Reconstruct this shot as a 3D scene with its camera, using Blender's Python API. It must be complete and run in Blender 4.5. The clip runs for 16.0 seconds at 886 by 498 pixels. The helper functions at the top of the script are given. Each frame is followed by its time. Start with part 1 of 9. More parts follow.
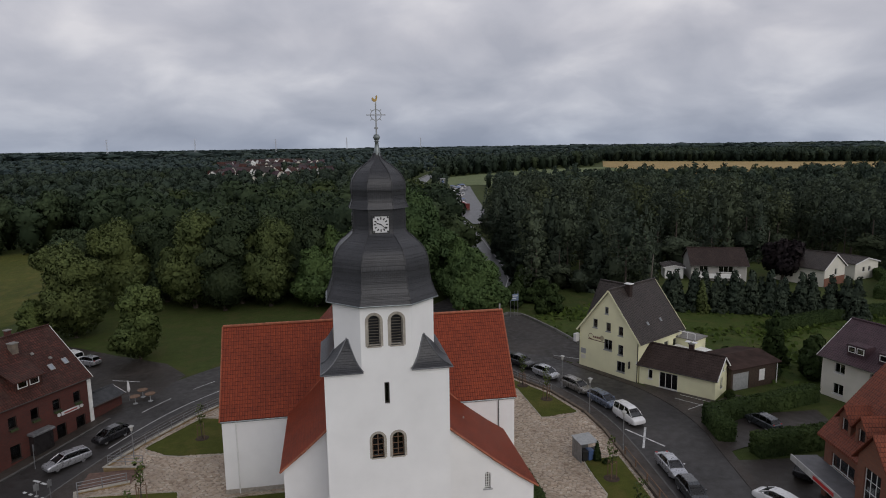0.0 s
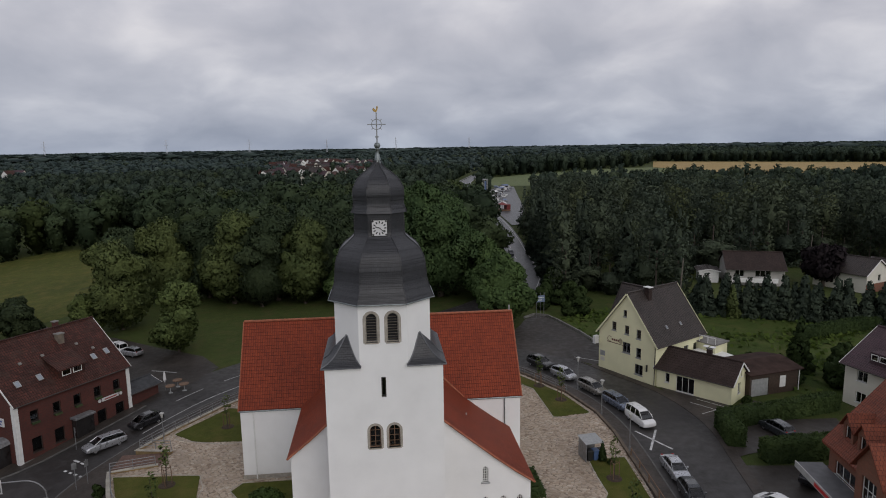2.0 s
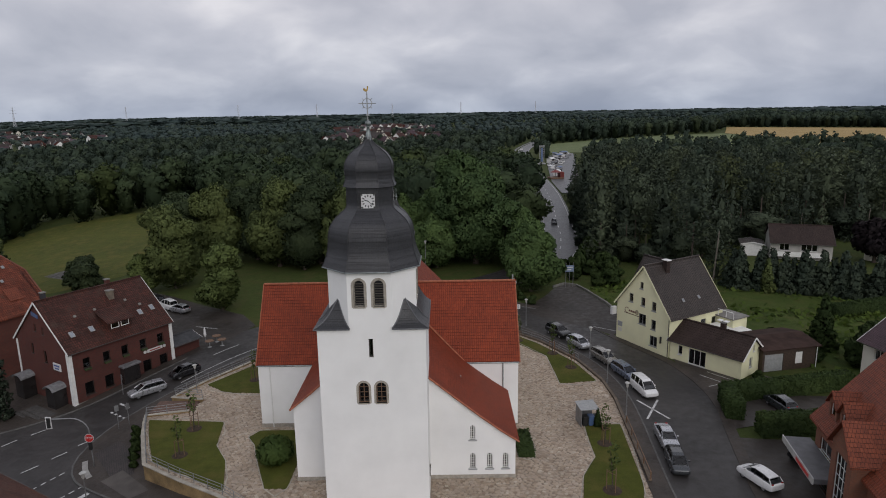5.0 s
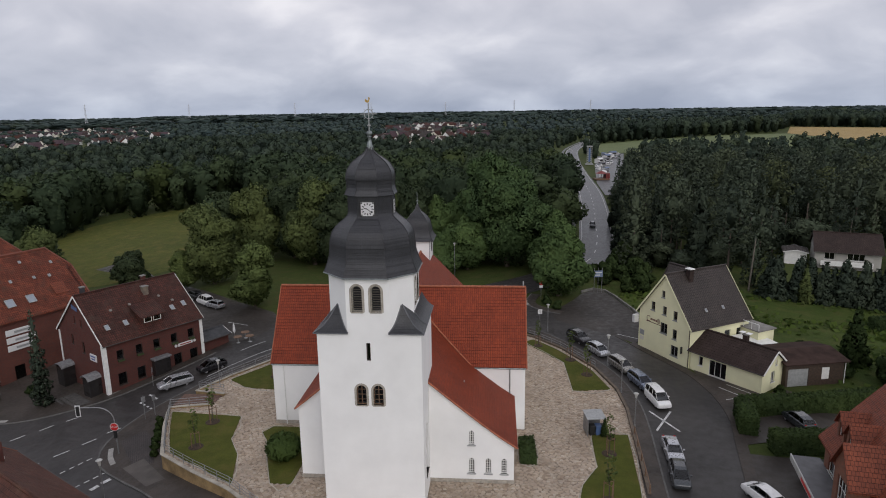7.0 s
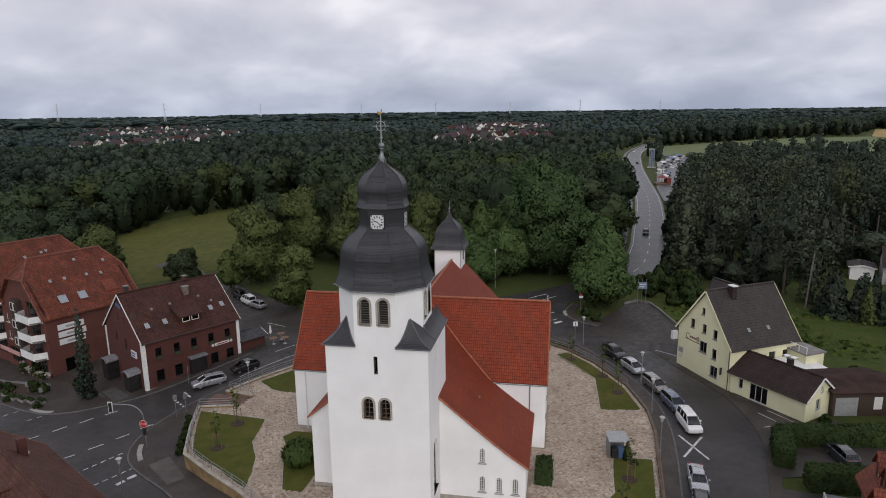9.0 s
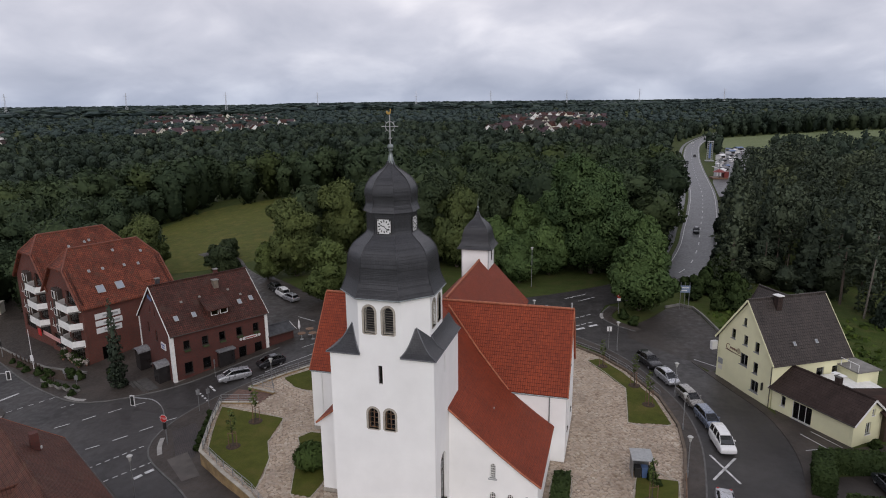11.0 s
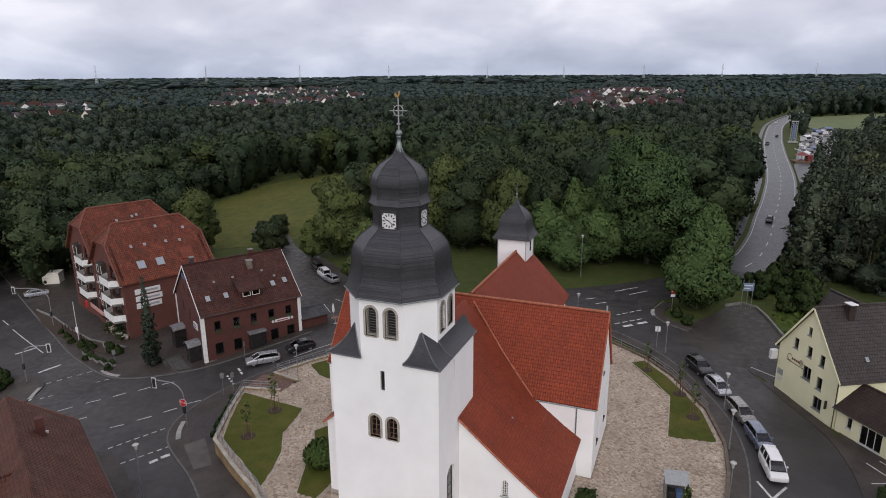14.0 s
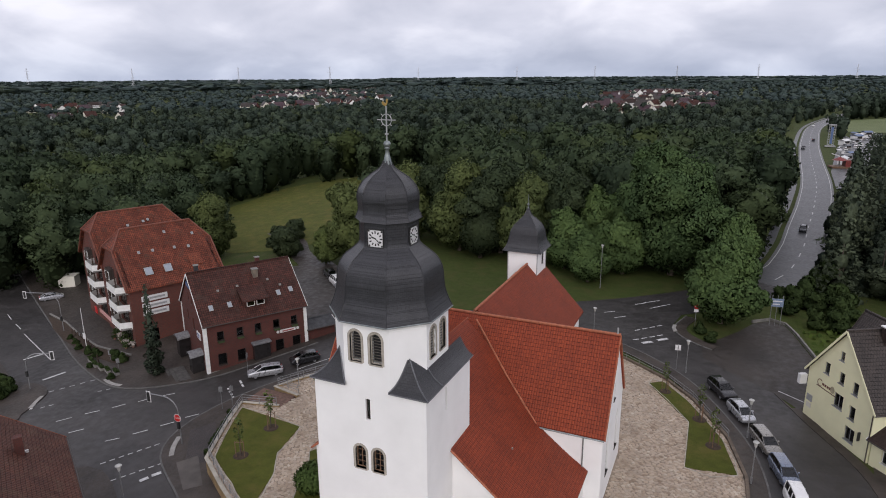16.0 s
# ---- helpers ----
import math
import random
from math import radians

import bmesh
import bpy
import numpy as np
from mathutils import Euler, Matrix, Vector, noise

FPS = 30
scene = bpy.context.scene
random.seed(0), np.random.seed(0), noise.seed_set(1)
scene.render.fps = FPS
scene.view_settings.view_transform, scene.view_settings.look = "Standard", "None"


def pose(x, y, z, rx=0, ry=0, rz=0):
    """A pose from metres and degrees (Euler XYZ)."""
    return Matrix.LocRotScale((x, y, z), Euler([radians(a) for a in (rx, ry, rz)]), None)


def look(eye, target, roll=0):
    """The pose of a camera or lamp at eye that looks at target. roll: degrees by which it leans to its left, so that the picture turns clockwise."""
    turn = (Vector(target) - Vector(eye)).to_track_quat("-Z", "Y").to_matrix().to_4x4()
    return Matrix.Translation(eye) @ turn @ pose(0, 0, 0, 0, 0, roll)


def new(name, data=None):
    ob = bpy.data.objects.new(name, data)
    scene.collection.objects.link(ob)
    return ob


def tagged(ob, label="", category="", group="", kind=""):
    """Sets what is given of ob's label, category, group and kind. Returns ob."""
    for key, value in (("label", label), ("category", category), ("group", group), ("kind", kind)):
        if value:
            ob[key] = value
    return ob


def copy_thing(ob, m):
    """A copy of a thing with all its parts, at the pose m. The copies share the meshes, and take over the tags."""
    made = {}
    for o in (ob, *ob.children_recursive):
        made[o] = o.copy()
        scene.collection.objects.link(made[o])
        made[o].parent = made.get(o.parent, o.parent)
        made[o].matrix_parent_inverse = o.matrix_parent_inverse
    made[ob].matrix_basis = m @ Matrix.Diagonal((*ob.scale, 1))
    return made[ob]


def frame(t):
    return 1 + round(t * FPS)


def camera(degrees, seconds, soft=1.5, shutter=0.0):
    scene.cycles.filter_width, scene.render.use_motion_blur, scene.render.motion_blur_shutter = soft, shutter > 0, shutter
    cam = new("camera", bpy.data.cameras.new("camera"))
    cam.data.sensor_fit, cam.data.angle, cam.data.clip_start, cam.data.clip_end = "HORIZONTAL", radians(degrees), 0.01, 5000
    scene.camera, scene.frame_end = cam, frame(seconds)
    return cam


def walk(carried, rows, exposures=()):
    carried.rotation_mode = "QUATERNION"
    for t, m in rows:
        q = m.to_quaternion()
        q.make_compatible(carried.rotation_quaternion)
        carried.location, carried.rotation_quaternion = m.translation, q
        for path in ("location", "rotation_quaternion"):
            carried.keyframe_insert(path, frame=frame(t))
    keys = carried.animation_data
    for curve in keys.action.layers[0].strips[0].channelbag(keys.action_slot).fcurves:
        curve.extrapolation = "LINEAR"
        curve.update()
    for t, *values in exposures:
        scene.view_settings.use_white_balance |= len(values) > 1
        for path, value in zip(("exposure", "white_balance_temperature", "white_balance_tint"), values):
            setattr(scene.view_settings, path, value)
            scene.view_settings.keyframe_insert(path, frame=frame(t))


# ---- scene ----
cam = camera(69.42, 16.0, soft=1.0)
PATH = [
    (0, (-3.417, -41.058, 30.261), (3.501, -2.200, 23.847), -0.84),
    (0.5, (-2.633, -41.696, 30.343), (3.559, -2.685, 23.915), -0.98),
    (1, (-1.809, -42.350, 30.468), (3.517, -3.207, 24.083), -0.88),
    (1.5, (-0.948, -43.020, 30.612), (3.614, -3.805, 24.236), -0.91),
    (2, (-0.047, -43.678, 30.769), (3.885, -4.382, 24.383), -0.91),
    (2.5, (0.871, -44.307, 30.933), (4.173, -4.985, 24.578), -0.87),
    (3, (1.814, -44.888, 31.088), (4.456, -5.457, 24.750), -0.84),
    (3.5, (2.790, -45.442, 31.215), (4.786, -6.066, 24.420), -0.92),
    (4, (3.773, -45.950, 31.340), (5.076, -6.824, 23.189), -0.95),
    (6.5, (9.021, -47.359, 32.356), (6.480, -8.339, 23.840), -0.91),
    (7, (10.108, -47.326, 32.591), (6.737, -8.377, 24.075), -0.89),
    (7.5, (11.190, -47.162, 32.833), (7.020, -8.331, 24.350), -0.91),
    (8, (12.222, -46.824, 33.077), (7.113, -8.085, 24.604), -0.81),
    (8.5, (13.182, -46.313, 33.313), (7.033, -7.765, 24.846), -0.79),
    (9, (14.042, -45.659, 33.530), (6.817, -7.177, 25.014), -0.70),
    (11.5, (17.262, -41.516, 34.415), (6.186, -4.272, 25.046), -0.52),
    (12, (17.707, -40.566, 34.479), (5.922, -3.567, 24.803), -0.43),
    (12.5, (18.106, -39.616, 34.494), (5.624, -2.913, 24.476), -0.49),
    (13, (18.480, -38.655, 34.553), (5.459, -2.322, 24.249), -0.42),
    (13.5, (18.822, -37.643, 34.679), (5.115, -1.539, 24.087), -0.29),
    (14, (19.148, -36.635, 34.790), (4.891, -0.780, 24.182), -0.28),
    (14.5, (19.458, -35.616, 34.850), (4.785, -0.040, 24.319), -0.36),
    (15, (19.693, -34.551, 34.883), (4.590, 1.011, 24.320), -0.28),
    (15.5, (19.895, -33.499, 34.952), (4.398, 1.883, 24.445), -0.33),
    (16, (20.086, -32.467, 35.060), (4.203, 2.691, 24.564), -0.35),
]
walk(cam, [(t, look(eye, target, roll)) for t, eye, target, roll in PATH],
     exposures=[(0, 0.1, 6500, 12), (3.5, 0.14, 6500, 12), (7, 0.43, 6500, 12.5), (9, 0.48, 6500, 13.5), (12.5, 0.58, 6500, 15), (16, 0.72, 6500, 15.5)])

# ---- light ----
W = bpy.data.worlds.new("overcast_sky")
scene.world = W
W.use_nodes = True
wn, wl = W.node_tree.nodes, W.node_tree.links
wn.clear()
SUN_EL, SUN_AZ = 27.0, 160.0  # degrees; azimuth clockwise from +y


def wnode(kind, **inputs):
    n = wn.new(kind)
    for k, v in inputs.items():
        n.inputs[k.replace("_", " ")].default_value = v
    return n


sky = wn.new("ShaderNodeTexSky")
sky.sky_type, sky.sun_disc = "NISHITA", False
sky.sun_elevation, sky.sun_rotation = radians(SUN_EL), radians(SUN_AZ)
sky.air_density, sky.dust_density = 1.0, 3.0
geo = wn.new("ShaderNodeTexCoord")
sep = wn.new("ShaderNodeSeparateXYZ")
wl.new(geo.outputs["Generated"], sep.inputs[0])
up = wn.new("ShaderNodeMath")
up.operation = "MAXIMUM"
up.inputs[1].default_value = 0.0
wl.new(sep.outputs["Z"], up.inputs[0])
# the cloud layer is a flat sheet: directions are projected on it
low = wn.new("ShaderNodeMath")
low.operation = "ADD"
low.inputs[1].default_value = 0.46
wl.new(up.outputs[0], low.inputs[0])
flat = wn.new("ShaderNodeVectorMath")
flat.operation = "DIVIDE"
comb = wn.new("ShaderNodeCombineXYZ")
for k in range(3):
    wl.new(low.outputs[0], comb.inputs[k])
wl.new(geo.outputs["Generated"], flat.inputs[0])
wl.new(comb.outputs[0], flat.inputs[1])
n1 = wnode("ShaderNodeTexNoise", Scale=3.6, Detail=7.0, Roughness=0.48, Distortion=0.25)
n2 = wnode("ShaderNodeTexNoise", Scale=1.1, Detail=3.0, Roughness=0.5)
for n in (n1, n2):
    wl.new(flat.outputs[0], n.inputs["Vector"])
mixn = wn.new("ShaderNodeMath")
mixn.operation = "MULTIPLY_ADD"
mixn.inputs[1].default_value = 0.62
wl.new(n1.outputs["Fac"], mixn.inputs[0])
half = wn.new("ShaderNodeMath")
half.operation = "MULTIPLY"
half.inputs[1].default_value = 0.38
wl.new(n2.outputs["Fac"], half.inputs[0])
wl.new(half.outputs[0], mixn.inputs[2])
cloud = wn.new("ShaderNodeValToRGB")
cr = cloud.color_ramp
cr.elements[0].position, cr.elements[0].color = 0.37, (0.55, 0.575, 0.65, 1)
cr.elements[1].position, cr.elements[1].color = 0.62, (0.93, 0.93, 0.965, 1)
e = cr.elements.new(0.5)
e.color = (0.70, 0.715, 0.78, 1)
wl.new(mixn.outputs[0], cloud.inputs[0])
# an overcast sky is brighter towards the zenith and duller at the horizon
grad = wn.new("ShaderNodeValToRGB")
g = grad.color_ramp
g.elements[0].position, g.elements[0].color = 0.0, (0.63, 0.70, 0.79, 1)
g.elements[1].position, g.elements[1].color = 0.85, (0.95, 0.95, 0.97, 1)
for p, c in ((0.06, (0.84, 0.875, 0.92, 1)), (0.16, (0.98, 0.975, 0.98, 1)), (0.32, (1.05, 1.045, 1.05, 1))):
    e = g.elements.new(p)
    e.color = c
wl.new(up.outputs[0], grad.inputs[0])
mul = wn.new("ShaderNodeMix")
mul.data_type, mul.blend_type = "RGBA", "MULTIPLY"
mul.inputs["Factor"].default_value = 1.0
wl.new(cloud.outputs["Color"], mul.inputs["A"])
wl.new(grad.outputs["Color"], mul.inputs["B"])
bgs = wn.new("ShaderNodeBackground")
bgs.inputs["Strength"].default_value = 0.05
wl.new(sky.outputs[0], bgs.inputs["Color"])
bgc = wn.new("ShaderNodeBackground")
bgc.inputs["Strength"].default_value = 0.72
wl.new(mul.outputs["Result"], bgc.inputs["Color"])
veil = wn.new("ShaderNodeMixShader")
veil.inputs[0].default_value = 0.94
wl.new(bgs.outputs[0], veil.inputs[1])
wl.new(bgc.outputs[0], veil.inputs[2])
wout = wn.new("ShaderNodeOutputWorld")
wl.new(veil.outputs[0], wout.inputs["Surface"])

sun = new("sun", bpy.data.lights.new("sun", "SUN"))
sun.data.energy, sun.data.angle, sun.data.color = 0.85, radians(50), (1.0, 0.97, 0.93)
az, el = radians(SUN_AZ), radians(SUN_EL)
sun.matrix_world = look((60 * math.sin(az), 60 * math.cos(az), 60 * math.tan(el)), (0, 0, 0))


# ---- materials ----
def lin(c, k=1.0):
    return tuple(min(1.0, max(0.0, v * k)) for v in c[:3]) + (1.0,)


def base(name, rough=0.8, metal=0.0, spec=0.5):
    m = bpy.data.materials.new(name)
    m.use_nodes = True
    nt = m.node_tree
    b = nt.nodes["Principled BSDF"]
    b.inputs["Roughness"].default_value, b.inputs["Metallic"].default_value = rough, metal
    b.inputs["Specular IOR Level"].default_value = spec
    return m, nt, b


def link(nt, a, b):
    nt.links.new(a, b)


def noise_fac(nt, scale, detail=4.0, rough=0.55, coord="Object", stretch=None):
    tc = nt.nodes.new("ShaderNodeTexCoord")
    n = nt.nodes.new("ShaderNodeTexNoise")
    n.inputs["Scale"].default_value, n.inputs["Detail"].default_value, n.inputs["Roughness"].default_value = scale, detail, rough
    if stretch:
        mp = nt.nodes.new("ShaderNodeMapping")
        mp.inputs["Scale"].default_value = stretch
        link(nt, tc.outputs[coord], mp.inputs["Vector"])
        link(nt, mp.outputs[0], n.inputs["Vector"])
    else:
        link(nt, tc.outputs[coord], n.inputs["Vector"])
    return n.outputs["Fac"]


def ramp(nt, fac, stops):
    r = nt.nodes.new("ShaderNodeValToRGB")
    els = r.color_ramp.elements
    els[0].position, els[0].color = stops[0][0], lin(stops[0][1])
    els[1].position, els[1].color = stops[-1][0], lin(stops[-1][1])
    for p, c in stops[1:-1]:
        els.new(p).color = lin(c)
    link(nt, fac, r.inputs[0])
    return r.outputs["Color"]


def blend(nt, a, b, fac, mode="MIX"):
    m = nt.nodes.new("ShaderNodeMix")
    m.data_type, m.blend_type = "RGBA", mode
    for sock, v in (("A", a), ("B", b), ("Factor", fac)):
        s = m.inputs[sock]
        if isinstance(v, (int, float)):
            s.default_value = v
        elif isinstance(v, tuple):
            s.default_value = lin(v)
        else:
            link(nt, v, s)
    return m.outputs["Result"]


def bump(nt, b, height, strength=0.3, distance=0.01, prior=None):
    n = nt.nodes.new("ShaderNodeBump")
    n.inputs["Strength"].default_value, n.inputs["Distance"].default_value = strength, distance
    link(nt, height, n.inputs["Height"])
    if prior:
        link(nt, prior, n.inputs["Normal"])
    link(nt, n.outputs[0], b.inputs["Normal"])
    return n.outputs[0]


def plain(name, c, rough=0.7, var=0.2, scale=1.5, fine=30.0, bmp=0.15, metal=0.0, spec=0.5, each=0.0, dist=0.01):
    """A surface of one colour with large blotches, fine grain and relief; each: how far pieces differ."""
    m, nt, b = base(name, rough, metal, spec)
    big, small = noise_fac(nt, scale), noise_fac(nt, fine, 3.0)
    col = ramp(nt, big, [(0.3, lin(c, 1 - var)), (0.7, lin(c, 1 + var))])
    col = blend(nt, col, ramp(nt, small, [(0.3, (1 - var * 0.6,) * 3), (0.7, (1.0,) * 3)]), 1.0, "MULTIPLY")
    if each:
        oi = nt.nodes.new("ShaderNodeObjectInfo")
        col = blend(nt, col, ramp(nt, oi.outputs["Random"], [(0.0, (1 - each,) * 3), (1.0, (1.0,) * 3)]), 1.0, "MULTIPLY")
    link(nt, col, b.inputs["Base Color"])
    if bmp:
        bump(nt, b, small, bmp, dist)
    return m


def coursed(name, c1, c2, mortar, width, height, joint=0.01, rough=0.7, var=0.35, bmp=0.5, dist=0.02, blot=0.5, spec=0.5, wave=False, moss=None, offset=0.5):
    """Courses of tiles, slates or bricks, laid by the mesh's UVs, which are in metres."""
    m, nt, b = base(name, rough, 0.0, spec)
    tc = nt.nodes.new("ShaderNodeTexCoord")
    br = nt.nodes.new("ShaderNodeTexBrick")
    br.offset = offset
    for k, v in (("Scale", 1.0), ("Brick Width", width), ("Row Height", height), ("Mortar Size", joint), ("Bias", 0.0), ("Mortar Smooth", 0.3)):
        br.inputs[k].default_value = v
    br.inputs["Color1"].default_value, br.inputs["Color2"].default_value, br.inputs["Mortar"].default_value = lin(c1), lin(c2), lin(mortar)
    link(nt, tc.outputs["UV"], br.inputs["Vector"])
    big = noise_fac(nt, blot, 5.0, 0.6)
    col = blend(nt, br.outputs["Color"], ramp(nt, big, [(0.3, (1 - var,) * 3), (0.65, (1.0,) * 3)]), 1.0, "MULTIPLY")
    fine = noise_fac(nt, 14.0, 4.0)
    col = blend(nt, col, ramp(nt, fine, [(0.25, (1 - var * 0.8,) * 3), (0.7, (1.0,) * 3)]), 1.0, "MULTIPLY")
    if moss:
        patch = noise_fac(nt, 0.9, 6.0, 0.65)
        mf = ramp(nt, patch, [(0.52, (0, 0, 0)), (0.7, (1, 1, 1))])
        sf = nt.nodes.new("ShaderNodeRGBToBW")
        link(nt, mf, sf.inputs[0])
        col = blend(nt, col, moss, sf.outputs[0])
    link(nt, col, b.inputs["Base Color"])
    inv = nt.nodes.new("ShaderNodeMath")
    inv.operation = "SUBTRACT"
    inv.inputs[0].default_value = 1.0
    link(nt, br.outputs["Fac"], inv.inputs[1])
    h = inv.outputs[0]
    sepuv = nt.nodes.new("ShaderNodeSeparateXYZ")
    link(nt, tc.outputs["UV"], sepuv.inputs[0])

    def saw(axis, period):
        d = nt.nodes.new("ShaderNodeMath")
        d.operation = "DIVIDE"
        d.inputs[1].default_value = period
        link(nt, sepuv.outputs[axis], d.inputs[0])
        f = nt.nodes.new("ShaderNodeMath")
        f.operation = "FRACT"
        link(nt, d.outputs[0], f.inputs[0])
        return f.outputs[0]

    if wave:  # pantiles: a roll across, a step at each course
        s = nt.nodes.new("ShaderNodeMath")
        s.operation = "PINGPONG"
        s.inputs[1].default_value = 0.5
        link(nt, saw("X", width), s.inputs[0])
        step = nt.nodes.new("ShaderNodeMath")
        step.operation = "MULTIPLY_ADD"
        step.inputs[1].default_value = -0.9
        link(nt, saw("Y", height), step.inputs[0])
        link(nt, s.outputs[0], step.inputs[2])
        add = nt.nodes.new("ShaderNodeMath")
        add.operation = "ADD"
        link(nt, step.outputs[0], add.inputs[0])
        link(nt, h, add.inputs[1])
        h = add.outputs[0]
    first = bump(nt, b, h, bmp, dist)
    bump(nt, b, fine, 0.2, 0.006, first)
    return m


def leaves(name, dark, light, rough=0.62, shared=False, even=False):
    """Foliage: each leaf clump differs a little, and each tree as a whole; some light passes through."""
    m, nt, b = base(name, rough, 0.0, 0.05)
    g = nt.nodes.new("ShaderNodeNewGeometry")
    col = ramp(nt, g.outputs["Random Per Island"], [(0.0, dark), (0.85, light), (1.0, lin(light, 1.06))])
    big = noise_fac(nt, 0.03 if shared else 0.25, 3.0)
    col = blend(nt, col, ramp(nt, big, [(0.32, (0.70, 0.74, 0.78)), (0.66, (1.0, 1.0, 0.94))]), 1.0, "MULTIPLY")
    if shared:  # every tree of a stand has a tone of its own
        at = nt.nodes.new("ShaderNodeAttribute")
        at.attribute_name = "tree_tone"
        col = blend(nt, col, ramp(nt, at.outputs["Fac"], [(0.0, (0.76, 0.80, 0.84) if even else (0.60, 0.64, 0.68)), (0.45, (0.9, 0.92, 0.92) if even else (0.84, 0.87, 0.87)), (0.8, (1.0, 1.0, 0.92)), (1.0, (1.0, 0.96, 0.70))]), 1.0, "MULTIPLY")
    else:
        oi = nt.nodes.new("ShaderNodeObjectInfo")
        col = blend(nt, col, ramp(nt, oi.outputs["Random"], [(0.0, (0.76, 0.80, 0.84)), (1.0, (1, 1, 1))]), 1.0, "MULTIPLY")
    link(nt, col, b.inputs["Base Color"])
    tr = nt.nodes.new("ShaderNodeBsdfTranslucent")
    link(nt, col, tr.inputs["Color"])
    mx = nt.nodes.new("ShaderNodeMixShader")
    mx.inputs[0].default_value = 0.26
    link(nt, b.outputs[0], mx.inputs[1])
    link(nt, tr.outputs[0], mx.inputs[2])
    link(nt, mx.outputs[0], nt.nodes["Material Output"].inputs["Surface"])
    return m


def glass(name, tint=(0.35, 0.38, 0.40), rough=0.03):
    m, nt, b = base(name, rough, 0.0, 0.6)
    b.inputs["Base Color"].default_value = lin(tint)
    b.inputs["Transmission Weight"].default_value = 1.0
    return m


def wet(name, c, rough_dry=0.6, rough_wet=0.22, scale=0.25, var=0.3, grain=60.0, stretch=None):
    """Damp ground: drier and wetter patches, repairs and grit."""
    m, nt, b = base(name, rough_dry, 0.0, 0.3)
    big, mid, fine = noise_fac(nt, scale, 5.0, 0.6), noise_fac(nt, scale * 7, 4.0, 0.6, stretch=stretch), noise_fac(nt, grain, 2.0)
    col = ramp(nt, big, [(0.3, lin(c, 1 - var)), (0.7, lin(c, 1 + var))])
    col = blend(nt, col, ramp(nt, mid, [(0.3, (0.7,) * 3), (0.65, (1.0,) * 3)]), 1.0, "MULTIPLY")
    col = blend(nt, col, ramp(nt, fine, [(0.3, (0.75,) * 3), (0.7, (1.0,) * 3)]), 1.0, "MULTIPLY")
    link(nt, col, b.inputs["Base Color"])
    r = ramp(nt, mid, [(0.3, (rough_wet,) * 3), (0.7, (rough_dry,) * 3)])
    link(nt, r, b.inputs["Roughness"])
    bump(nt, b, fine, 0.25, 0.006)
    return m


def grassy(name, dark, light, dry=None):
    m, nt, b = base(name, 0.9, 0.0, 0.15)
    big, mid, fine = noise_fac(nt, 0.05, 4.0, 0.6), noise_fac(nt, 0.9, 5.0, 0.65), noise_fac(nt, 22.0, 3.0, 0.7)
    col = ramp(nt, big, [(0.3, dark), (0.7, light)])
    col = blend(nt, col, ramp(nt, mid, [(0.3, (0.68,) * 3), (0.7, (1.05,) * 3)]), 1.0, "MULTIPLY")
    if dry:
        f = nt.nodes.new("ShaderNodeRGBToBW")
        link(nt, ramp(nt, noise_fac(nt, 0.35, 6.0, 0.6), [(0.48, (0, 0, 0)), (0.68, (0.7, 0.7, 0.7))]), f.inputs[0])
        col = blend(nt, col, dry, f.outputs[0])
    col = blend(nt, col, ramp(nt, fine, [(0.3, (0.6,) * 3), (0.7, (1.0,) * 3)]), 1.0, "MULTIPLY")
    link(nt, col, b.inputs["Base Color"])
    bump(nt, b, fine, 0.6, 0.04)
    return m


WHITE = plain("white_render", (0.80, 0.80, 0.79), 0.85, 0.05, 0.35, 60.0, 0.12, spec=0.2)
STONE = plain("grey_sandstone", (0.36, 0.33, 0.28), 0.85, 0.25, 3.0, 40.0, 0.3)
TILE = coursed("red_clay_tiles", (0.305, 0.051, 0.0155), (0.240, 0.038, 0.0125), (0.09, 0.018, 0.009), 0.22, 0.34, 0.014, 0.6, 0.22, 0.9, 0.05, 0.35, 0.3, True, offset=0.0)
TILE_FLAT = coursed("red_plain_tiles", (0.275, 0.046, 0.0150), (0.215, 0.036, 0.0125), (0.09, 0.018, 0.009), 0.20, 0.28, 0.012, 0.65, 0.25, 0.7, 0.03, 0.4, 0.3, True, offset=0.0)
TILE_RIDGE = plain("ridge_tile_clay", (0.34, 0.11, 0.055), 0.75, 0.35, 2.5, 25.0, 0.3)
TILE_OLD = coursed("weathered_red_tiles", (0.300, 0.078, 0.040), (0.190, 0.050, 0.028), (0.028, 0.012, 0.009), 0.26, 0.34, 0.020, 0.7, 0.55, 0.9, 0.05, 0.6, 0.25, True, (0.078, 0.037, 0.024), offset=0.0)
TILE_PUB = coursed("dark_red_brown_tiles", (0.122, 0.040, 0.027), (0.066, 0.023, 0.016), (0.020, 0.009, 0.007), 0.26, 0.34, 0.022, 0.65, 0.5, 0.9, 0.05, 0.6, 0.25, True, (0.056, 0.030, 0.022), offset=0.0)
TILE_GREY = coursed("dark_brown_grey_tiles", (0.064, 0.050, 0.043), (0.046, 0.036, 0.031), (0.012, 0.010, 0.009), 0.30, 0.36, 0.016, 0.55, 0.35, 0.9, 0.06, 0.5, 0.35, True)
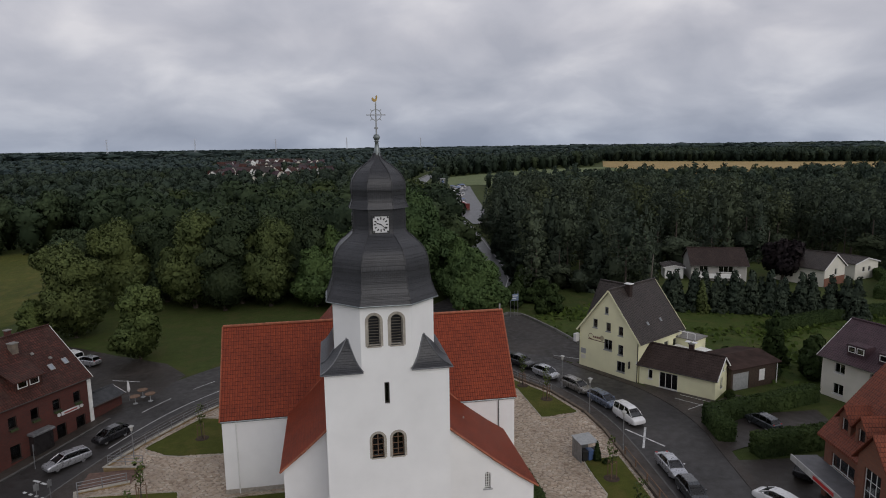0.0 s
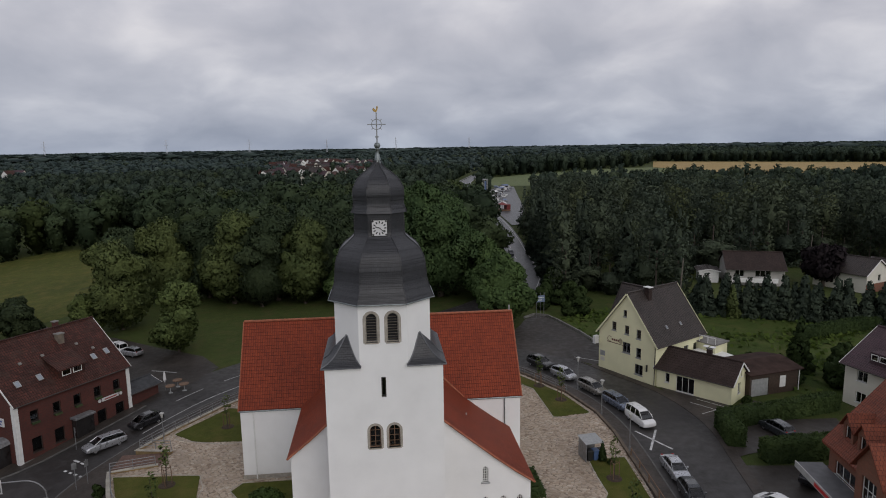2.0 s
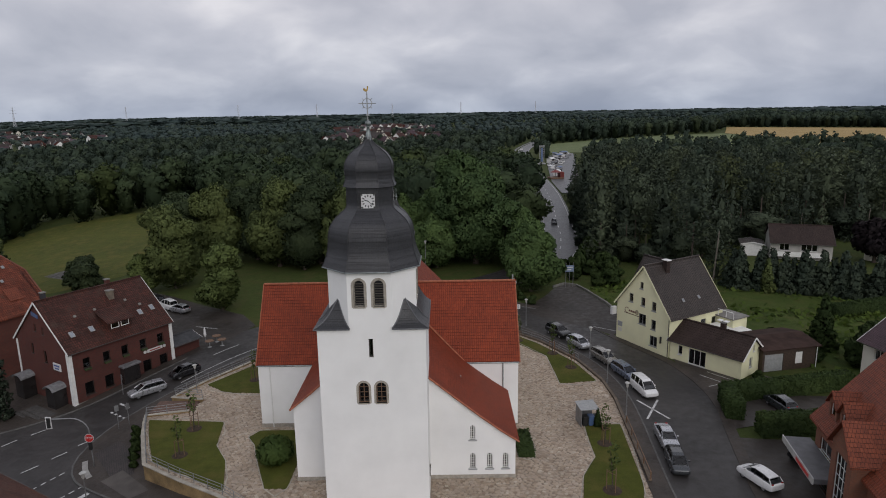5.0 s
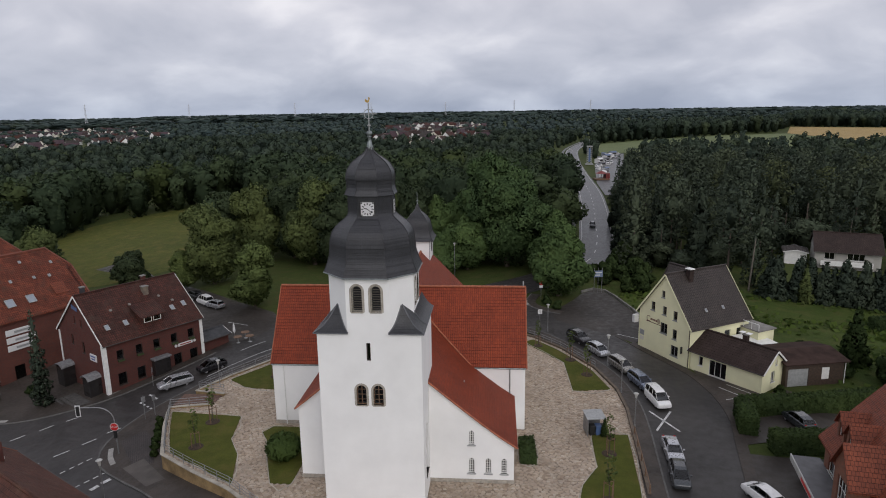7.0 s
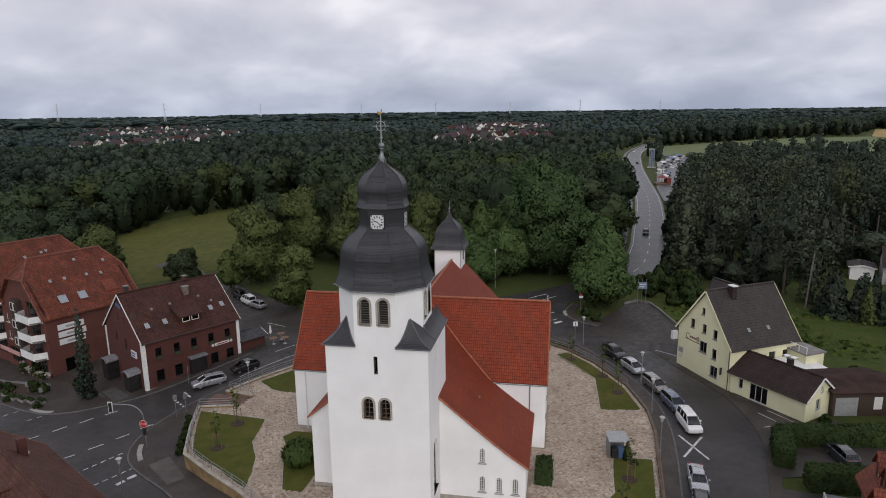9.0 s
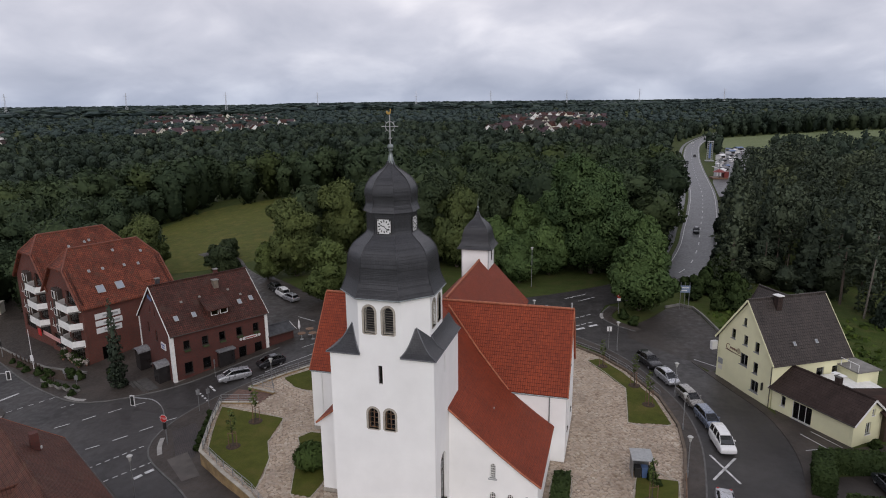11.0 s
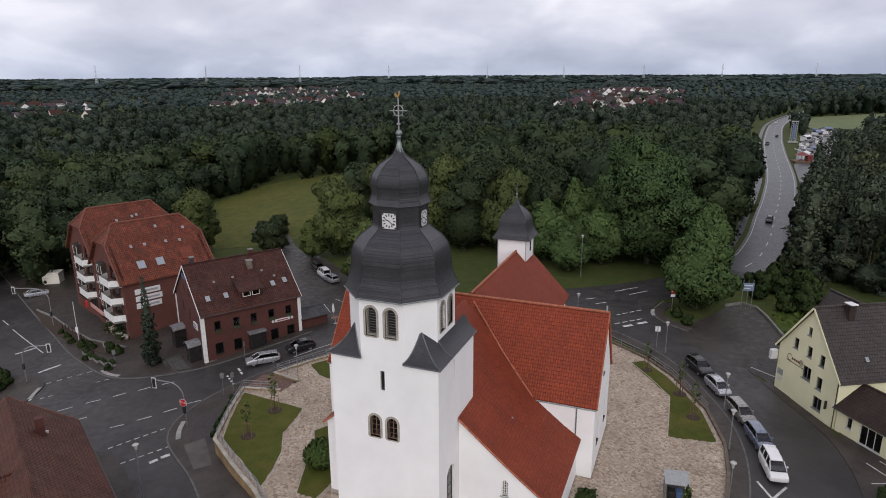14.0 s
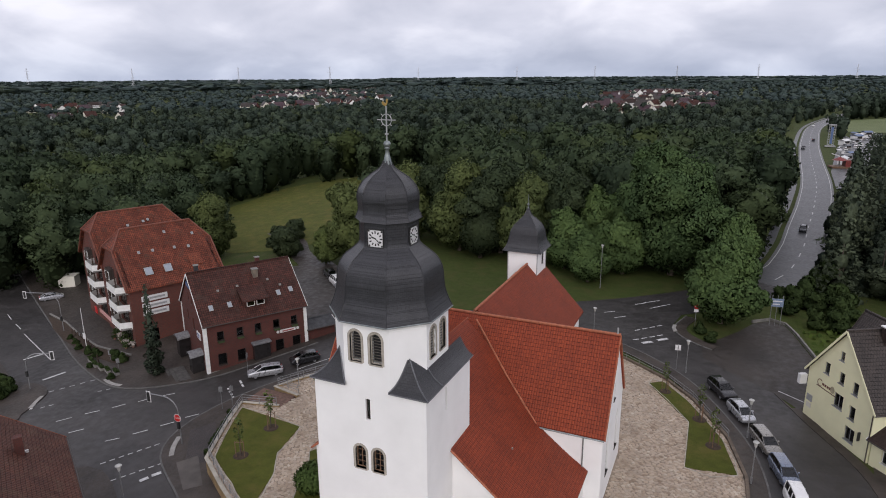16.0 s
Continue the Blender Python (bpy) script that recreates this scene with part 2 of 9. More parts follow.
TILE_CORNER = coursed("brown_red_tiles", (0.145, 0.056, 0.037), (0.105, 0.041, 0.028), (0.045, 0.019, 0.014), 0.26, 0.34, 0.018, 0.7, 0.4, 0.9, 0.05, 0.6, 0.25, True, (0.10, 0.055, 0.036), offset=0.0)
TILE_BROWN = coursed("dark_brown_tiles", (0.060, 0.040, 0.034), (0.044, 0.029, 0.025), (0.013, 0.009, 0.008), 0.30, 0.36, 0.014, 0.75, 0.35, 0.8, 0.05, 0.5, 0.2, True)
TILE_ORANGE = coursed("orange_red_tiles", (0.26, 0.065, 0.030), (0.20, 0.050, 0.025), (0.06, 0.02, 0.012), 0.26, 0.34, 0.014, 0.6, 0.35, 0.9, 0.05, 0.6, 0.3, True)
TILE_PURPLE = coursed("purple_brown_tiles", (0.085, 0.045, 0.055), (0.068, 0.038, 0.046), (0.025, 0.014, 0.016), 0.26, 0.34, 0.014, 0.55, 0.3, 0.9, 0.05, 0.6, 0.3, True)
SLATE = coursed("anthracite_slate", (0.046, 0.047, 0.052), (0.034, 0.035, 0.040), (0.012, 0.012, 0.014), 0.26, 0.17, 0.012, 0.42, 0.3, 0.8, 0.03, 0.6, 0.5)
LEAD = plain("lead_flashing", (0.14, 0.145, 0.155), 0.5, 0.3, 2.0, 30.0, 0.15, 0.4)
ZINC = plain("zinc_sheet", (0.24, 0.27, 0.27), 0.45, 0.3, 3.0, 30.0, 0.1, 0.6)
BRICK_RED = coursed("red_facing_brick", (0.128, 0.027, 0.018), (0.092, 0.021, 0.015), (0.064, 0.040, 0.032), 0.25, 0.085, 0.012, 0.8, 0.28, 0.5, 0.01, 0.4)
BRICK_APT = coursed("red_brown_facing_brick", (0.160, 0.040, 0.025), (0.120, 0.031, 0.021), (0.085, 0.052, 0.042), 0.25, 0.085, 0.012, 0.8, 0.28, 0.5, 0.01, 0.4)
BRICK_ORANGE = coursed("orange_facing_brick", (0.28, 0.10, 0.055), (0.22, 0.08, 0.045), (0.16, 0.11, 0.08), 0.25, 0.085, 0.012, 0.8, 0.28, 0.5, 0.01, 0.4)
YELLOW = plain("pale_yellow_render", (0.72, 0.705, 0.47), 0.85, 0.07, 0.4, 50.0, 0.12, spec=0.2)
CREAM = plain("cream_render", (0.62, 0.60, 0.52), 0.85, 0.08, 0.4, 50.0, 0.12, spec=0.2)
OFFWHITE = plain("white_painted_trim", (0.72, 0.72, 0.70), 0.55, 0.1, 2.0, 30.0, 0.05)
WOOD_DARK = plain("dark_stained_wood", (0.055, 0.035, 0.025), 0.65, 0.35, 4.0, 30.0, 0.3)
WOOD = plain("brown_wood", (0.17, 0.10, 0.06), 0.7, 0.3, 4.0, 30.0, 0.3)
LOUVRE = plain("weathered_louvre_wood", (0.13, 0.115, 0.095), 0.8, 0.3, 4.0, 30.0, 0.3)
# near-black that stands in for the shade inside windows and openings
DARK = plain("interior_shade_black", (0.02, 0.02, 0.022), 0.9, 0.3, 2.0, 20.0, 0.0)
FRAME_W = plain("white_window_frame", (0.70, 0.70, 0.68), 0.4, 0.06, 2.0, 30.0, 0.0)
FRAME_D = plain("dark_window_frame", (0.045, 0.035, 0.03), 0.5, 0.2, 2.0, 30.0, 0.0)
GLASS = glass("window_glass")
CAR_GLASS = glass("tinted_car_glass", (0.12, 0.13, 0.14))
STEEL = plain("galvanised_steel", (0.26, 0.265, 0.27), 0.5, 0.2, 3.0, 40.0, 0.05, 0.5)
GREYPAINT = plain("grey_painted_metal", (0.30, 0.31, 0.31), 0.5, 0.15, 3.0, 40.0, 0.05)
BLACK = plain("black_plastic", (0.02, 0.02, 0.02), 0.5, 0.2, 5.0, 40.0, 0.05)
GOLD = plain("tarnished_gilding", (0.33, 0.22, 0.07), 0.45, 0.2, 5.0, 40.0, 0.05, 0.7)
WHITE_PAINT = plain("worn_road_paint", (0.55, 0.55, 0.54), 0.6, 0.35, 2.5, 25.0, 0.1)
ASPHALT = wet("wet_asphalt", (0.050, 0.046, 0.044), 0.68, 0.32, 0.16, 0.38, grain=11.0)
# paler and bluer than the asphalt near the church
ASPHALT_FAR = wet("pale_wet_asphalt", (0.085, 0.088, 0.093), 0.55, 0.3, grain=6.0)
ASPHALT_LOT = wet("patched_asphalt", (0.052, 0.044, 0.038), 0.75, 0.38, 0.16, 0.4, grain=11.0)
PAVING = wet("brown_grey_paving", (0.060, 0.049, 0.041), 0.75, 0.42, 0.4, 0.4, grain=9.0)
KERB = plain("concrete_kerb", (0.11, 0.1073, 0.1018), 0.8, 0.3, 1.5, 30.0, 0.2)
CONCRETE = plain("weathered_concrete", (0.2025, 0.195, 0.18), 0.85, 0.3, 0.8, 30.0, 0.2)
WALL_Y = plain("yellow_sandstone_wall", (0.29, 0.20, 0.095), 0.9, 0.4, 0.8, 12.0, 0.5, dist=0.03)
COPING = plain("pale_coping_stone", (0.40, 0.37, 0.31), 0.85, 0.3, 0.9, 20.0, 0.25)
COBBLE = coursed("reddish_cobbles", (0.075, 0.056, 0.050), (0.052, 0.042, 0.039), (0.024, 0.020, 0.018), 0.24, 0.2, 0.03, 0.6, 0.45, 0.8, 0.02, 0.7)
SLAB = plain("grey_path_slabs", (0.084, 0.073, 0.064), 0.7, 0.25, 0.8, 18.0, 0.2)
JOINT = plain("sandy_joint_mortar", (0.28, 0.225, 0.17), 0.95, 0.3, 0.8, 20.0, 0.3)
LAWN = grassy("mown_lawn", (0.084, 0.098, 0.016), (0.108, 0.120, 0.022), (0.135, 0.116, 0.032))
MEADOW = grassy("meadow_grass", (0.086, 0.104, 0.021), (0.126, 0.136, 0.028), (0.155, 0.130, 0.037))
GROUND = grassy("rough_grass", (0.052, 0.076, 0.018), (0.080, 0.106, 0.026), (0.088, 0.084, 0.030))
SOIL = plain("bark_mulch", (0.05, 0.032, 0.02), 0.95, 0.4, 3.0, 25.0, 0.6, dist=0.03)
LEAF_A = leaves("deciduous_leaves", (0.0576, 0.0784, 0.0416), (0.0848, 0.1088, 0.0528))
LEAF_LIME = leaves("yellow_green_leaves", (0.1123, 0.1404, 0.0518), (0.1642, 0.1944, 0.0713))
LEAF_F = leaves("woodland_leaves", (0.0556, 0.0797, 0.0451), (0.0842, 0.1128, 0.0602), shared=True)
LEAF_C = leaves("conifer_needles", (0.0826, 0.1015, 0.0720), (0.1143, 0.1375, 0.0910), shared=True)
LEAF_C2 = leaves("spruce_needles", (0.0672, 0.0864, 0.0624), (0.0960, 0.1200, 0.0816))
# the blue-grey haze of distance is put into the next two leaf colours
LEAF_M = leaves("haze_tinted_outer_leaves", (0.0592, 0.08, 0.0592), (0.0832, 0.1088, 0.0768), shared=True)
LEAF_D = leaves("haze_tinted_far_leaves", (0.0655, 0.0907, 0.0857), (0.084, 0.1109, 0.1025), shared=True, even=True)
HEDGE = leaves("clipped_hedge_leaves", (0.048, 0.072, 0.026), (0.070, 0.100, 0.034))
COPPER = leaves("purple_beech_leaves", (0.024, 0.019, 0.021), (0.042, 0.032, 0.034))
LAMP_W = plain("weathered_lamp_plastic", (0.42, 0.42, 0.40), 0.5, 0.2)
BARK = plain("bark", (0.075, 0.058, 0.045), 0.9, 0.4, 6.0, 25.0, 0.6, dist=0.03)
RED = plain("red_paint", (0.50, 0.02, 0.02), 0.4, 0.1, 3.0, 40.0, 0.0)
SIGN_W = plain("white_sign_face", (0.62, 0.62, 0.62), 0.4, 0.05, 3.0, 40.0, 0.0)
BLUE = plain("blue_sign_face", (0.07, 0.12, 0.24), 0.45, 0.1, 3.0, 40.0, 0.0)
FIELD = grassy("green_crop_field", (0.165, 0.205, 0.090), (0.205, 0.245, 0.115))
STUBBLE = grassy("ripe_grain_field", (0.42, 0.30, 0.12), (0.55, 0.40, 0.18))


# ---- mesh helpers ----
def auto_uv(bm):
    uv = bm.loops.layers.uv.verify()
    for f in bm.faces:
        n = f.normal
        u = Vector((0, 0, 1)).cross(n)
        u = u.normalized() if u.length > 1e-4 else Vector((1, 0, 0))
        v = n.cross(u)
        for lp in f.loops:
            lp[uv].uv = (lp.vert.co.dot(u), lp.vert.co.dot(v))


def to_mesh(name, bm, material, smooth=False):
    bm.normal_update()
    auto_uv(bm)
    me = bpy.data.meshes.new(name)
    bm.to_mesh(me)
    bm.free()
    me.materials.append(material)
    if smooth:
        me.polygons.foreach_set("use_smooth", [True] * len(me.polygons))
    return me


def part(name, bm, material, parent=None, label="", m=None, smooth=False):
    ob = new(name, to_mesh(name, bm, material, smooth))
    if m is not None:
        ob.matrix_local = m
    if parent is not None:
        ob.parent = parent
    if label:
        ob["label"] = label
    return ob


def thing(name, m, label, category, group="", kind=""):
    ob = new(name)
    ob.empty_display_size = 0.3
    ob.matrix_world = m
    return tagged(ob, label, category, group, kind)


def box(bm, x0, x1, y0, y1, z0, z1, bevel=0.0, m=None):
    r = bmesh.ops.create_cube(bm, size=1.0)
    vs = r["verts"]
    for v in vs:
        v.co = Vector((x0 + (v.co.x + 0.5) * (x1 - x0), y0 + (v.co.y + 0.5) * (y1 - y0), z0 + (v.co.z + 0.5) * (z1 - z0)))
    if bevel:
        es = list({e for v in vs for e in v.link_edges})
        out = bmesh.ops.bevel(bm, geom=es, offset=bevel, segments=1, affect="EDGES", profile=0.5)
        vs = list({v for f in out["faces"] for v in f.verts} | {v for v in vs if v.is_valid})
    if m is not None:
        bmesh.ops.transform(bm, matrix=m, verts=[v for v in vs if v.is_valid])
    return bm


def B(*args, **kw):
    return box(bmesh.new(), *args, **kw)


def cyl(bm, r0, r1, z0, z1, n=12, x=0.0, y=0.0, m=None, caps=True):
    lo, hi = [], []
    for k in range(n):
        a = 2 * math.pi * (k + 0.5) / n
        for ring, r, z in ((lo, r0, z0), (hi, r1, z1)):
            p = Vector((x + r * math.cos(a), y + r * math.sin(a), z))
            ring.append(bm.verts.new(m @ p if m is not None else p))
    for k in range(n):
        j = (k + 1) % n
        bm.faces.new((lo[k], lo[j], hi[j], hi[k]))
    if caps:
        bm.faces.new(hi)
        bm.faces.new(lo[::-1])
    return bm


def tube(bm, pts, r, n=8):
    """A round bar along points."""
    rings = []
    pts = [Vector(p) for p in pts]
    for k, p in enumerate(pts):
        d = (pts[min(k + 1, len(pts) - 1)] - pts[max(k - 1, 0)]).normalized()
        s = d.cross(Vector((0, 0, 1)) if abs(d.z) < 0.95 else Vector((1, 0, 0))).normalized()
        t = d.cross(s)
        rings.append([bm.verts.new(p + r * (math.cos(2 * math.pi * a / n) * s + math.sin(2 * math.pi * a / n) * t)) for a in range(n)])
    for a, b in zip(rings, rings[1:]):
        for k in range(n):
            j = (k + 1) % n
            bm.faces.new((a[k], a[j], b[j], b[k]))
    bm.faces.new(rings[0])
    bm.faces.new(rings[-1][::-1])
    bmesh.ops.recalc_face_normals(bm, faces=bm.faces)
    return bm


def lathe(profile, n=16):
    bm = bmesh.new()
    for (r0, z0), (r1, z1) in zip(profile, profile[1:]):
        cyl(bm, max(r0, 1e-3), max(r1, 1e-3), z0, z1, n, caps=False)
    bmesh.ops.remove_doubles(bm, verts=bm.verts, dist=1e-5)
    bmesh.ops.recalc_face_normals(bm, faces=bm.faces)
    return bm


def arch(u0, u1, z0, z1, n=10):
    """Outline of a round-headed opening."""
    r, c = (u1 - u0) / 2, (u0 + u1) / 2
    return [(u0, z0), (u1, z0)] + [(c + r * math.cos(math.pi * k / n), z1 - r + r * math.sin(math.pi * k / n)) for k in range(n + 1)]


def rect(u0, u1, z0, z1):
    return [(u0, z0), (u1, z0), (u1, z1), (u0, z1)]


def panel(outline, holes=(), thick=0.4, bm=None):
    """An upright wall in the plane y = 0 with openings through it; its back is at y = thick."""
    fresh = bmesh.new()
    for loop in (outline, *holes):
        vs = [fresh.verts.new((u, 0, z)) for u, z in loop]
        for k in range(len(vs)):
            fresh.edges.new((vs[k], vs[(k + 1) % len(vs)]))
    bmesh.ops.triangle_fill(fresh, edges=list(fresh.edges), use_beauty=True)
    out = bmesh.ops.extrude_face_region(fresh, geom=list(fresh.faces))
    bmesh.ops.translate(fresh, vec=(0, thick, 0), verts=[g for g in out["geom"] if isinstance(g, bmesh.types.BMVert)])
    bmesh.ops.recalc_face_normals(fresh, faces=fresh.faces)
    return fresh


def ring(outer, inner, y0, y1):
    """A frame between two outlines of equally many points."""
    bm = bmesh.new()
    v = [[bm.verts.new((u, y, z)) for u, z in loop] for loop in (outer, inner) for y in (y0, y1)]
    n = len(outer)
    for k in range(n):
        j = (k + 1) % n
        for a, b in ((0, 1), (1, 3), (3, 2), (2, 0)):
            bm.faces.new((v[a][k], v[a][j], v[b][j], v[b][k]))
    bmesh.ops.recalc_face_normals(bm, faces=bm.faces)
    return bm


def sheet(outline, y0, y1):
    return panel(outline, (), y1 - y0) if y0 == 0 else shifted(panel(outline, (), y1 - y0), y0)


def shifted(bm, dy):
    bmesh.ops.translate(bm, vec=(0, dy, 0), verts=bm.verts)
    return bm


def slab(bm, pts, thick):
    """A roof plane through points, given thickness downwards."""
    vs = [bm.verts.new(p) for p in pts]
    f = bm.faces.new(vs)
    f.normal_update()
    if f.normal.z < 0:
        f.normal_flip()
    out = bmesh.ops.extrude_face_region(bm, geom=[f])
    bmesh.ops.translate(bm, vec=(0, 0, -thick), verts=[g for g in out["geom"] if isinstance(g, bmesh.types.BMVert)])
    bmesh.ops.recalc_face_normals(bm, faces=bm.faces)
    return bm


def window(parent, m, w, h, frame=None, arched=False, mull=1, bars=0, sill=True, depth=0.12, louvre=False, pane_mat=None, fw=0.07, surround=None, label="", name="window"):
    """A window set in an opening: frame, panes, sill; (0, 0, 0) is the middle of its foot on the wall's face."""
    frame = frame or FRAME_W
    out = arch(-w / 2, w / 2, 0, h) if arched else rect(-w / 2, w / 2, 0, h)
    inn = arch(-w / 2 + fw, w / 2 - fw, fw, h - fw) if arched else rect(-w / 2 + fw, w / 2 - fw, fw, h - fw)
    bm = ring(out, inn, depth, depth + 0.07)
    if not louvre:
        for k in range(1, mull + 1):
            x = -w / 2 + w * k / (mull + 1)
            box(bm, x - 0.03, x + 0.03, depth + 0.005, depth + 0.06, fw, h - fw * (1.2 if not arched else 1.6))
        for k in range(1, bars + 1):
            z = h * k / (bars + 1)
            box(bm, -w / 2 + fw, w / 2 - fw, depth + 0.01, depth + 0.055, z - 0.02, z + 0.02)
    fr = part(name, bm, frame, parent, label, m)
    if louvre:
        # dark sheet for the shade behind the slats
        part("shade_backing", sheet(inn, depth + 0.22, depth + 0.25), DARK, fr)
        n = int(h / 0.2)
        top = h - (w / 2)
        me = None
        for k in range(n):
            z = fw + 0.06 + (h - 2 * fw) * k / n
            half_w = w / 2 - fw if z < top else math.sqrt(max(0.0025, (w / 2 - fw) ** 2 - (z - top) ** 2))
            b = B(-half_w, half_w, depth + 0.03, depth + 0.19, -0.015, 0.015)
            part("slat", b, LOUVRE, fr, "", pose(0, 0, z, -32))
    else:
        part("pane", sheet(inn, depth + 0.03, depth + 0.04), pane_mat or GLASS, fr)
        # dark sheet for the shade of the room behind the pane
        part("shade_backing", sheet(inn, depth + 0.3, depth + 0.32), DARK, fr)
    if sill:
        part("sill", B(-w / 2 - 0.07, w / 2 + 0.07, -0.06, depth + 0.02, -0.09, 0.0, bevel=0.01), surround or frame, fr)
    if surround:
        s = 0.17
        o2 = arch(-w / 2 - s, w / 2 + s, -0.02, h + s) if arched else rect(-w / 2 - s, w / 2 + s, -s, h + s)
        part("surround", ring(o2, out, -0.025, depth), surround, fr, "grey sandstone surround")
    return fr


def paving_stone(name, per_piece):
    """Split natural stone, buff to grey and brown; each stone differs."""
    m, nt, b = base(name, 0.7, 0.0, 0.3)
    if per_piece:
        rnd = nt.nodes.new("ShaderNodeObjectInfo").outputs["Random"]
    else:
        rnd = nt.nodes.new("ShaderNodeNewGeometry").outputs["Random Per Island"]
    col = ramp(nt, rnd, [(0.0, (0.30, 0.225, 0.165)), (0.08, (0.42, 0.33, 0.245)), (0.35, (0.50, 0.405, 0.31)), (0.6, (0.55, 0.455, 0.36)), (0.85, (0.45, 0.375, 0.30)), (1.0, (0.62, 0.54, 0.44))])
    fine = noise_fac(nt, 18.0, 4.0)
    col = blend(nt, col, ramp(nt, fine, [(0.3, (0.75,) * 3), (0.7, (1.0,) * 3)]), 1.0, "MULTIPLY")
    damp = noise_fac(nt, 0.3, 5.0, 0.65)
    col = blend(nt, col, ramp(nt, damp, [(0.32, (0.70, 0.69, 0.68)), (0.62, (1.0, 1.0, 1.0))]), 1.0, "MULTIPLY")
    link(nt, col, b.inputs["Base Color"])
    bump(nt, b, fine, 0.3, 0.01)
    return m


PAVER, PAVER_ONE = paving_stone("buff_paving_stone", False), paving_stone("buff_paving_stone_single", True)


# ---- ground and roads ----
HILLS = [(620, 1330, 480, 260, 9.0), (150, 1500, 300, 260, 6.0)]
VILLAGES = [(-58, 600, 60, 135), (-85, 960, 80, 200), (-465, 670, 80, 130), (-680, 960, 120, 140), (-890, 1270, 140, 140), (-530, 385, 55, 40), (-700, 510, 70, 60)]


def gz(x, y):
    """Height of the ground: level round the church, falling gently to the crossroads, with low rises under the far villages."""
    if y > 340:
        hill = sum(3.5 * math.exp(-1.1 * (((x - a) / c) ** 2 + ((y - b) / d) ** 2)) for a, b, c, d in VILLAGES)
        hill += sum(h * math.exp(-((x - a) / c) ** 2 - ((y - b) / d) ** 2) for a, b, c, d, h in HILLS)
        return near_z(x, y) + min(hill, 26.0) * min(1.0, (y - 340) / 60)
    return near_z(x, y)


def near_z(x, y):
    p = 1.95 - 0.05 * (y - 10) - 0.09 * (x + 30)
    z = -0.5 * (p + math.sqrt(p * p + 0.08))
    return z if z > -5.0 else -5.0 - 1.2 * math.tanh((-z - 5.0) / 1.2)


def inside(poly, x, y):
    hit, n = False, len(poly)
    for k in range(n):
        (ax, ay), (bx, by) = poly[k], poly[k - 1]
        if (ay > y) != (by > y) and x < (bx - ax) * (y - ay) / (by - ay) + ax:
            hit = not hit
    return hit


def smooth_line(pts, step=2.0, closed=False):
    """Catmull-Rom through plan points."""
    out, n = [], len(pts)
    for k in range(n if closed else n - 1):
        p = [Vector(pts[(k + d) % n] if closed else pts[min(max(k + d, 0), n - 1)]) for d in (-1, 0, 1, 2)]
        cnt = max(2, int((p[2] - p[1]).length / step))
        for j in range(cnt):
            t = j / cnt
            out.append(tuple(0.5 * (2 * p[1] + (p[2] - p[0]) * t + (2 * p[0] - 5 * p[1] + 4 * p[2] - p[3]) * t * t + (3 * p[1] - p[0] - 3 * p[2] + p[3]) * t ** 3)))
    if not closed:
        out.append(tuple(pts[-1]))
    return out


def offset_line(pts, d):
    """The line moved d to its right."""
    out = []
    for k, p in enumerate(pts):
        a, b = Vector(pts[max(k - 1, 0)]), Vector(pts[min(k + 1, len(pts) - 1)])
        t = (b - a).normalized()
        out.append((p[0] + t.y * d, p[1] - t.x * d))
    return out


def patch(name, poly, off, material, label, category="ground", cell=3.0, level=None, rim=0.0, kind="structure", parent=None):
    """A flat area on the ground, cut into cells that follow its slope; rim: depth of its edge."""
    bm = bmesh.new()
    bm.faces.new([bm.verts.new((x, y, 0)) for x, y in poly])
    bmesh.ops.triangulate(bm, faces=list(bm.faces))
    if level is None:
        for axis in (0, 1):
            lo, hi = min(p[axis] for p in poly), max(p[axis] for p in poly)
            step = max(cell, (hi - lo) / 60)
            k = math.floor(lo / step) + 1
            while k * step < hi:
                co, no = [0, 0, 0], [0, 0, 0]
                co[axis], no[axis] = k * step, 1
                bmesh.ops.bisect_plane(bm, geom=bm.verts[:] + bm.edges[:] + bm.faces[:], plane_co=co, plane_no=no)
                k += 1
    if rim:
        edge = [e for e in bm.edges if e.is_boundary]
        out = bmesh.ops.extrude_edge_only(bm, edges=edge)
        low = {g for g in out["geom"] if isinstance(g, bmesh.types.BMVert)}
    else:
        low = set()
    for v in bm.verts:
        v.co.z = (gz(v.co.x, v.co.y) if level is None else level) + off - (rim if v in low else 0.0)
    bmesh.ops.recalc_face_normals(bm, faces=bm.faces)
    up_ = sum(f.normal.z * f.calc_area() for f in bm.faces)
    if up_ < 0:
        bmesh.ops.reverse_faces(bm, faces=bm.faces)
    ob = part(name, bm, material, parent)
    return tagged(ob, label, category, "", kind) if parent is None else ob


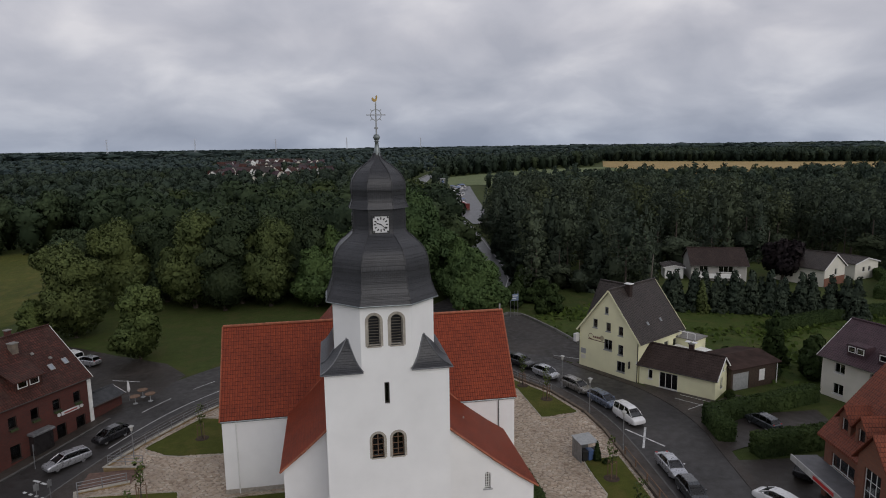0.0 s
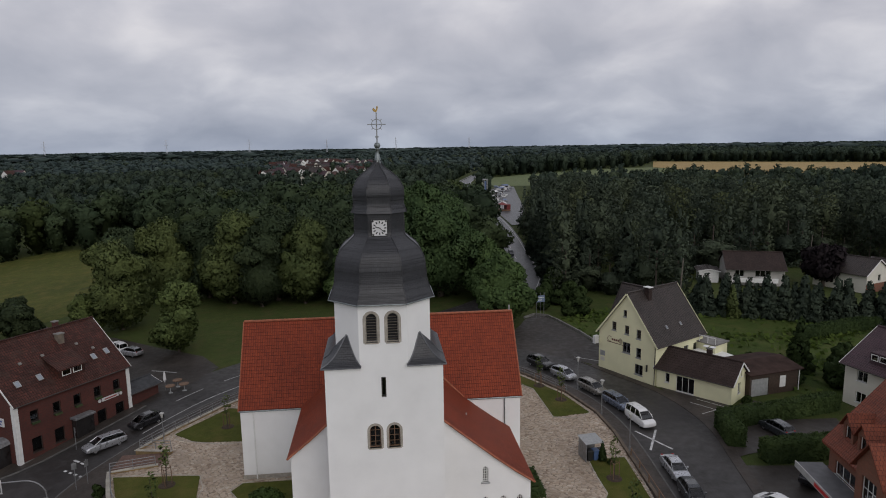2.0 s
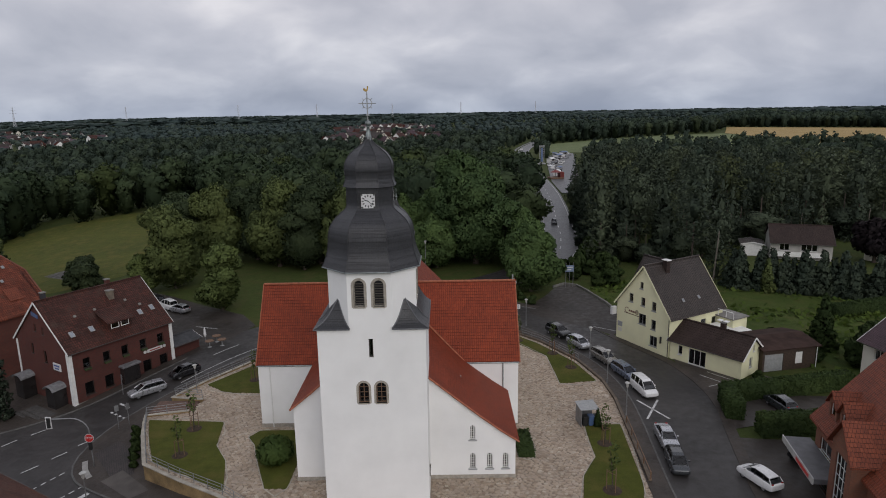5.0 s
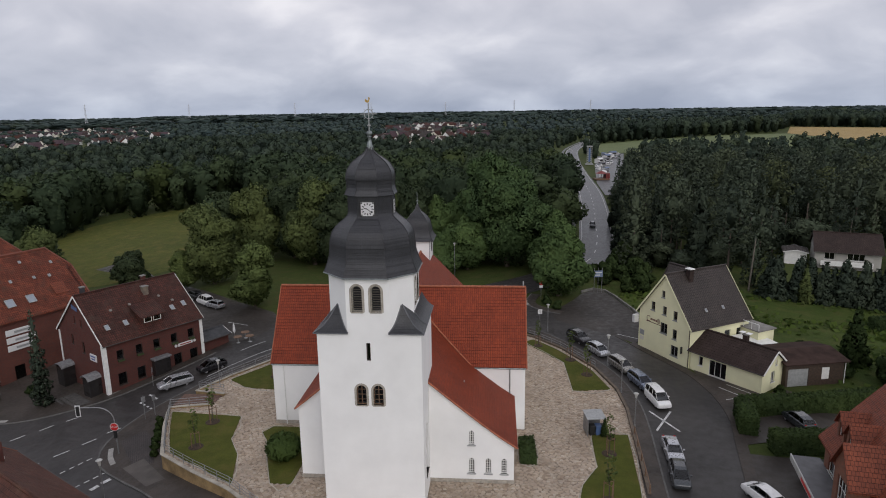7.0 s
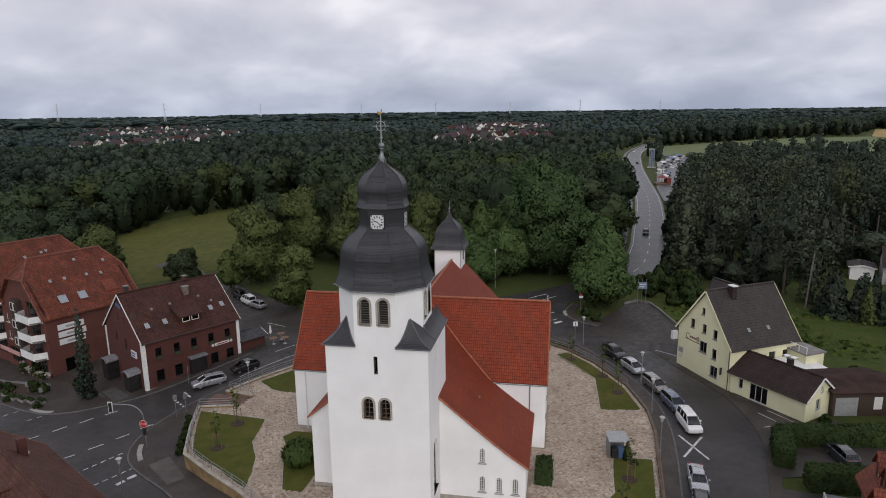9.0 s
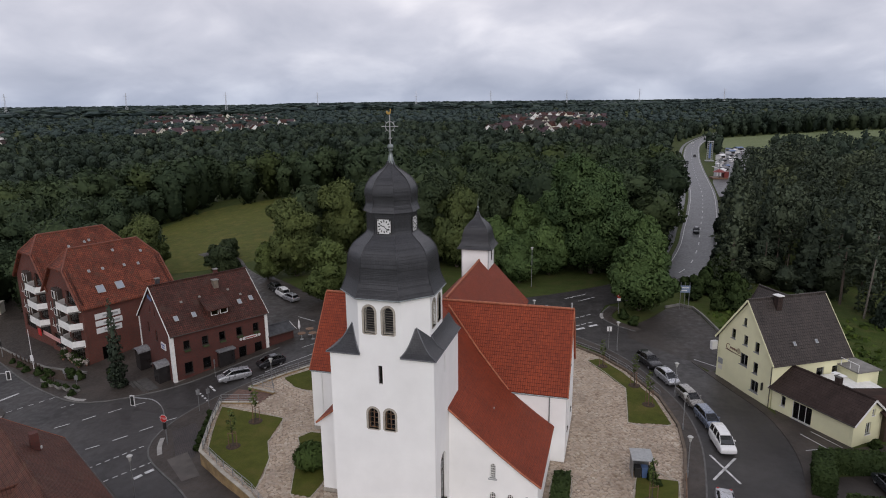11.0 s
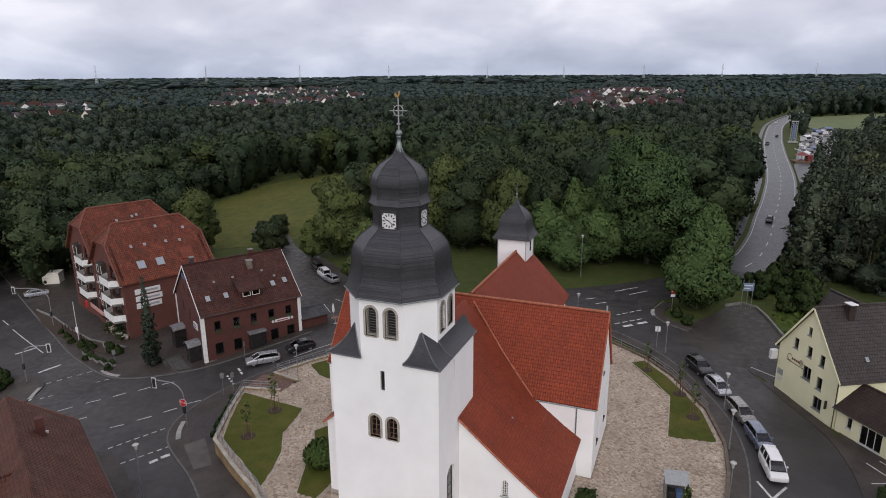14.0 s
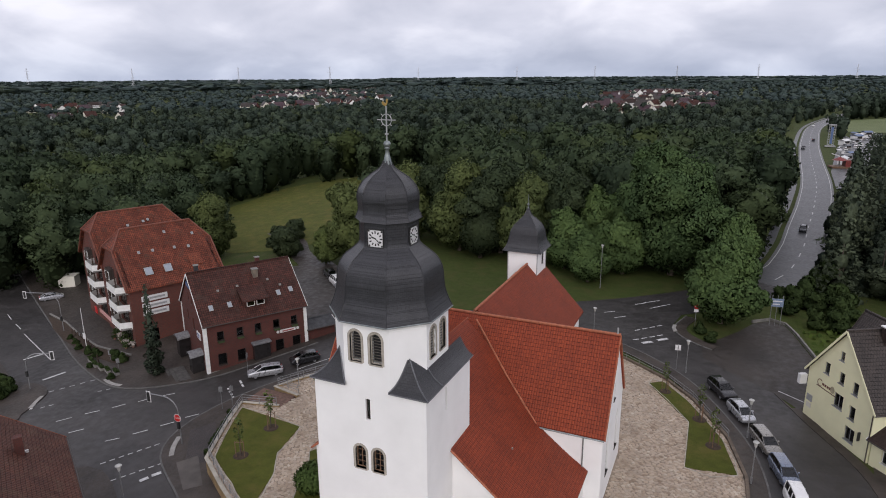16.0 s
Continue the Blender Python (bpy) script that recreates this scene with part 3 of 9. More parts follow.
def ribbon(name, line, d0, d1, off, material, label, category="road", kind="structure", parent=None, rim=0.0):
    """A strip along a plan line from d0 to d1 on its right."""
    a, b = offset_line(line, d0), offset_line(line, d1)
    bm = bmesh.new()
    n = max(1, round(abs(d1 - d0) / 3))
    rows = []
    for p, q in zip(a, b):
        row = []
        for k in range(n + 1):
            x, y = p[0] + (q[0] - p[0]) * k / n, p[1] + (q[1] - p[1]) * k / n
            row.append(bm.verts.new((x, y, gz(x, y) + off)))
        rows.append(row)
    for r, s in zip(rows, rows[1:]):
        for k in range(n):
            bm.faces.new((r[k], r[k + 1], s[k + 1], s[k]))
    if rim:
        out = bmesh.ops.extrude_edge_only(bm, edges=[e for e in bm.edges if e.is_boundary])
        bmesh.ops.translate(bm, vec=(0, 0, -rim), verts=[g for g in out["geom"] if isinstance(g, bmesh.types.BMVert)])
    bmesh.ops.recalc_face_normals(bm, faces=bm.faces)
    if sum(f.normal.z * f.calc_area() for f in bm.faces) < 0:
        bmesh.ops.reverse_faces(bm, faces=bm.faces)
    ob = part(name, bm, material, parent)
    return tagged(ob, label, category, "", kind) if parent is None else ob


# one sheet of ground to the horizon, finer near the church
xs = sorted({*range(-120, 84, 3), *range(-400, -120, 28), *range(84, 400, 28), *range(-1260, 1240, 45), -4600, -3000, -1800, -1000, -600, 600, 1000, 1800, 3000, 4600})
ys = sorted({*range(-66, 111, 3), *range(110, 500, 30), *range(500, 1760, 45), *range(-300, -66, 40), 700, 1000, 1500, 2200, 3300, 4700, -500})
bm = bmesh.new()
grid = [[bm.verts.new((x, y, gz(x, y))) for x in xs] for y in ys]
for r, s in zip(grid, grid[1:]):
    for k in range(len(xs) - 1):
        bm.faces.new((r[k], r[k + 1], s[k + 1], s[k]))
ground = tagged(part("ground", bm, GROUND), "rough green grass ground round the village church", "ground", "", "structure")

# plan lines
MAIN = smooth_line([(-34.2, 20.2), (-30.2, 29.2), (-23.5, 38.5), (-14, 48), (-2, 57), (11, 66.5), (22, 77.5), (30.6, 92), (35.2, 113), (38, 135), (42, 166), (46.5, 211), (51, 284), (57, 361), (69, 465), (91.5, 566), (123, 674), (180, 800), (262, 940)], 3.0)
SIDE_W = smooth_line([(24.2, -14), (24.6, 0), (25.3, 8), (25.9, 14), (26.2, 20), (25.7, 25.5), (24.2, 31), (20.6, 38.5), (17.2, 43.5), (12.5, 47.8), (7.5, 51)], 1.5)
SIDE_E = smooth_line([(29.5, -14), (31.0, 0), (33.2, 10.8), (34.6, 17), (34.8, 22.5), (33.6, 29.0), (30.2, 36.0), (28.6, 39.5), (27.2, 42.5)], 1.5)
PUB_KERB = smooth_line([(-120, 51.5), (-91, 37.0), (-75, 29.0), (-62.5, 22.7), (-52, 18.6), (-47, 18.0), (-43, 19.3), (-39.4, 21.4), (-36.6, 24.0), (-33.4, 29.0), (-29.6, 35.2)], 1.5)
YARD_KERB = smooth_line([(2, -24), (-6, -13), (-14, -3.6), (-21, 2.2), (-26.2, 5.4), (-29.4, 7.6), (-31.2, 10.4), (-31.6, 14), (-30.6, 18.6), (-28.2, 23.4), (-25.2, 28.2), (-20.4, 34.6), (-13, 42.2), (-4, 48.6), (3, 51.2), (7.5, 51)], 1.5)
SW_KERB = smooth_line([(-8, -30), (-15, -14), (-20, -5), (-27, 0.6), (-33.5, 4.0), (-37.5, 3.4), (-41, 0.5)], 1.5)

CROSS = [p for p in PUB_KERB] + [p for p in YARD_KERB[::-1] if p[1] < 36 and p[0] < -18 or p[1] < 2] + [p for p in SW_KERB] + [(-46, -6), (-53, -2), (-49, 4), (-55, 9), (-72, 15), (-90, 24), (-120, 38)]
patch("crossroads", CROSS, 0.05, ASPHALT, "dark wet asphalt crossroads with white markings", "road")
ribbon("main_road", [p for p in MAIN if p[1] > 25 and p[1] < 128], -4.6, 4.6, 0.062, ASPHALT, "dark wet asphalt main road behind the church", "road")
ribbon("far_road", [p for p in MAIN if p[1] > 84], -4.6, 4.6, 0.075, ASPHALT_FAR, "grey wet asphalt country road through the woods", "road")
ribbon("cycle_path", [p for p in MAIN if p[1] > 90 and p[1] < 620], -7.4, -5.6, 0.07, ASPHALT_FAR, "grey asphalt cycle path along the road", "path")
patch("side_road", SIDE_W + [(12, 54), (20, 52), (27, 43)] + SIDE_E[::-1], 0.068, ASPHALT, "dark wet asphalt side road with parked cars", "road")
JUNCTION = [(-8, 47), (3, 51.4), (7.5, 51.2), (12.5, 48.0), (20, 49), (19.4, 52.8), (17.0, 54.6), (15.4, 56.8), (14.8, 59.5), (15.6, 64.5), (8, 62), (-2, 54)]
patch("road_mouth", JUNCTION, 0.058, ASPHALT, "dark wet asphalt where the side road joins", "road")
CORNER = smooth_line([(20.2, 52.4), (17.6, 54.2), (15.6, 56.6), (15.0, 59.5), (16.2, 64.0)], 0.8)
ribbon("corner_footway", CORNER, 0.18, 1.7, 0.13, PAVING, "narrow damp footway round the grass corner", "pavement", rim=0.2)
ribbon("kerb", CORNER, 0.0, 0.18, 0.15, KERB, "grey concrete kerb round the grass corner", "kerb", rim=0.25)
LOT = [(27.4, 42.3), (29.3, 39.8), (31.0, 40.6), (33.2, 46), (32.0, 55), (30.4, 62.3), (29.4, 65.6), (27.6, 66.8), (25.4, 64.8), (23.6, 61), (21.3, 57.2), (18.9, 53.4), (19.4, 49.5), (22.5, 46.5)]
patch("forecourt", LOT, 0.074, ASPHALT_LOT, "worn damp asphalt forecourt beside the yellow house", "car park")
YARD_LOT = [(-29.5, 36.0), (-25.6, 41.0), (-23.4, 46.5), (-27, 52), (-35, 57.5), (-44, 65), (-52, 71), (-58, 66), (-52, 55), (-42, 45), (-34, 38)]
patch("pub_car_park", YARD_LOT, 0.066, ASPHALT_LOT, "worn damp asphalt car park behind the brick pub", "car park")
ribbon("park_drive", smooth_line([(-54, 68), (-62, 75), (-70, 84), (-82, 92)], 3), -2.2, 2.2, 0.056, ASPHALT_LOT, "narrow damp asphalt drive beside the meadow", "path")
DRIVE = [(34.9, 14.8), (34.4, 12.0), (36.5, 12.6), (44, 13.2), (49, 15.5), (50, 19), (43, 19.4), (37, 17.6)]
patch("house_drive", DRIVE, 0.07, ASPHALT_LOT, "grey paved drive between clipped hedges", "driveway")
ANNEX_LOT = [(34.9, 31.0), (40.6, 23.6), (43.6, 25.2), (46, 22.6), (41, 20.4), (36.4, 18.8), (35.2, 21), (34.5, 27)]
patch("annex_forecourt", ANNEX_LOT, 0.08, PAVING, "brown paved forecourt with bay markings", "car park")
patch("shop_forecourt", [(31.3, 0.5), (33.6, 10.4), (36, 10.0), (45, 9), (44, 4.5), (37.5, 3.5), (36, -8), (30.2, -10)], 0.072, ASPHALT_LOT, "damp asphalt forecourt in front of the brick shop", "car park")

# pavements with kerbs
PUB_WALK = PUB_KERB + [(-31.0, 36.0), (-40, 41.5), (-52, 48), (-75, 60), (-95, 58), (-120, 62)]
patch("pavement", PUB_WALK, 0.15, PAVING, "brown-grey damp paving in front of the brick houses", "pavement", rim=0.2)
ribbon("kerb", PUB_KERB, -0.02, 0.16, 0.165, KERB, "grey concrete kerb along the crossroads", "kerb", rim=0.25)

# the churchyard: a level terrace held by a low stone wall
TERRACE = [(-26.6, 16.6), (-24.9, 12.3), (-22.3, 6.9), (-18.0, 4.2), (-13.4, 1.6), (-8, -2.6), (-2, -7.5), (6, -11), (15, -12), (22.4, -10), (23.2, 3), (24.0, 13.5), (24.4, 19), (24.2, 24), (22.6, 30.4), (18.9, 37.4), (15.6, 41.4), (10.5, 45.2), (4, 48.0), (-4, 45.6), (-13, 39.0), (-19.5, 31.6), (-23.3, 25.6), (-25.6, 21.2), (-21.9, 20.6), (-22.4, 17.6)]
WEST_EDGE = [(-2, -7.5), (-8, -2.6), (-13.4, 1.6), (-18.0, 4.2), (-22.3, 6.9), (-24.9, 12.3), (-26.6, 16.6), (-22.4, 17.6)]
NORTH_EDGE = [(-21.9, 20.6), (-25.6, 21.2), (-23.3, 25.6), (-19.5, 31.6), (-13, 39.0), (-4, 45.6), (4, 48)]
patch("yard_footway", YARD_KERB + NORTH_EDGE[::-1] + WEST_EDGE[::-1] + [(6, -11)], 0.13, PAVING, "brown-grey damp footway along the churchyard wall", "pavement", rim=0.2)
ribbon("kerb", YARD_KERB, 0.0, -0.18, 0.15, KERB, "grey concrete kerb along the churchyard", "kerb", rim=0.25)
ribbon("side_footway", SIDE_W, -0.16, -1.9, 0.13, PAVING, "narrow brown paved footway beside the parked cars", "pavement", rim=0.2)
ribbon("kerb", SIDE_W, 0.0, -0.16, 0.15, KERB, "grey concrete kerb beside the parked cars", "kerb", rim=0.25)
ribbon("kerb", SIDE_E, 0.0, 0.18, 0.12, PAVING, "grey concrete kerb on the house side", "kerb", rim=0.25)
ribbon("house_footway", [p for p in SIDE_E if p[1] < 40], 0.18, 1.1, 0.115, PAVING, "narrow brown paved strip along the houses", "pavement", rim=0.2)
corner = smooth_line([(-41, 0.5), (-37.5, 3.4), (-33.5, 4.0), (-27, 0.6), (-20, -5), (-15, -14)], 1.5)
patch("south_pavement", corner + [(-24, -16), (-34, -6)], 0.15, PAVING, "damp paved corner beside the old tiled house", "pavement", rim=0.2)
patch("west_pavement", smooth_line([(-53.6, 7.5), (-54.8, 9.6), (-55.6, 12), (-56.8, 14.2), (-58.8, 15.5), (-62, 16), (-66, 15.8), (-78, 20), (-84, 14), (-70, 4), (-56, 1)], 1.5, True), 0.16, PAVING, "paved street corner with shrubs and a traffic light", "pavement", rim=0.2)

bm = bmesh.new()
n = len(TERRACE)
top, bot = [], []
for x, y in TERRACE:
    top.append(bm.verts.new((x, y, 0.0)))
    bot.append(bm.verts.new((x, y, gz(x, y) - 0.5)))
bm.faces.new(top)
for k in range(n):
    j = (k + 1) % n
    bm.faces.new((top[k], bot[k], bot[j], top[j]))
bmesh.ops.recalc_face_normals(bm, faces=bm.faces)
terrace = tagged(part("terrace", bm, JOINT), "level churchyard terrace of sandy paving bed", "terrace", "", "structure")

# retaining walls with copings, on the low sides of the yard
def bar_along(line, d0, d1, z0, z1):
    """A wall along a plan line; z0 and z1 are functions of the place."""
    bm = bmesh.new()
    a, b = offset_line(line, d0), offset_line(line, d1)
    rows = [[bm.verts.new((p[0], p[1], z(*p))) for p, z in ((q, z0), (q, z1), (o, z1), (o, z0))] for o, q in zip(a, b)]
    for r, s in zip(rows, rows[1:]):
        for k in range(4):
            bm.faces.new((r[k], r[(k + 1) % 4], s[(k + 1) % 4], s[k]))
    bm.faces.new(rows[0])
    bm.faces.new(rows[-1][::-1])
    bmesh.ops.recalc_face_normals(bm, faces=bm.faces)
    return bm


def dense(line, step=1.5):
    out = []
    for p, q in zip(line, line[1:]):
        n = max(1, round(math.dist(p, q) / step))
        out += [(p[0] + (q[0] - p[0]) * k / n, p[1] + (q[1] - p[1]) * k / n) for k in range(n)]
    return out + [line[-1]]


for edge in (WEST_EDGE, NORTH_EDGE):
    line = dense(edge)
    rwall = tagged(part("retaining_wall", bar_along(line, 0.02, -0.2, lambda x, y: gz(x, y) - 0.3, lambda x, y: 0.18), WALL_Y), "low yellow-brown sandstone retaining wall round the churchyard", "wall", "", "structure")
    part("coping", bar_along(line, 0.05, -0.30, lambda x, y: 0.18, lambda x, y: 0.27), COPING, rwall, "pale stone coping")
EAST_EDGE = dense([(23.2, 3), (24.0, 13.5), (24.4, 19), (24.2, 24), (22.6, 30.4), (18.9, 37.4), (15.6, 41.4), (10.5, 45.2), (4, 48.0)])
tagged(part("edge_wall", bar_along(EAST_EDGE, -0.15, 0.15, lambda x, y: -0.2, lambda x, y: 0.3), plain("brown_edging_stone", (0.125, 0.095, 0.070), 0.85, 0.35, 1.2, 20.0, 0.3)), "low brown stone edging wall round the yard", "wall", "", "structure")
steps = thing("yard_steps", pose(0, 0, 0), "broad brick steps from the street up to the churchyard", "steps")
for k in range(7):
    x1 = -22.3 - 0.62 * k
    z1 = -0.02 - 0.17 * k
    part("step", B(-26.9, x1, 17.75 + 0.02 * k, 20.6, gz(-26, 19) - 0.4, z1, bevel=0.012), plain("red_brown_clinker", (0.13, 0.075, 0.055), 0.8, 0.35, 3.0, 25.0, 0.3) if k == 0 else bpy.data.materials["red_brown_clinker"], steps)

tagged(part("lot_wall", bar_along(dense([(33.5, 46.2), (32.3, 55), (30.7, 62.5), (29.6, 66.0), (27.6, 67.2), (25.2, 65.2)]), -0.12, 0.12, lambda x, y: gz(x, y) - 0.2, lambda x, y: gz(x, y) + 0.4), CONCRETE), "low dark concrete edging wall round the forecourt", "wall", "", "structure")
patch("cobbled_corner", [(-30.2, 12.3), (-28.5, 14.3), (-26.1, 12.0), (-24.0, 7.9), (-25.4, 6.7), (-27.4, 9.1)], 0.15, COBBLE, "reddish grey cobbles at the street corner", "pavement")
patch("slab_path", [(-26.8, 7.1), (-25.5, 8.7), (-21.3, 5.0), (-22.6, 3.9)], 0.155, SLAB, "pale grey slab path below the churchyard wall", "pavement")

# lawns in the yard
LAWN_W = [(-26.0, 15.9), (-24.3, 12.0), (-21.9, 7.4), (-17.6, 4.9), (-13.6, 2.4), (-15.1, 7.6), (-16.9, 10.4), (-17.8, 15.2)]
LAWN_N = [(-23.0, 24.8), (-20.2, 22.6), (-14.4, 22.0), (-14.4, 30.2), (-18.6, 31.3)]
LAWN_F = [(-13.4, 13.2), (-14.2, 11.8), (-13.2, 10.3), (-10.2, 2.8), (-8.2, 2.8), (-8.2, 13.2)]
LAWN_E = [(13.9, 39.6), (15.4, 40.7), (18.4, 36.9), (22.0, 30.2), (23.5, 24.2), (19.0, 23.6), (18.8, 32.2)]
LAWN_S = [(19.7, 13.3), (23.4, 13.4), (22.5, 2.6), (20.0, -6), (15.5, -6), (17.7, 4.2), (19.4, 7.2)]
LAWN_P = [(12.3, 11.6), (13.9, 11.6), (13.9, 7.4), (12.3, 7.4)]
for poly in (LAWN_W, LAWN_N, LAWN_F, LAWN_E, LAWN_S, LAWN_P):
    patch("lawn", poly, 0.075, LAWN, "short mown olive-green lawn in the churchyard", "lawn", level=0.0, rim=0.12)
    bm = bmesh.new()
    loop = smooth_line(poly, 50, True)
    for k in range(len(loop)):
        a, b = Vector((*loop[k], 0)), Vector((*loop[(k + 1) % len(loop)], 0))
        d = b - a
        if d.length > 0.05:
            box(bm, -0.03, d.length + 0.03, -0.04, 0.04, -0.02, 0.085, m=Matrix.Translation(a) @ Matrix.Rotation(math.atan2(d.y, d.x), 4, "Z"))
    tagged(part("lawn_edging", bm, COPING), "narrow pale stone edging round the lawn", "edging", "", "structure")

# meadow, park lawn and fields
patch("meadow", smooth_line([(-80, 74), (-110, 92), (-126, 118), (-118, 158), (-84, 168), (-58, 150), (-50, 112), (-58, 88)], 8, True), 0.05, MEADOW, "open olive-green meadow in front of the woods", "meadow", cell=8)
patch("grass_slope", [(33.5, 46), (36, 42.5), (47, 40), (49.5, 29), (52, 24), (66, 22), (90, 24), (92, 60), (62, 62), (44, 70), (31, 69)], 0.045, grassy("bright_rough_grass", (0.044, 0.074, 0.015), (0.088, 0.122, 0.023), (0.094, 0.098, 0.029)), "bright green rough grass behind the yellow house", "grass", cell=8)
patch("crop_field", [(79, 428), (85, 490), (101, 545), (170, 622), (246, 686), (337, 720), (330, 600), (318, 448), (352, 404), (200, 440), (110, 425)], 0.3, FIELD, "pale green crop field beyond the woods", "field", cell=40)
patch("grain_field", [(339, 722), (429, 926), (557, 830), (715, 695), (635, 480), (356, 402), (321, 449), (333, 600)], 0.4, STUBBLE, "ripe golden grain field on the horizon", "field", cell=40)
patch("fair_ground", [(50.6, 196), (54.5, 197), (66, 236), (82, 326), (99, 418), (90, 422), (75, 375), (62, 300), (53.4, 236)], 0.3, ASPHALT_FAR, "asphalt fairground car park beside the country road", "car park", cell=20)

# pale dropped kerb stones at the crossings
PALE_KERB = plain("pale_kerb_stone", (0.30, 0.29, 0.27), 0.85, 0.2, 2.0, 25.0, 0.2)
for pts in ([(-52.2, 19.2), (-50.2, 18.5), (-48.2, 18.35)], [(-30.35, 10.9), (-29.4, 9.2), (-28.3, 7.9)], [(-55.2, 11.0), (-56.0, 12.2), (-56.8, 13.6)], [(15.35, 57.2), (15.05, 58.4), (15.1, 59.6)]):
    ribbon("dropped_kerb", smooth_line(pts, 0.6), -0.25, 0.25, 0.185, PALE_KERB, "pale worn kerb stones at a crossing point", "kerb", rim=0.2)


# ---- church ----
church = thing("church", pose(0, 0, 0), "white rendered village church with red tiled roofs and slate onion towers", "church")
TW, TD, TZ = 4.2, 7.3, 15.5  # tower: half width, depth, wall height
BH, BC = 3.45, 3.45            # belfry: half width, middle


def front(y, m=None):
    return pose(0, y, 0) if m is None else m


def side_right(x):
    """Wall frame on a face that looks along +x: local u runs along +y."""
    return pose(x, 0, 0, 0, 0, 90)


def side_left(x):
    return pose(x, 0, 0, 0, 0, -90)


# tower shaft
LOWIN = [(-0.78, 9.25, 0.82, 1.72), (0.60, 9.25, 0.82, 1.72)]
holes = [arch(c - w / 2, c + w / 2, z, z + h) for c, z, w, h in LOWIN]
slit = rect(-0.24, 0.10, 13.05, 14.58)
belf = [(-0.82, 17.15, 0.84, 2.12), (0.68, 17.15, 0.84, 2.12)]
fw_ = 1.72
outline = [(-TW, 0), (TW, 0), (TW, TZ), (fw_, TZ), (fw_, 20.2), (-fw_, 20.2), (-fw_, TZ), (-TW, TZ)]
bh = [arch(c - w / 2, c + w / 2, z, z + h) for c, z, w, h in belf]
part("tower_wall", panel(outline, holes + [slit] + bh, 0.5), WHITE, church)
part("tower_wall", panel([(0.505, 0), (TD - 0.5, 0), (TD - 0.5, TZ), (0.505, TZ)], [arch(1.5, 3.1, 2.0, 6.6), rect(2.95, 3.2, 13.2, 14.9)], 0.5), WHITE, church, m=side_right(TW))
part("tower_wall", panel([(-TD + 0.5, 0), (-0.505, 0), (-0.505, TZ), (-TD + 0.5, TZ)], (), 0.5), WHITE, church, m=side_left(-TW))
part("tower_wall", B(-TW, TW, TD - 0.5, TD, 0, TZ), WHITE, church)
for c, z, w, h in LOWIN:
    window(church, pose(c, 0, z), w, h, WOOD, True, 1, 3, True, 0.2, surround=STONE, label="round-headed tower window with brown wooden frame")
for c, z, w, h in belf:
    window(church, pose(c, 0, z), w, h, STONE, True, 0, 0, True, 0.14, louvre=True, surround=STONE, label="round-headed belfry opening with grey louvres", name="belfry_opening")
window(church, pose(-0.07, 0, 13.05), 0.34, 1.53, FRAME_D, False, 0, 0, False, 0.15, label="narrow slit window")
window(church, side_right(TW) @ pose(3.07, 0, 13.2), 0.25, 1.7, FRAME_D, False, 0, 0, False, 0.15, label="narrow slit window")
window(church, side_right(TW) @ pose(2.3, 0, 2.0), 1.6, 4.6, FRAME_D, True, 1, 4, True, 0.2, label="tall round-headed window")
# belfry: an eight-sided drum, flush with the shaft in front
part("belfry_wall", panel([(BC - fw_, TZ - 0.5), (BC + fw_, TZ - 0.5), (BC + fw_, 20.2), (BC - fw_, 20.2)], [arch(BC + c - 0.42, BC + c + 0.42, 17.15, 19.27) for c in (-0.75, 0.75)], 0.4), WHITE, church, m=side_right(BH))
part("belfry_wall", panel([(-BC - fw_, TZ - 0.5), (-BC + fw_, TZ - 0.5), (-BC + fw_, 20.2), (-BC - fw_, 20.2)], [arch(-BC + c - 0.42, -BC + c + 0.42, 17.15, 19.27) for c in (-0.75, 0.75)], 0.4), WHITE, church, m=side_left(-BH))
part("belfry_wall", B(-fw_, fw_, BC + BH - 0.3, BC + BH, TZ - 0.5, 20.2), WHITE, church)
for c in (-0.75, 0.75):
    for m in (side_right(BH) @ pose(BC + c, 0, 17.15), side_left(-BH) @ pose(-BC + c, 0, 17.15)):
        window(church, m, 0.84, 2.12, STONE, True, 0, 0, True, 0.14, louvre=True, surround=STONE, label="round-headed belfry opening with grey louvres", name="belfry_opening")
for sx, sy in ((1, -1), (-1, -1), (1, 1), (-1, 1)):
    a, b = Vector((sx * fw_, BC + sy * BH, 0)), Vector((sx * BH, BC + sy * fw_, 0))
    bm = bmesh.new()
    vs = []
    nrm = Vector((sx, sy, 0)).normalized() * 0.35
    for p in (a, b, b - nrm, a - nrm):
        vs.append([bm.verts.new((p.x, p.y, z)) for z in (TZ - 0.5, 20.2)])
    for k in range(4):
        bm.faces.new((vs[k][0], vs[(k + 1) % 4][0], vs[(k + 1) % 4][1], vs[k][1]))
    bmesh.ops.recalc_face_normals(bm, faces=bm.faces)
    part("belfry_wall", bm, WHITE, church)


def curve_pts(p, q, sag, n=8):
    """From p up to q, hollow towards the outside, as flared roofs are."""
    return [Vector(p).lerp(Vector(q), k / n) - Vector((0, 0, sag * math.sin(math.pi * k / n))) for k in range(n + 1)]


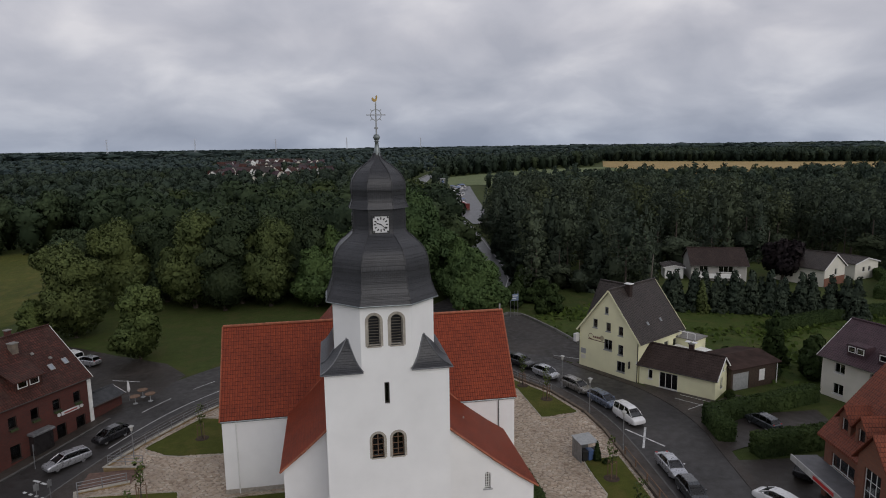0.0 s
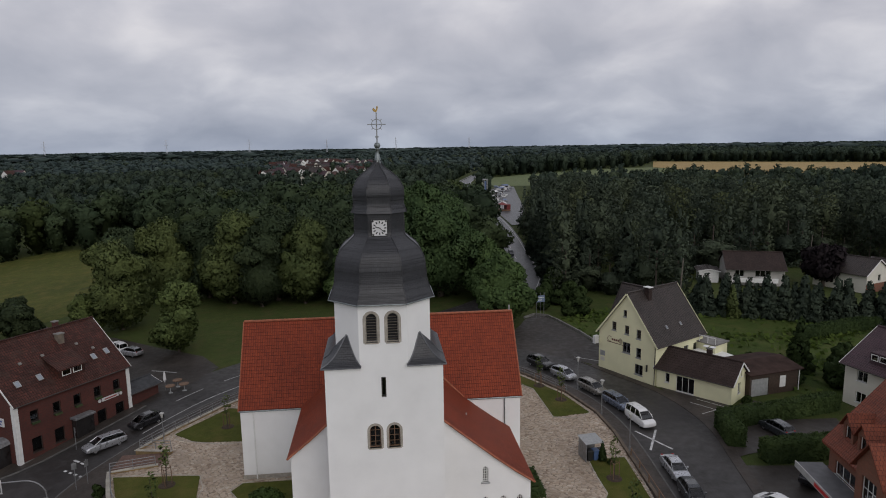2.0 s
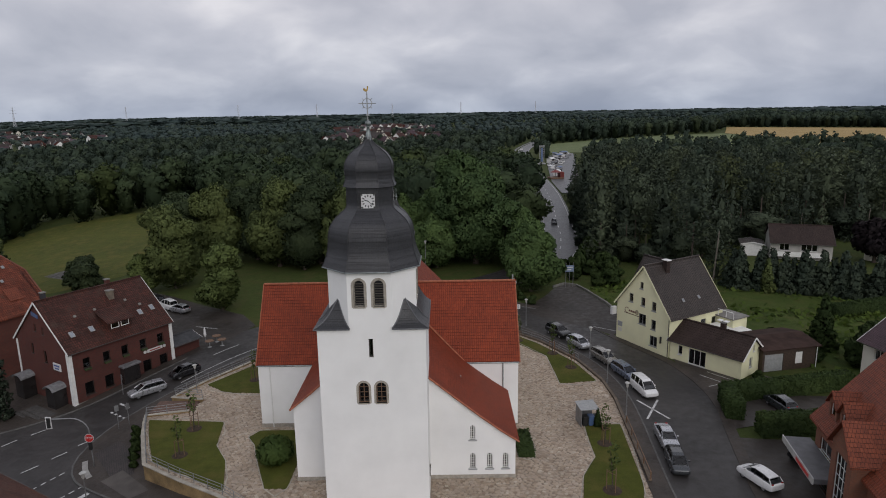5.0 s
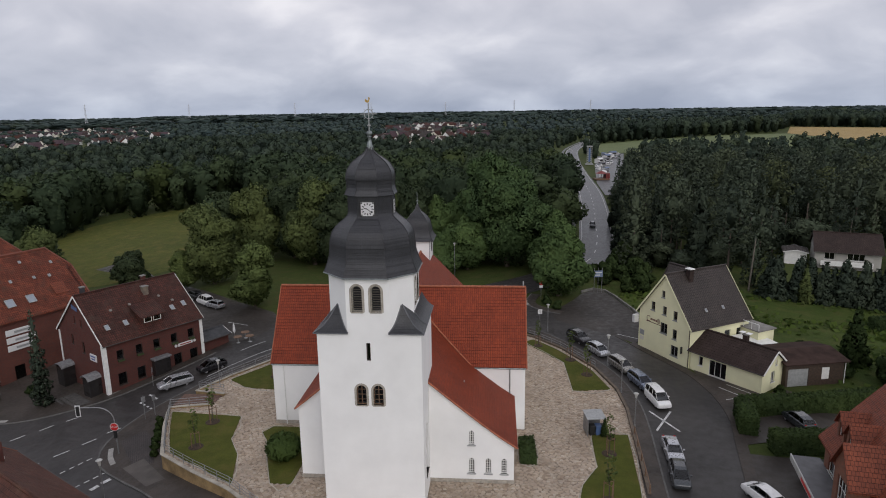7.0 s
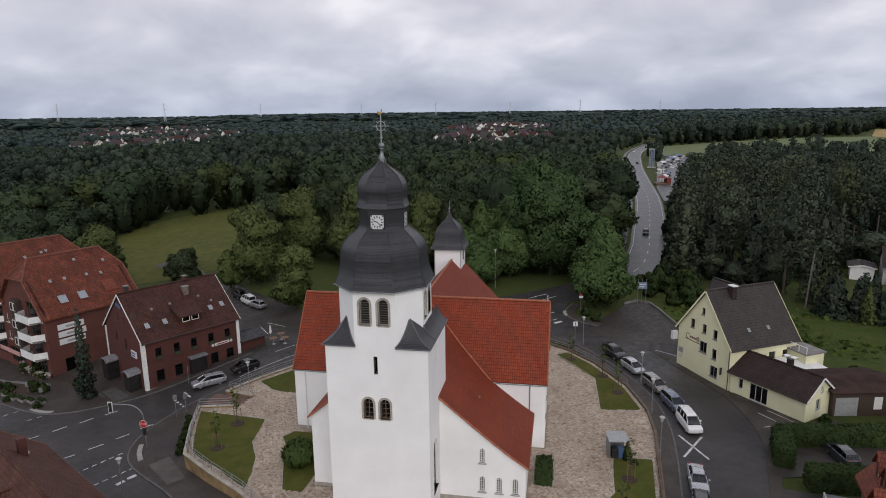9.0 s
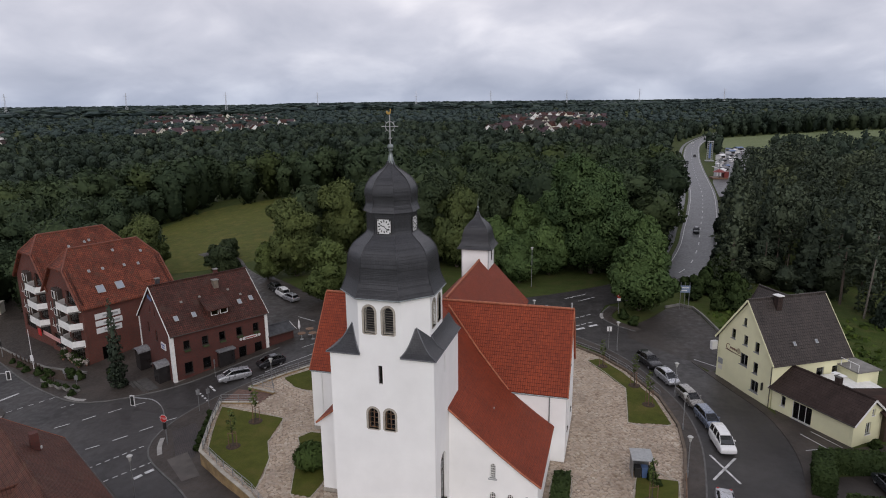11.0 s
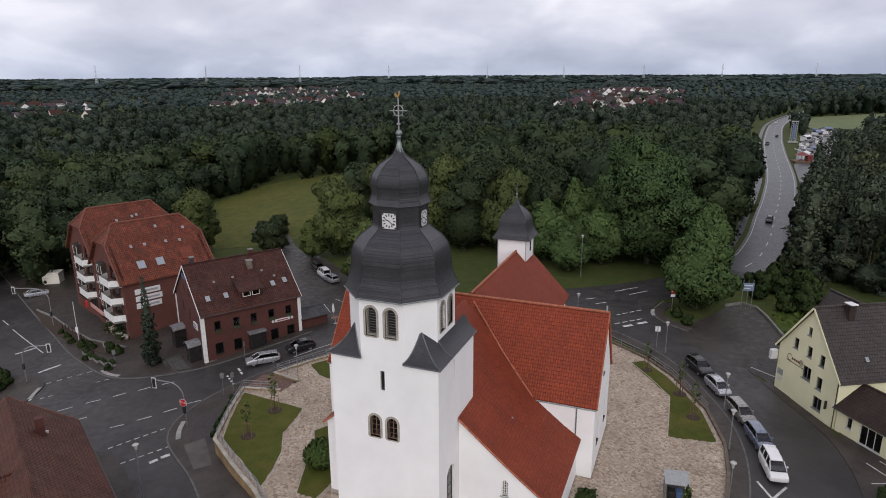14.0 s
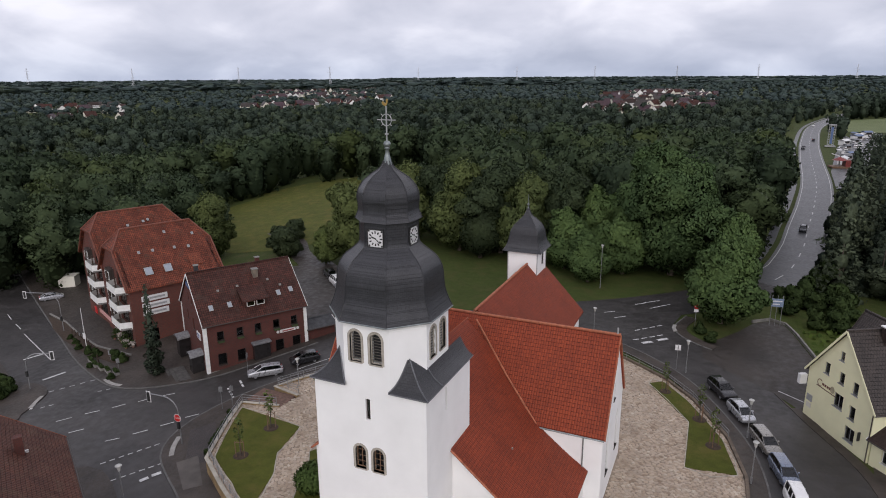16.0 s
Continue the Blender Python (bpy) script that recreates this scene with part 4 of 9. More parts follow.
def loft(lines, thick=0.0):
    bm = bmesh.new()
    rows = [[bm.verts.new(p) for p in ln] for ln in lines]
    for r, s in zip(rows, rows[1:]):
        for k in range(len(r) - 1):
            bm.faces.new((r[k], r[k + 1], s[k + 1], s[k]))
    bmesh.ops.remove_doubles(bm, verts=bm.verts, dist=1e-4)
    bmesh.ops.recalc_face_normals(bm, faces=bm.faces)
    if sum(f.normal.z * f.calc_area() for f in bm.faces) < 0:
        bmesh.ops.reverse_faces(bm, faces=bm.faces)
    if thick:
        out = bmesh.ops.extrude_face_region(bm, geom=list(bm.faces))
        bmesh.ops.translate(bm, vec=(0, 0, -thick), verts=[g for g in out["geom"] if isinstance(g, bmesh.types.BMVert)])
        bmesh.ops.recalc_face_normals(bm, faces=bm.faces)
    return bm


# small flared slate roofs over the tower's corners and along its sides
ez, ov = 15.46, 0.22
for sx in (-1, 1):
    tip, corner_ = (sx * 2.62, 0.9, 17.55), (sx * (TW + ov), -ov, ez)
    inner_, outer_ = (sx * 1.62, -ov, ez), (sx * (TW + ov), 2.1, ez)
    hip = curve_pts(corner_, tip, 0.42)
    lefte = curve_pts(inner_, (sx * 2.55, 0.8, 17.5), 0.36)
    righte = curve_pts(outer_, (sx * (BH - 0.05), BC - fw_ + 0.1, 16.75), 0.22)
    last = curve_pts((sx * (TW + ov), TD + 0.1, ez), (sx * (BH - 0.05), TD + 0.1, 16.75), 0.22)
    part("corner_roof", loft([lefte, hip], 0.09), SLATE, church, "flared dark slate corner roof")
    mid = [h.lerp(r, 0.5) for h, r in zip(hip, righte)]
    part("corner_roof", loft([hip, mid, righte], 0.09), SLATE, church, "flared dark slate corner roof")
    part("side_roof", loft([righte, last], 0.09), SLATE, church, "flared dark slate roof strip")
    bm = bmesh.new()
    for ln in (hip, lefte, righte):
        tube(bm, [p + Vector((0, 0, 0.03)) for p in ln], 0.045, 5)
    tube(bm, [Vector(inner_) - Vector((0, 0, 0.05)), Vector(corner_) - Vector((0, 0, 0.05)), Vector((sx * (TW + ov), TD + 0.1, ez - 0.05))], 0.05, 5)
    part("flashing", bm, LEAD, church, "grey lead edging")


def onion(profile, ratio, cx, cy, name, mat, label, steps=6):
    """An eight-sided roof with a curved outline. profile: half width and height."""
    fine = [profile[0]]
    pts = [Vector((r, z)) for r, z in profile]
    for k in range(len(pts) - 1):
        p = [pts[min(max(k + d, 0), len(pts) - 1)] for d in (-1, 0, 1, 2)]
        for j in range(1, steps + 1):
            t = j / steps
            q = 0.5 * (2 * p[1] + (p[2] - p[0]) * t + (2 * p[0] - 5 * p[1] + 4 * p[2] - p[3]) * t * t + (3 * p[1] - p[0] - 3 * p[2] + p[3]) * t ** 3)
            fine.append((max(q.x, 0.02), q.y))
    bm = bmesh.new()
    lines = []
    for r, z in fine:
        a = r * ratio
        lines.append([Vector((cx + x, cy + y, z)) for x, y in ((a, -r), (r, -a), (r, a), (a, r), (-a, r), (-r, a), (-r, -a), (-a, -r))])
    rows = [[bm.verts.new(p) for p in ln] for ln in lines]
    for r, s in zip(rows, rows[1:]):
        for k in range(8):
            j = (k + 1) % 8
            bm.faces.new((r[k], r[j], s[j], s[k]))
    bm.faces.new(rows[-1])
    bm.faces.new(rows[0][::-1])
    bmesh.ops.recalc_face_normals(bm, faces=bm.faces)
    ob = part(name, bm, mat, church, label)
    for k in range(8):
        tb = bmesh.new()
        tube(tb, [ln[k] + (ln[k] - Vector((cx, cy, ln[k].z))).normalized() * 0.005 for ln in lines], 0.04, 5)
        part("hip_trim", tb, SLATE, ob)
    return ob


LOWER = [(3.80, 19.93), (3.68, 20.2), (3.52, 20.62), (3.36, 21.15), (3.28, 21.75), (3.24, 22.35), (3.10, 23.0), (2.74, 23.6), (2.20, 24.08), (1.84, 24.45), (1.76, 24.85)]
DCX = -0.03
onion(LOWER, 0.45, DCX, BC, "lower_dome", SLATE, "bulging dark slate lower dome")
DRUM = [(1.76, 24.7), (1.75, 26.25)]
onion(DRUM, 0.45, DCX, BC, "lantern", SLATE, "dark slate clad lantern", 1)
UPPER = [(2.00, 26.08), (1.91, 26.3), (1.80, 26.68), (1.81, 27.1), (1.84, 27.45), (1.76, 27.95), (1.45, 28.5), (1.02, 28.9), (0.58, 29.22), (0.33, 29.5), (0.22, 29.8)]
onion(UPPER, 0.45, DCX, BC, "upper_dome", SLATE, "onion-shaped dark slate upper dome")
tr = bmesh.new()
loop = [(DCX + r * x, BC + r * y, 19.92) for r in (3.82,) for x, y in ((0.45, -1), (1, -0.45), (1, 0.45), (0.45, 1), (-0.45, 1), (-1, 0.45), (-1, -0.45), (-0.45, -1), (0.45, -1))]
tube(tr, loop, 0.05, 6)
part("gutter", tr, ZINC, church, "zinc gutter under the dome")


# clocks on the lantern
def clock(m):
    face = part("clock_face", B(-0.54, 0.54, -0.07, 0.0, -0.56, 0.56, bevel=0.015), SIGN_W, church, "square white clock face with black hands", m)
    part("clock_frame", ring(rect(-0.60, 0.60, -0.62, 0.62), rect(-0.53, 0.53, -0.55, 0.55), -0.09, 0.01), BLACK, face)
    for k in range(12):
        a = math.pi * k / 6
        part("hour_mark", B(-0.042, 0.042, -0.082, -0.07, 0.33, 0.49), BLACK, face, "", pose(0, 0, 0) @ Matrix.Rotation(a, 4, "Y"))
    for sx in (-1, 1):
        for sz in (-1, 1):
            part("corner_mark", B(-0.06, 0.06, -0.08, -0.07, -0.06, 0.06), BLACK, face, "", pose(sx * 0.46, 0, sz * 0.48, 0, 45))
    part("hour_hand", B(-0.035, 0.035, -0.10, -0.085, -0.06, 0.30), BLACK, face, "", Matrix.Rotation(radians(-72), 4, "Y"))
    part("minute_hand", B(-0.025, 0.025, -0.115, -0.10, -0.10, 0.46), BLACK, face, "", Matrix.Rotation(radians(130), 4, "Y"))
    return face


clock(pose(-0.02, BC - 1.76, 25.06))
clock(side_right(1.73) @ pose(BC, 0, 25.06))
clock(side_left(-1.79) @ pose(-BC, 0, 25.06))

# finial, ball, cross and cock
part("finial", lathe([(0.30, 29.5), (0.16, 30.2), (0.11, 30.55), (0.20, 30.58), (0.11, 30.66), (0.10, 30.7)], 12), ZINC, church, "green-grey metal spire foot", pose(0, BC, 0), True)
part("ball", lathe([(0.02, 30.62), (0.17, 30.68), (0.25, 30.85), (0.17, 31.02), (0.02, 31.08)], 14), ZINC, church, "", pose(0, BC, 0), True)
part("mast", cyl(cyl(bmesh.new(), 0.05, 0.045, 31.0, 33.2, 8), 0.13, 0.13, 31.42, 31.52, 10), GREYPAINT, church, "", pose(0, BC, 0))
bm = bmesh.new()
tube(bm, [(0.36 * math.cos(a), 0, 32.35 + 0.36 * math.sin(a)) for a in [math.pi * k / 10 for k in range(21)]], 0.03, 6)
tube(bm, [(-0.66, 0, 32.35), (0.66, 0, 32.35)], 0.035, 6)
for k in range(8):
    a = math.pi * k / 4
    tube(bm, [(0.36 * math.cos(a), 0, 32.35 + 0.36 * math.sin(a)), (0.52 * math.cos(a), 0, 32.35 + 0.52 * math.sin(a))], 0.025, 5)
part("cross", bm, GREYPAINT, church, "wrought metal ring cross", pose(0, BC, 0))
cock = [(-0.30, 33.35), (-0.34, 33.52), (-0.24, 33.62), (-0.13, 33.50), (0.02, 33.44), (0.08, 33.60), (0.06, 33.74), (0.15, 33.80), (0.24, 33.70), (0.20, 33.52), (0.14, 33.34), (0.02, 33.22), (-0.16, 33.24)]
cock = [(u * 0.7, 33.2 + (z - 33.2) * 0.75) for u, z in cock]
part("weathercock", panel(cock, (), 0.06), GOLD, church, "gilded weathercock", pose(-0.02, BC - 0.03, 0, 0, 0, 12))

# nave: walls and hollow tiled slopes
NY0 = 4.1
RIGHT = [(0.0, 14.15), (2.1, 11.95), (4.2, 9.75), (6.3, 8.0), (8.7, 6.05), (10.4, 4.75), (11.95, 3.7)]
LEFT = [(0.0, 14.15), (-2.1, 11.95), (-4.2, 9.95), (-5.9, 8.45), (-7.75, 6.95)]
win3 = [(7.91, 3.7, 0.5, 1.35), (7.91, 0.95, 0.55, 1.45), (9.39, 0.95, 0.55, 1.45), (10.78, 0.95, 0.55, 1.45)]
shape = [(TW, 0), (11.65, 0), (11.65, 3.72)] + [(x, z - 0.2) for x, z in RIGHT[::-1][1:] if x > TW] + [(TW, 9.5)]
part("nave_wall", panel(shape, [arch(c - w / 2, c + w / 2, z, z + h) for c, z, w, h in win3], 0.5), WHITE, church, m=pose(0, NY0, 0))
for c, z, w, h in win3:
    window(church, pose(c, NY0, z), w, h, FRAME_W, True, 2, 5, True, 0.12, label="small round-headed leaded window")
    part("sill", B(c - w / 2 - 0.12, c + w / 2 + 0.12, NY0 - 0.1, NY0 + 0.05, z - 0.12, z - 0.02, bevel=0.01), GREYPAINT, church)
shape = [(-7.5, 0), (-TW, 0), (-TW, 9.7)] + [(x, z - 0.2) for x, z in LEFT[3:-1]] + [(-7.5, 6.95)]
part("nave_wall", panel(shape, (), 0.5), WHITE, church, m=pose(0, NY0, 0))
part("nave_wall", B(11.2, 11.65, NY0 + 0.5, 14.07, 0, 3.7), WHITE, church)
part("nave_wall", B(-7.5, -7.05, NY0 + 0.5, 14.07, 0, 6.9), WHITE, church)
for prof, x0 in ((RIGHT, 3.2), (LEFT, -3.2)):
    bm = loft([[Vector((x, y, z)) for x, z in prof] for y in (NY0 - 0.3, 9.0, 17.0)], 0.16)
    part("nave_roof", bm, TILE_FLAT, church, "hollow red tiled nave roof")
    bm = bmesh.new()
    tube(bm, [(x, NY0 - 0.3, z - 0.1) for x, z in prof if abs(x) > 3.9], 0.09, 5)
    part("verge", bm, TILE_RIDGE, church)
part("plinth", B(TW, 11.7, NY0 - 0.06, NY0 + 0.02, 0, 0.35), STONE, church)
part("plinth", B(-7.56, -TW, NY0 - 0.06, NY0 + 0.02, 0, 0.35), STONE, church)

# transept
X0, X1, Y0, Y1, RZ, EZ = -13.4, 13.0, 14.07, 23.75, 14.0, 7.0
RY = (Y0 + Y1) / 2
part("transept_wall", B(X0, X1, Y0, Y0 + 0.5, 0, EZ), WHITE, church)
part("transept_wall", B(X0, X1, Y1 - 0.5, Y1, 0, EZ), WHITE, church)
gable = [(Y0 + 0.5, 0), (Y1 - 0.5, 0), (Y1 - 0.5, EZ), (Y1, EZ), (RY, RZ - 0.25), (Y0, EZ), (Y0 + 0.5, EZ)]
tall = [arch(RY + d - 0.55, RY + d + 0.55, 2.2, 6.0) for d in (-2.2, 2.2)] + [arch(RY - 0.4, RY + 0.4, 8.0, 9.8)]
part("gable_wall", panel(gable, tall, 0.5), WHITE, church, m=side_right(X1))
part("gable_wall", panel([(-y, z) for y, z in gable[::-1]], (), 0.5), WHITE, church, m=side_left(X0))
for d in (-2.2, 2.2):
    window(church, side_right(X1) @ pose(RY + d, 0, 2.2), 1.1, 3.8, FRAME_D, True, 1, 4, True, 0.15, label="tall round-headed church window")
window(church, side_right(X1) @ pose(RY, 0, 8.0), 0.8, 1.8, FRAME_D, True, 0, 2, True, 0.15, label="small round-headed gable window")
sl = (RZ - EZ) / (RY - Y0)
for s in (-1, 1):
    e_y = RY + s * (RY - Y0 + 0.10)
    bm = slab(bmesh.new(), [(X0 - 0.12, e_y, RZ - sl * abs(e_y - RY)), (X1 + 0.12, e_y, RZ - sl * abs(e_y - RY)), (X1 + 0.12, RY, RZ), (X0 - 0.12, RY, RZ)], 0.2)
    part("transept_roof", bm, TILE, church, "steep bright red pantiled transept roof")
    g_ = bmesh.new()
    tube(g_, [(X0 - 0.1, e_y, RZ - sl * abs(e_y - RY) - 0.12), (X1 + 0.1, e_y, RZ - sl * abs(e_y - RY) - 0.12)], 0.075, 6)
    part("gutter", g_, ZINC, church)
for x in (X1 - 1.55, X0 + 1.2, -7.9):
    part("downpipe", cyl(bmesh.new(), 0.055, 0.055, 0, EZ - 0.3, 8), ZINC if x > 0 else OFFWHITE, church, "", pose(x, Y0 - 0.1, 0))
part("plinth", B(X0 - 0.05, -7.5, Y0 - 0.06, Y0 + 0.02, 0, 0.4), STONE, church)
for x in (X0 - 0.16, X1 + 0.16):
    bm = bmesh.new()
    tube(bm, [(x, Y0 - 0.1, EZ - 0.25), (x, RY, RZ - 0.08), (x, Y1 + 0.1, EZ - 0.25)], 0.07, 5)
    part("verge", bm, TILE_RIDGE, church)


def ridge(p, q, parent, mat=None, r=0.13, step=0.4):
    """A row of half-round ridge tiles in one part."""
    p, q = Vector(p), Vector(q)
    d = q - p
    n = max(1, round(d.length / step))
    bm = bmesh.new()
    m = d.to_track_quat("Z", "Y").to_matrix().to_4x4()
    for k in range(n):
        a, b = p + d * (k / n), p + d * ((k + 1.08) / n)
        mm = Matrix.Translation(a) @ m
        cyl(bm, r * 0.88, r * 1.05, 0, (b - a).length, 8, m=mm)
    return part("ridge_tiles", bm, mat or TILE_RIDGE, parent)


ridge((X0 - 0.12, RY, RZ), (X1 + 0.12, RY, RZ), church)
# valleys where nave and transept roofs meet
bm = bmesh.new()
tube(bm, [(0.4, 18.4, 13.62), (4.2, 15.94, 9.9), (7.5, 14.0, 6.98)], 0.09, 6)
tube(bm, [(-0.4, 18.4, 13.62), (-4.2, 15.94, 9.9), (-7.4, 14.0, 6.98)], 0.09, 6)
part("valley_trim", bm, TILE_RIDGE, church)

# choir with its turret
CR, CE, CX = 14.2, 8.0, 5.9
for s in (-1, 1):
    bm = slab(bmesh.new(), [(s * CX, 20.0, CE), (s * CX, 39.2, CE), (0, 39.2, CR), (0, 19.5, CR)], 0.2)
    part("choir_roof", bm, TILE_FLAT, church, "red plain-tiled choir roof")
    part("choir_wall", B(min(s * 5.1, s * 5.5), max(s * 5.1, s * 5.5), Y1 - 0.3, 38.4, 0, CE + 0.3), WHITE, church)
part("choir_wall", panel([(-5.5, 0), (5.5, 0), (5.5, 8.2), (0, CR - 0.25), (-5.5, 8.2)], (), 0.5), WHITE, church, m=pose(0, 38.4, 0))
ridge((0, RY, CR + 0.02), (0, 35.2, CR + 0.02), church)
TX, TY, TH = -0.55, 37.0, 1.75
for sx in (-1, 1):
    part("turret_wall", B(TX + (sx * TH if sx < 0 else TH - 0.3), TX + (sx * TH + 0.3 if sx < 0 else TH), TY - TH + 0.3, TY + TH - 0.3, 11, 15.9), WHITE, church)
part("turret_wall", B(TX - TH, TX + TH, TY - TH, TY - TH + 0.3, 11, 15.9), WHITE, church)
part("turret_wall", B(TX - TH, TX + TH, TY + TH - 0.3, TY + TH, 11, 15.9), WHITE, church)
for px, py in ((TX + TH - 0.02, TY - TH - 0.03), (TX - TH + 0.02, TY - TH - 0.03), (TX + TH + 0.03, TY + TH - 0.05)):
    part("downpipe", cyl(bmesh.new(), 0.05, 0.05, 11.6, 15.8, 6), GREYPAINT, church, "", pose(px, py, 0))
window(church, side_right(TX + TH) @ pose(TY + 0.3, -0.002, 13.9), 0.45, 1.5, FRAME_D, False, 0, 0, True, -0.06, label="small dark turret opening")
TUR = [(2.28, 15.62), (2.08, 15.9), (1.84, 16.4), (1.68, 17.1), (1.58, 17.7), (1.32, 18.35), (0.86, 18.95), (0.44, 19.4), (0.22, 19.85), (0.1, 20.3)]
onion(TUR, 0.97, TX, TY, "turret_dome", SLATE, "small bell-shaped slate turret roof")
part("turret_finial", lathe([(0.1, 20.2), (0.06, 20.6), (0.14, 20.7), (0.14, 20.8), (0.04, 20.9), (0.03, 21.9)], 8), ZINC, church, "", pose(TX, TY, 0))
# snow-guard, chimney and hatch on the roofs, lamps at the gable
part("roof_hook", B(7.0, 7.1, 9.0, 9.1, 7.4, 7.55), GREYPAINT, church)
part("ridge_post", cyl(bmesh.new(), 0.08, 0.08, 13.9, 14.6, 8), GREYPAINT, church, "", pose(X1 - 0.1, RY, 0))


# ---- houses ----
def chimney(parent, x, y, z0, z1, mat, w=0.6, cap=True):
    part("chimney", B(x - w / 2, x + w / 2, y - w / 2, y + w / 2, z0, z1), mat, parent)
    if cap:
        part("chimney_cap", B(x - w / 2 - 0.08, x + w / 2 + 0.08, y - w / 2 - 0.08, y + w / 2 + 0.08, z1, z1 + 0.1), CONCRETE, parent)


def skylight(parent, m, w=0.75, h=1.1):
    f = part("skylight", ring(rect(-w / 2, w / 2, 0, h), rect(-w / 2 + 0.08, w / 2 - 0.08, 0.08, h - 0.08), -0.1, 0.04), GREYPAINT, parent, "", m)
    part("pane", sheet(rect(-w / 2 + 0.08, w / 2 - 0.08, 0.08, h - 0.08), -0.06, -0.05), SKY_GLASS, f)


SKY_GLASS = plain("skylight_glass", (0.25, 0.28, 0.32), 0.05, 0.1, 1.0, 10.0, 0.0, spec=1.0)


def gabled(name, m, w, l, ez, rz, wall, roof, label, category="house", wins=(), front_holes=(), eave=0.4, verge=0.3, base_z=0.0, ridge_mat=None, right_wins=(), left_wins=(), frame=None, back_gable=True, verge_mat=None):
    """A house whose front gable stands in local y = 0, x from -w/2 to w/2; its ridge runs along +y for l."""
    h = thing(name, m, label, category)
    t = 0.35
    g = [(-w / 2, base_z), (w / 2, base_z), (w / 2, ez), (0, rz - 0.15), (-w / 2, ez)]

    def hole(q):
        u, z, ww, hh = q[:4]
        return rect(u - ww / 2, u + ww / 2, z, z + hh)

    part("wall", panel(g, [hole(q) for q in wins], t), wall, h)
    part("wall", panel(g, (), t), wall, h, m=pose(0, l, 0, 0, 0, 180))
    sr = [(t + 0.003, base_z), (l - t - 0.003, base_z), (l - t - 0.003, ez), (t + 0.003, ez)]
    part("wall", panel(sr, [hole(q) for q in right_wins], t), wall, h, m=pose(w / 2, 0, 0, 0, 0, 90))
    part("wall", panel([(-u, z) for u, z in sr[::-1]], [hole(q) for q in left_wins], t), wall, h, m=pose(-w / 2, 0, 0, 0, 0, -90))
    for q in wins:
        window(h, pose(q[0], 0, q[1]), q[2], q[3], frame, mull=q[4] if len(q) > 4 else 1)
    for q in right_wins:
        window(h, pose(w / 2, 0, 0, 0, 0, 90) @ pose(q[0], 0, q[1]), q[2], q[3], frame, mull=q[4] if len(q) > 4 else 1)
    for q in left_wins:
        window(h, pose(-w / 2, 0, 0, 0, 0, -90) @ pose(q[0], 0, q[1]), q[2], q[3], frame, mull=q[4] if len(q) > 4 else 1)
    k = (rz - ez) / (w / 2)
    for s in (-1, 1):
        x = s * (w / 2 + eave)
        z = ez - k * eave
        part("roof", slab(bmesh.new(), [(x, -verge, z + 0.1), (x, l + verge, z + 0.1), (0, l + verge, rz + 0.1), (0, -verge, rz + 0.1)], 0.18), roof, h)
        gt = bmesh.new()
        tube(gt, [(x + s * 0.06, -verge, z), (x + s * 0.06, l + verge, z)], 0.07, 6)
        part("gutter", gt, FRAME_D, h)
        for yy in (-verge - 0.03, l + verge + 0.03):
            vb = bmesh.new()
            a, b = Vector((x, yy, z - 0.02)), Vector((0, yy, rz - 0.02))
            d = b - a
            box(vb, 0, d.length, -0.025, 0.025, -0.08, 0.12, m=Matrix.Translation(a) @ d.to_track_quat("X", "Z").to_matrix().to_4x4())
            part("bargeboard", vb, verge_mat or OFFWHITE, h)
    ridge((0, -verge, rz + 0.12), (0, l + verge, rz + 0.12), h, ridge_mat or roof)
    return h


def on_roof(w, ez, rz, s, along, up_):
    """Pose on a slope: s -1 or 1 for the side, distance along the ridge, distance up from the eave."""
    k = math.atan2(rz - ez, w / 2)
    x = s * (w / 2 - up_ * math.cos(k))
    return pose(x, along, ez + up_ * math.sin(k) + 0.1, 0, 0, 90 * s) @ pose(0, 0, 0, math.degrees(k) - 90)


def text_bars(parent, m, w, h, rows, mat):
    """Writing that cannot be read: plain bars."""
    for k in range(rows):
        hh = h / (rows * 1.8)
        z = h * (1 - (k + 0.5) / rows)
        ww = w * (0.95 - 0.25 * (k % 2))
        part("lettering", B(-ww / 2, ww / 2, -0.012, 0.0, z - hh / 2, z + hh / 2), mat, parent, "", m)


# yellow inn
A_, B_ = Vector((29.75, 39.1)), Vector((34.33, 31.09))
mid = (A_ + B_) / 2
ang = math.degrees(math.atan2(B_.y - A_.y, B_.x - A_.x))
YM = pose(mid.x, mid.y, 0, 0, 0, ang)
yw = [(-0.35, 8.05, 0.6, 0.95, 0), (-2.1, 5.85, 0.75, 1.2, 0), (0.0, 5.75, 0.75, 1.2, 0), (1.9, 5.55, 0.75, 1.25, 0), (0.0, 3.2, 1.3, 1.45, 1), (1.95, 3.0, 0.8, 1.35, 0), (2.05, 0.75, 1.3, 1.4, 1)]
yel = gabled("inn", YM, 9.2, 10.3, 5.5, 11.25, YELLOW, TILE_GREY, "pale yellow rendered inn with dark brown-grey tiled roof", "house", yw, eave=0.35, verge=0.25, frame=GREYPAINT, right_wins=[(6.5, 2.9, 1.0, 1.2, 0), (8.6, 2.9, 0.9, 1.2, 0)], verge_mat=YELLOW)
for q in (1.5, 4.5):
    skylight(yel, on_roof(9.2, 5.5, 11.25, 1, 2.0 + q, 1.4), 0.35, 0.5)
chimney(yel, 0.7, 3.3, 9.5, 11.7, TILE_BROWN, 0.7, False)
part("chimney_hood", B(0.2, 1.2, 2.9, 3.7, 11.75, 11.85), OFFWHITE, yel)
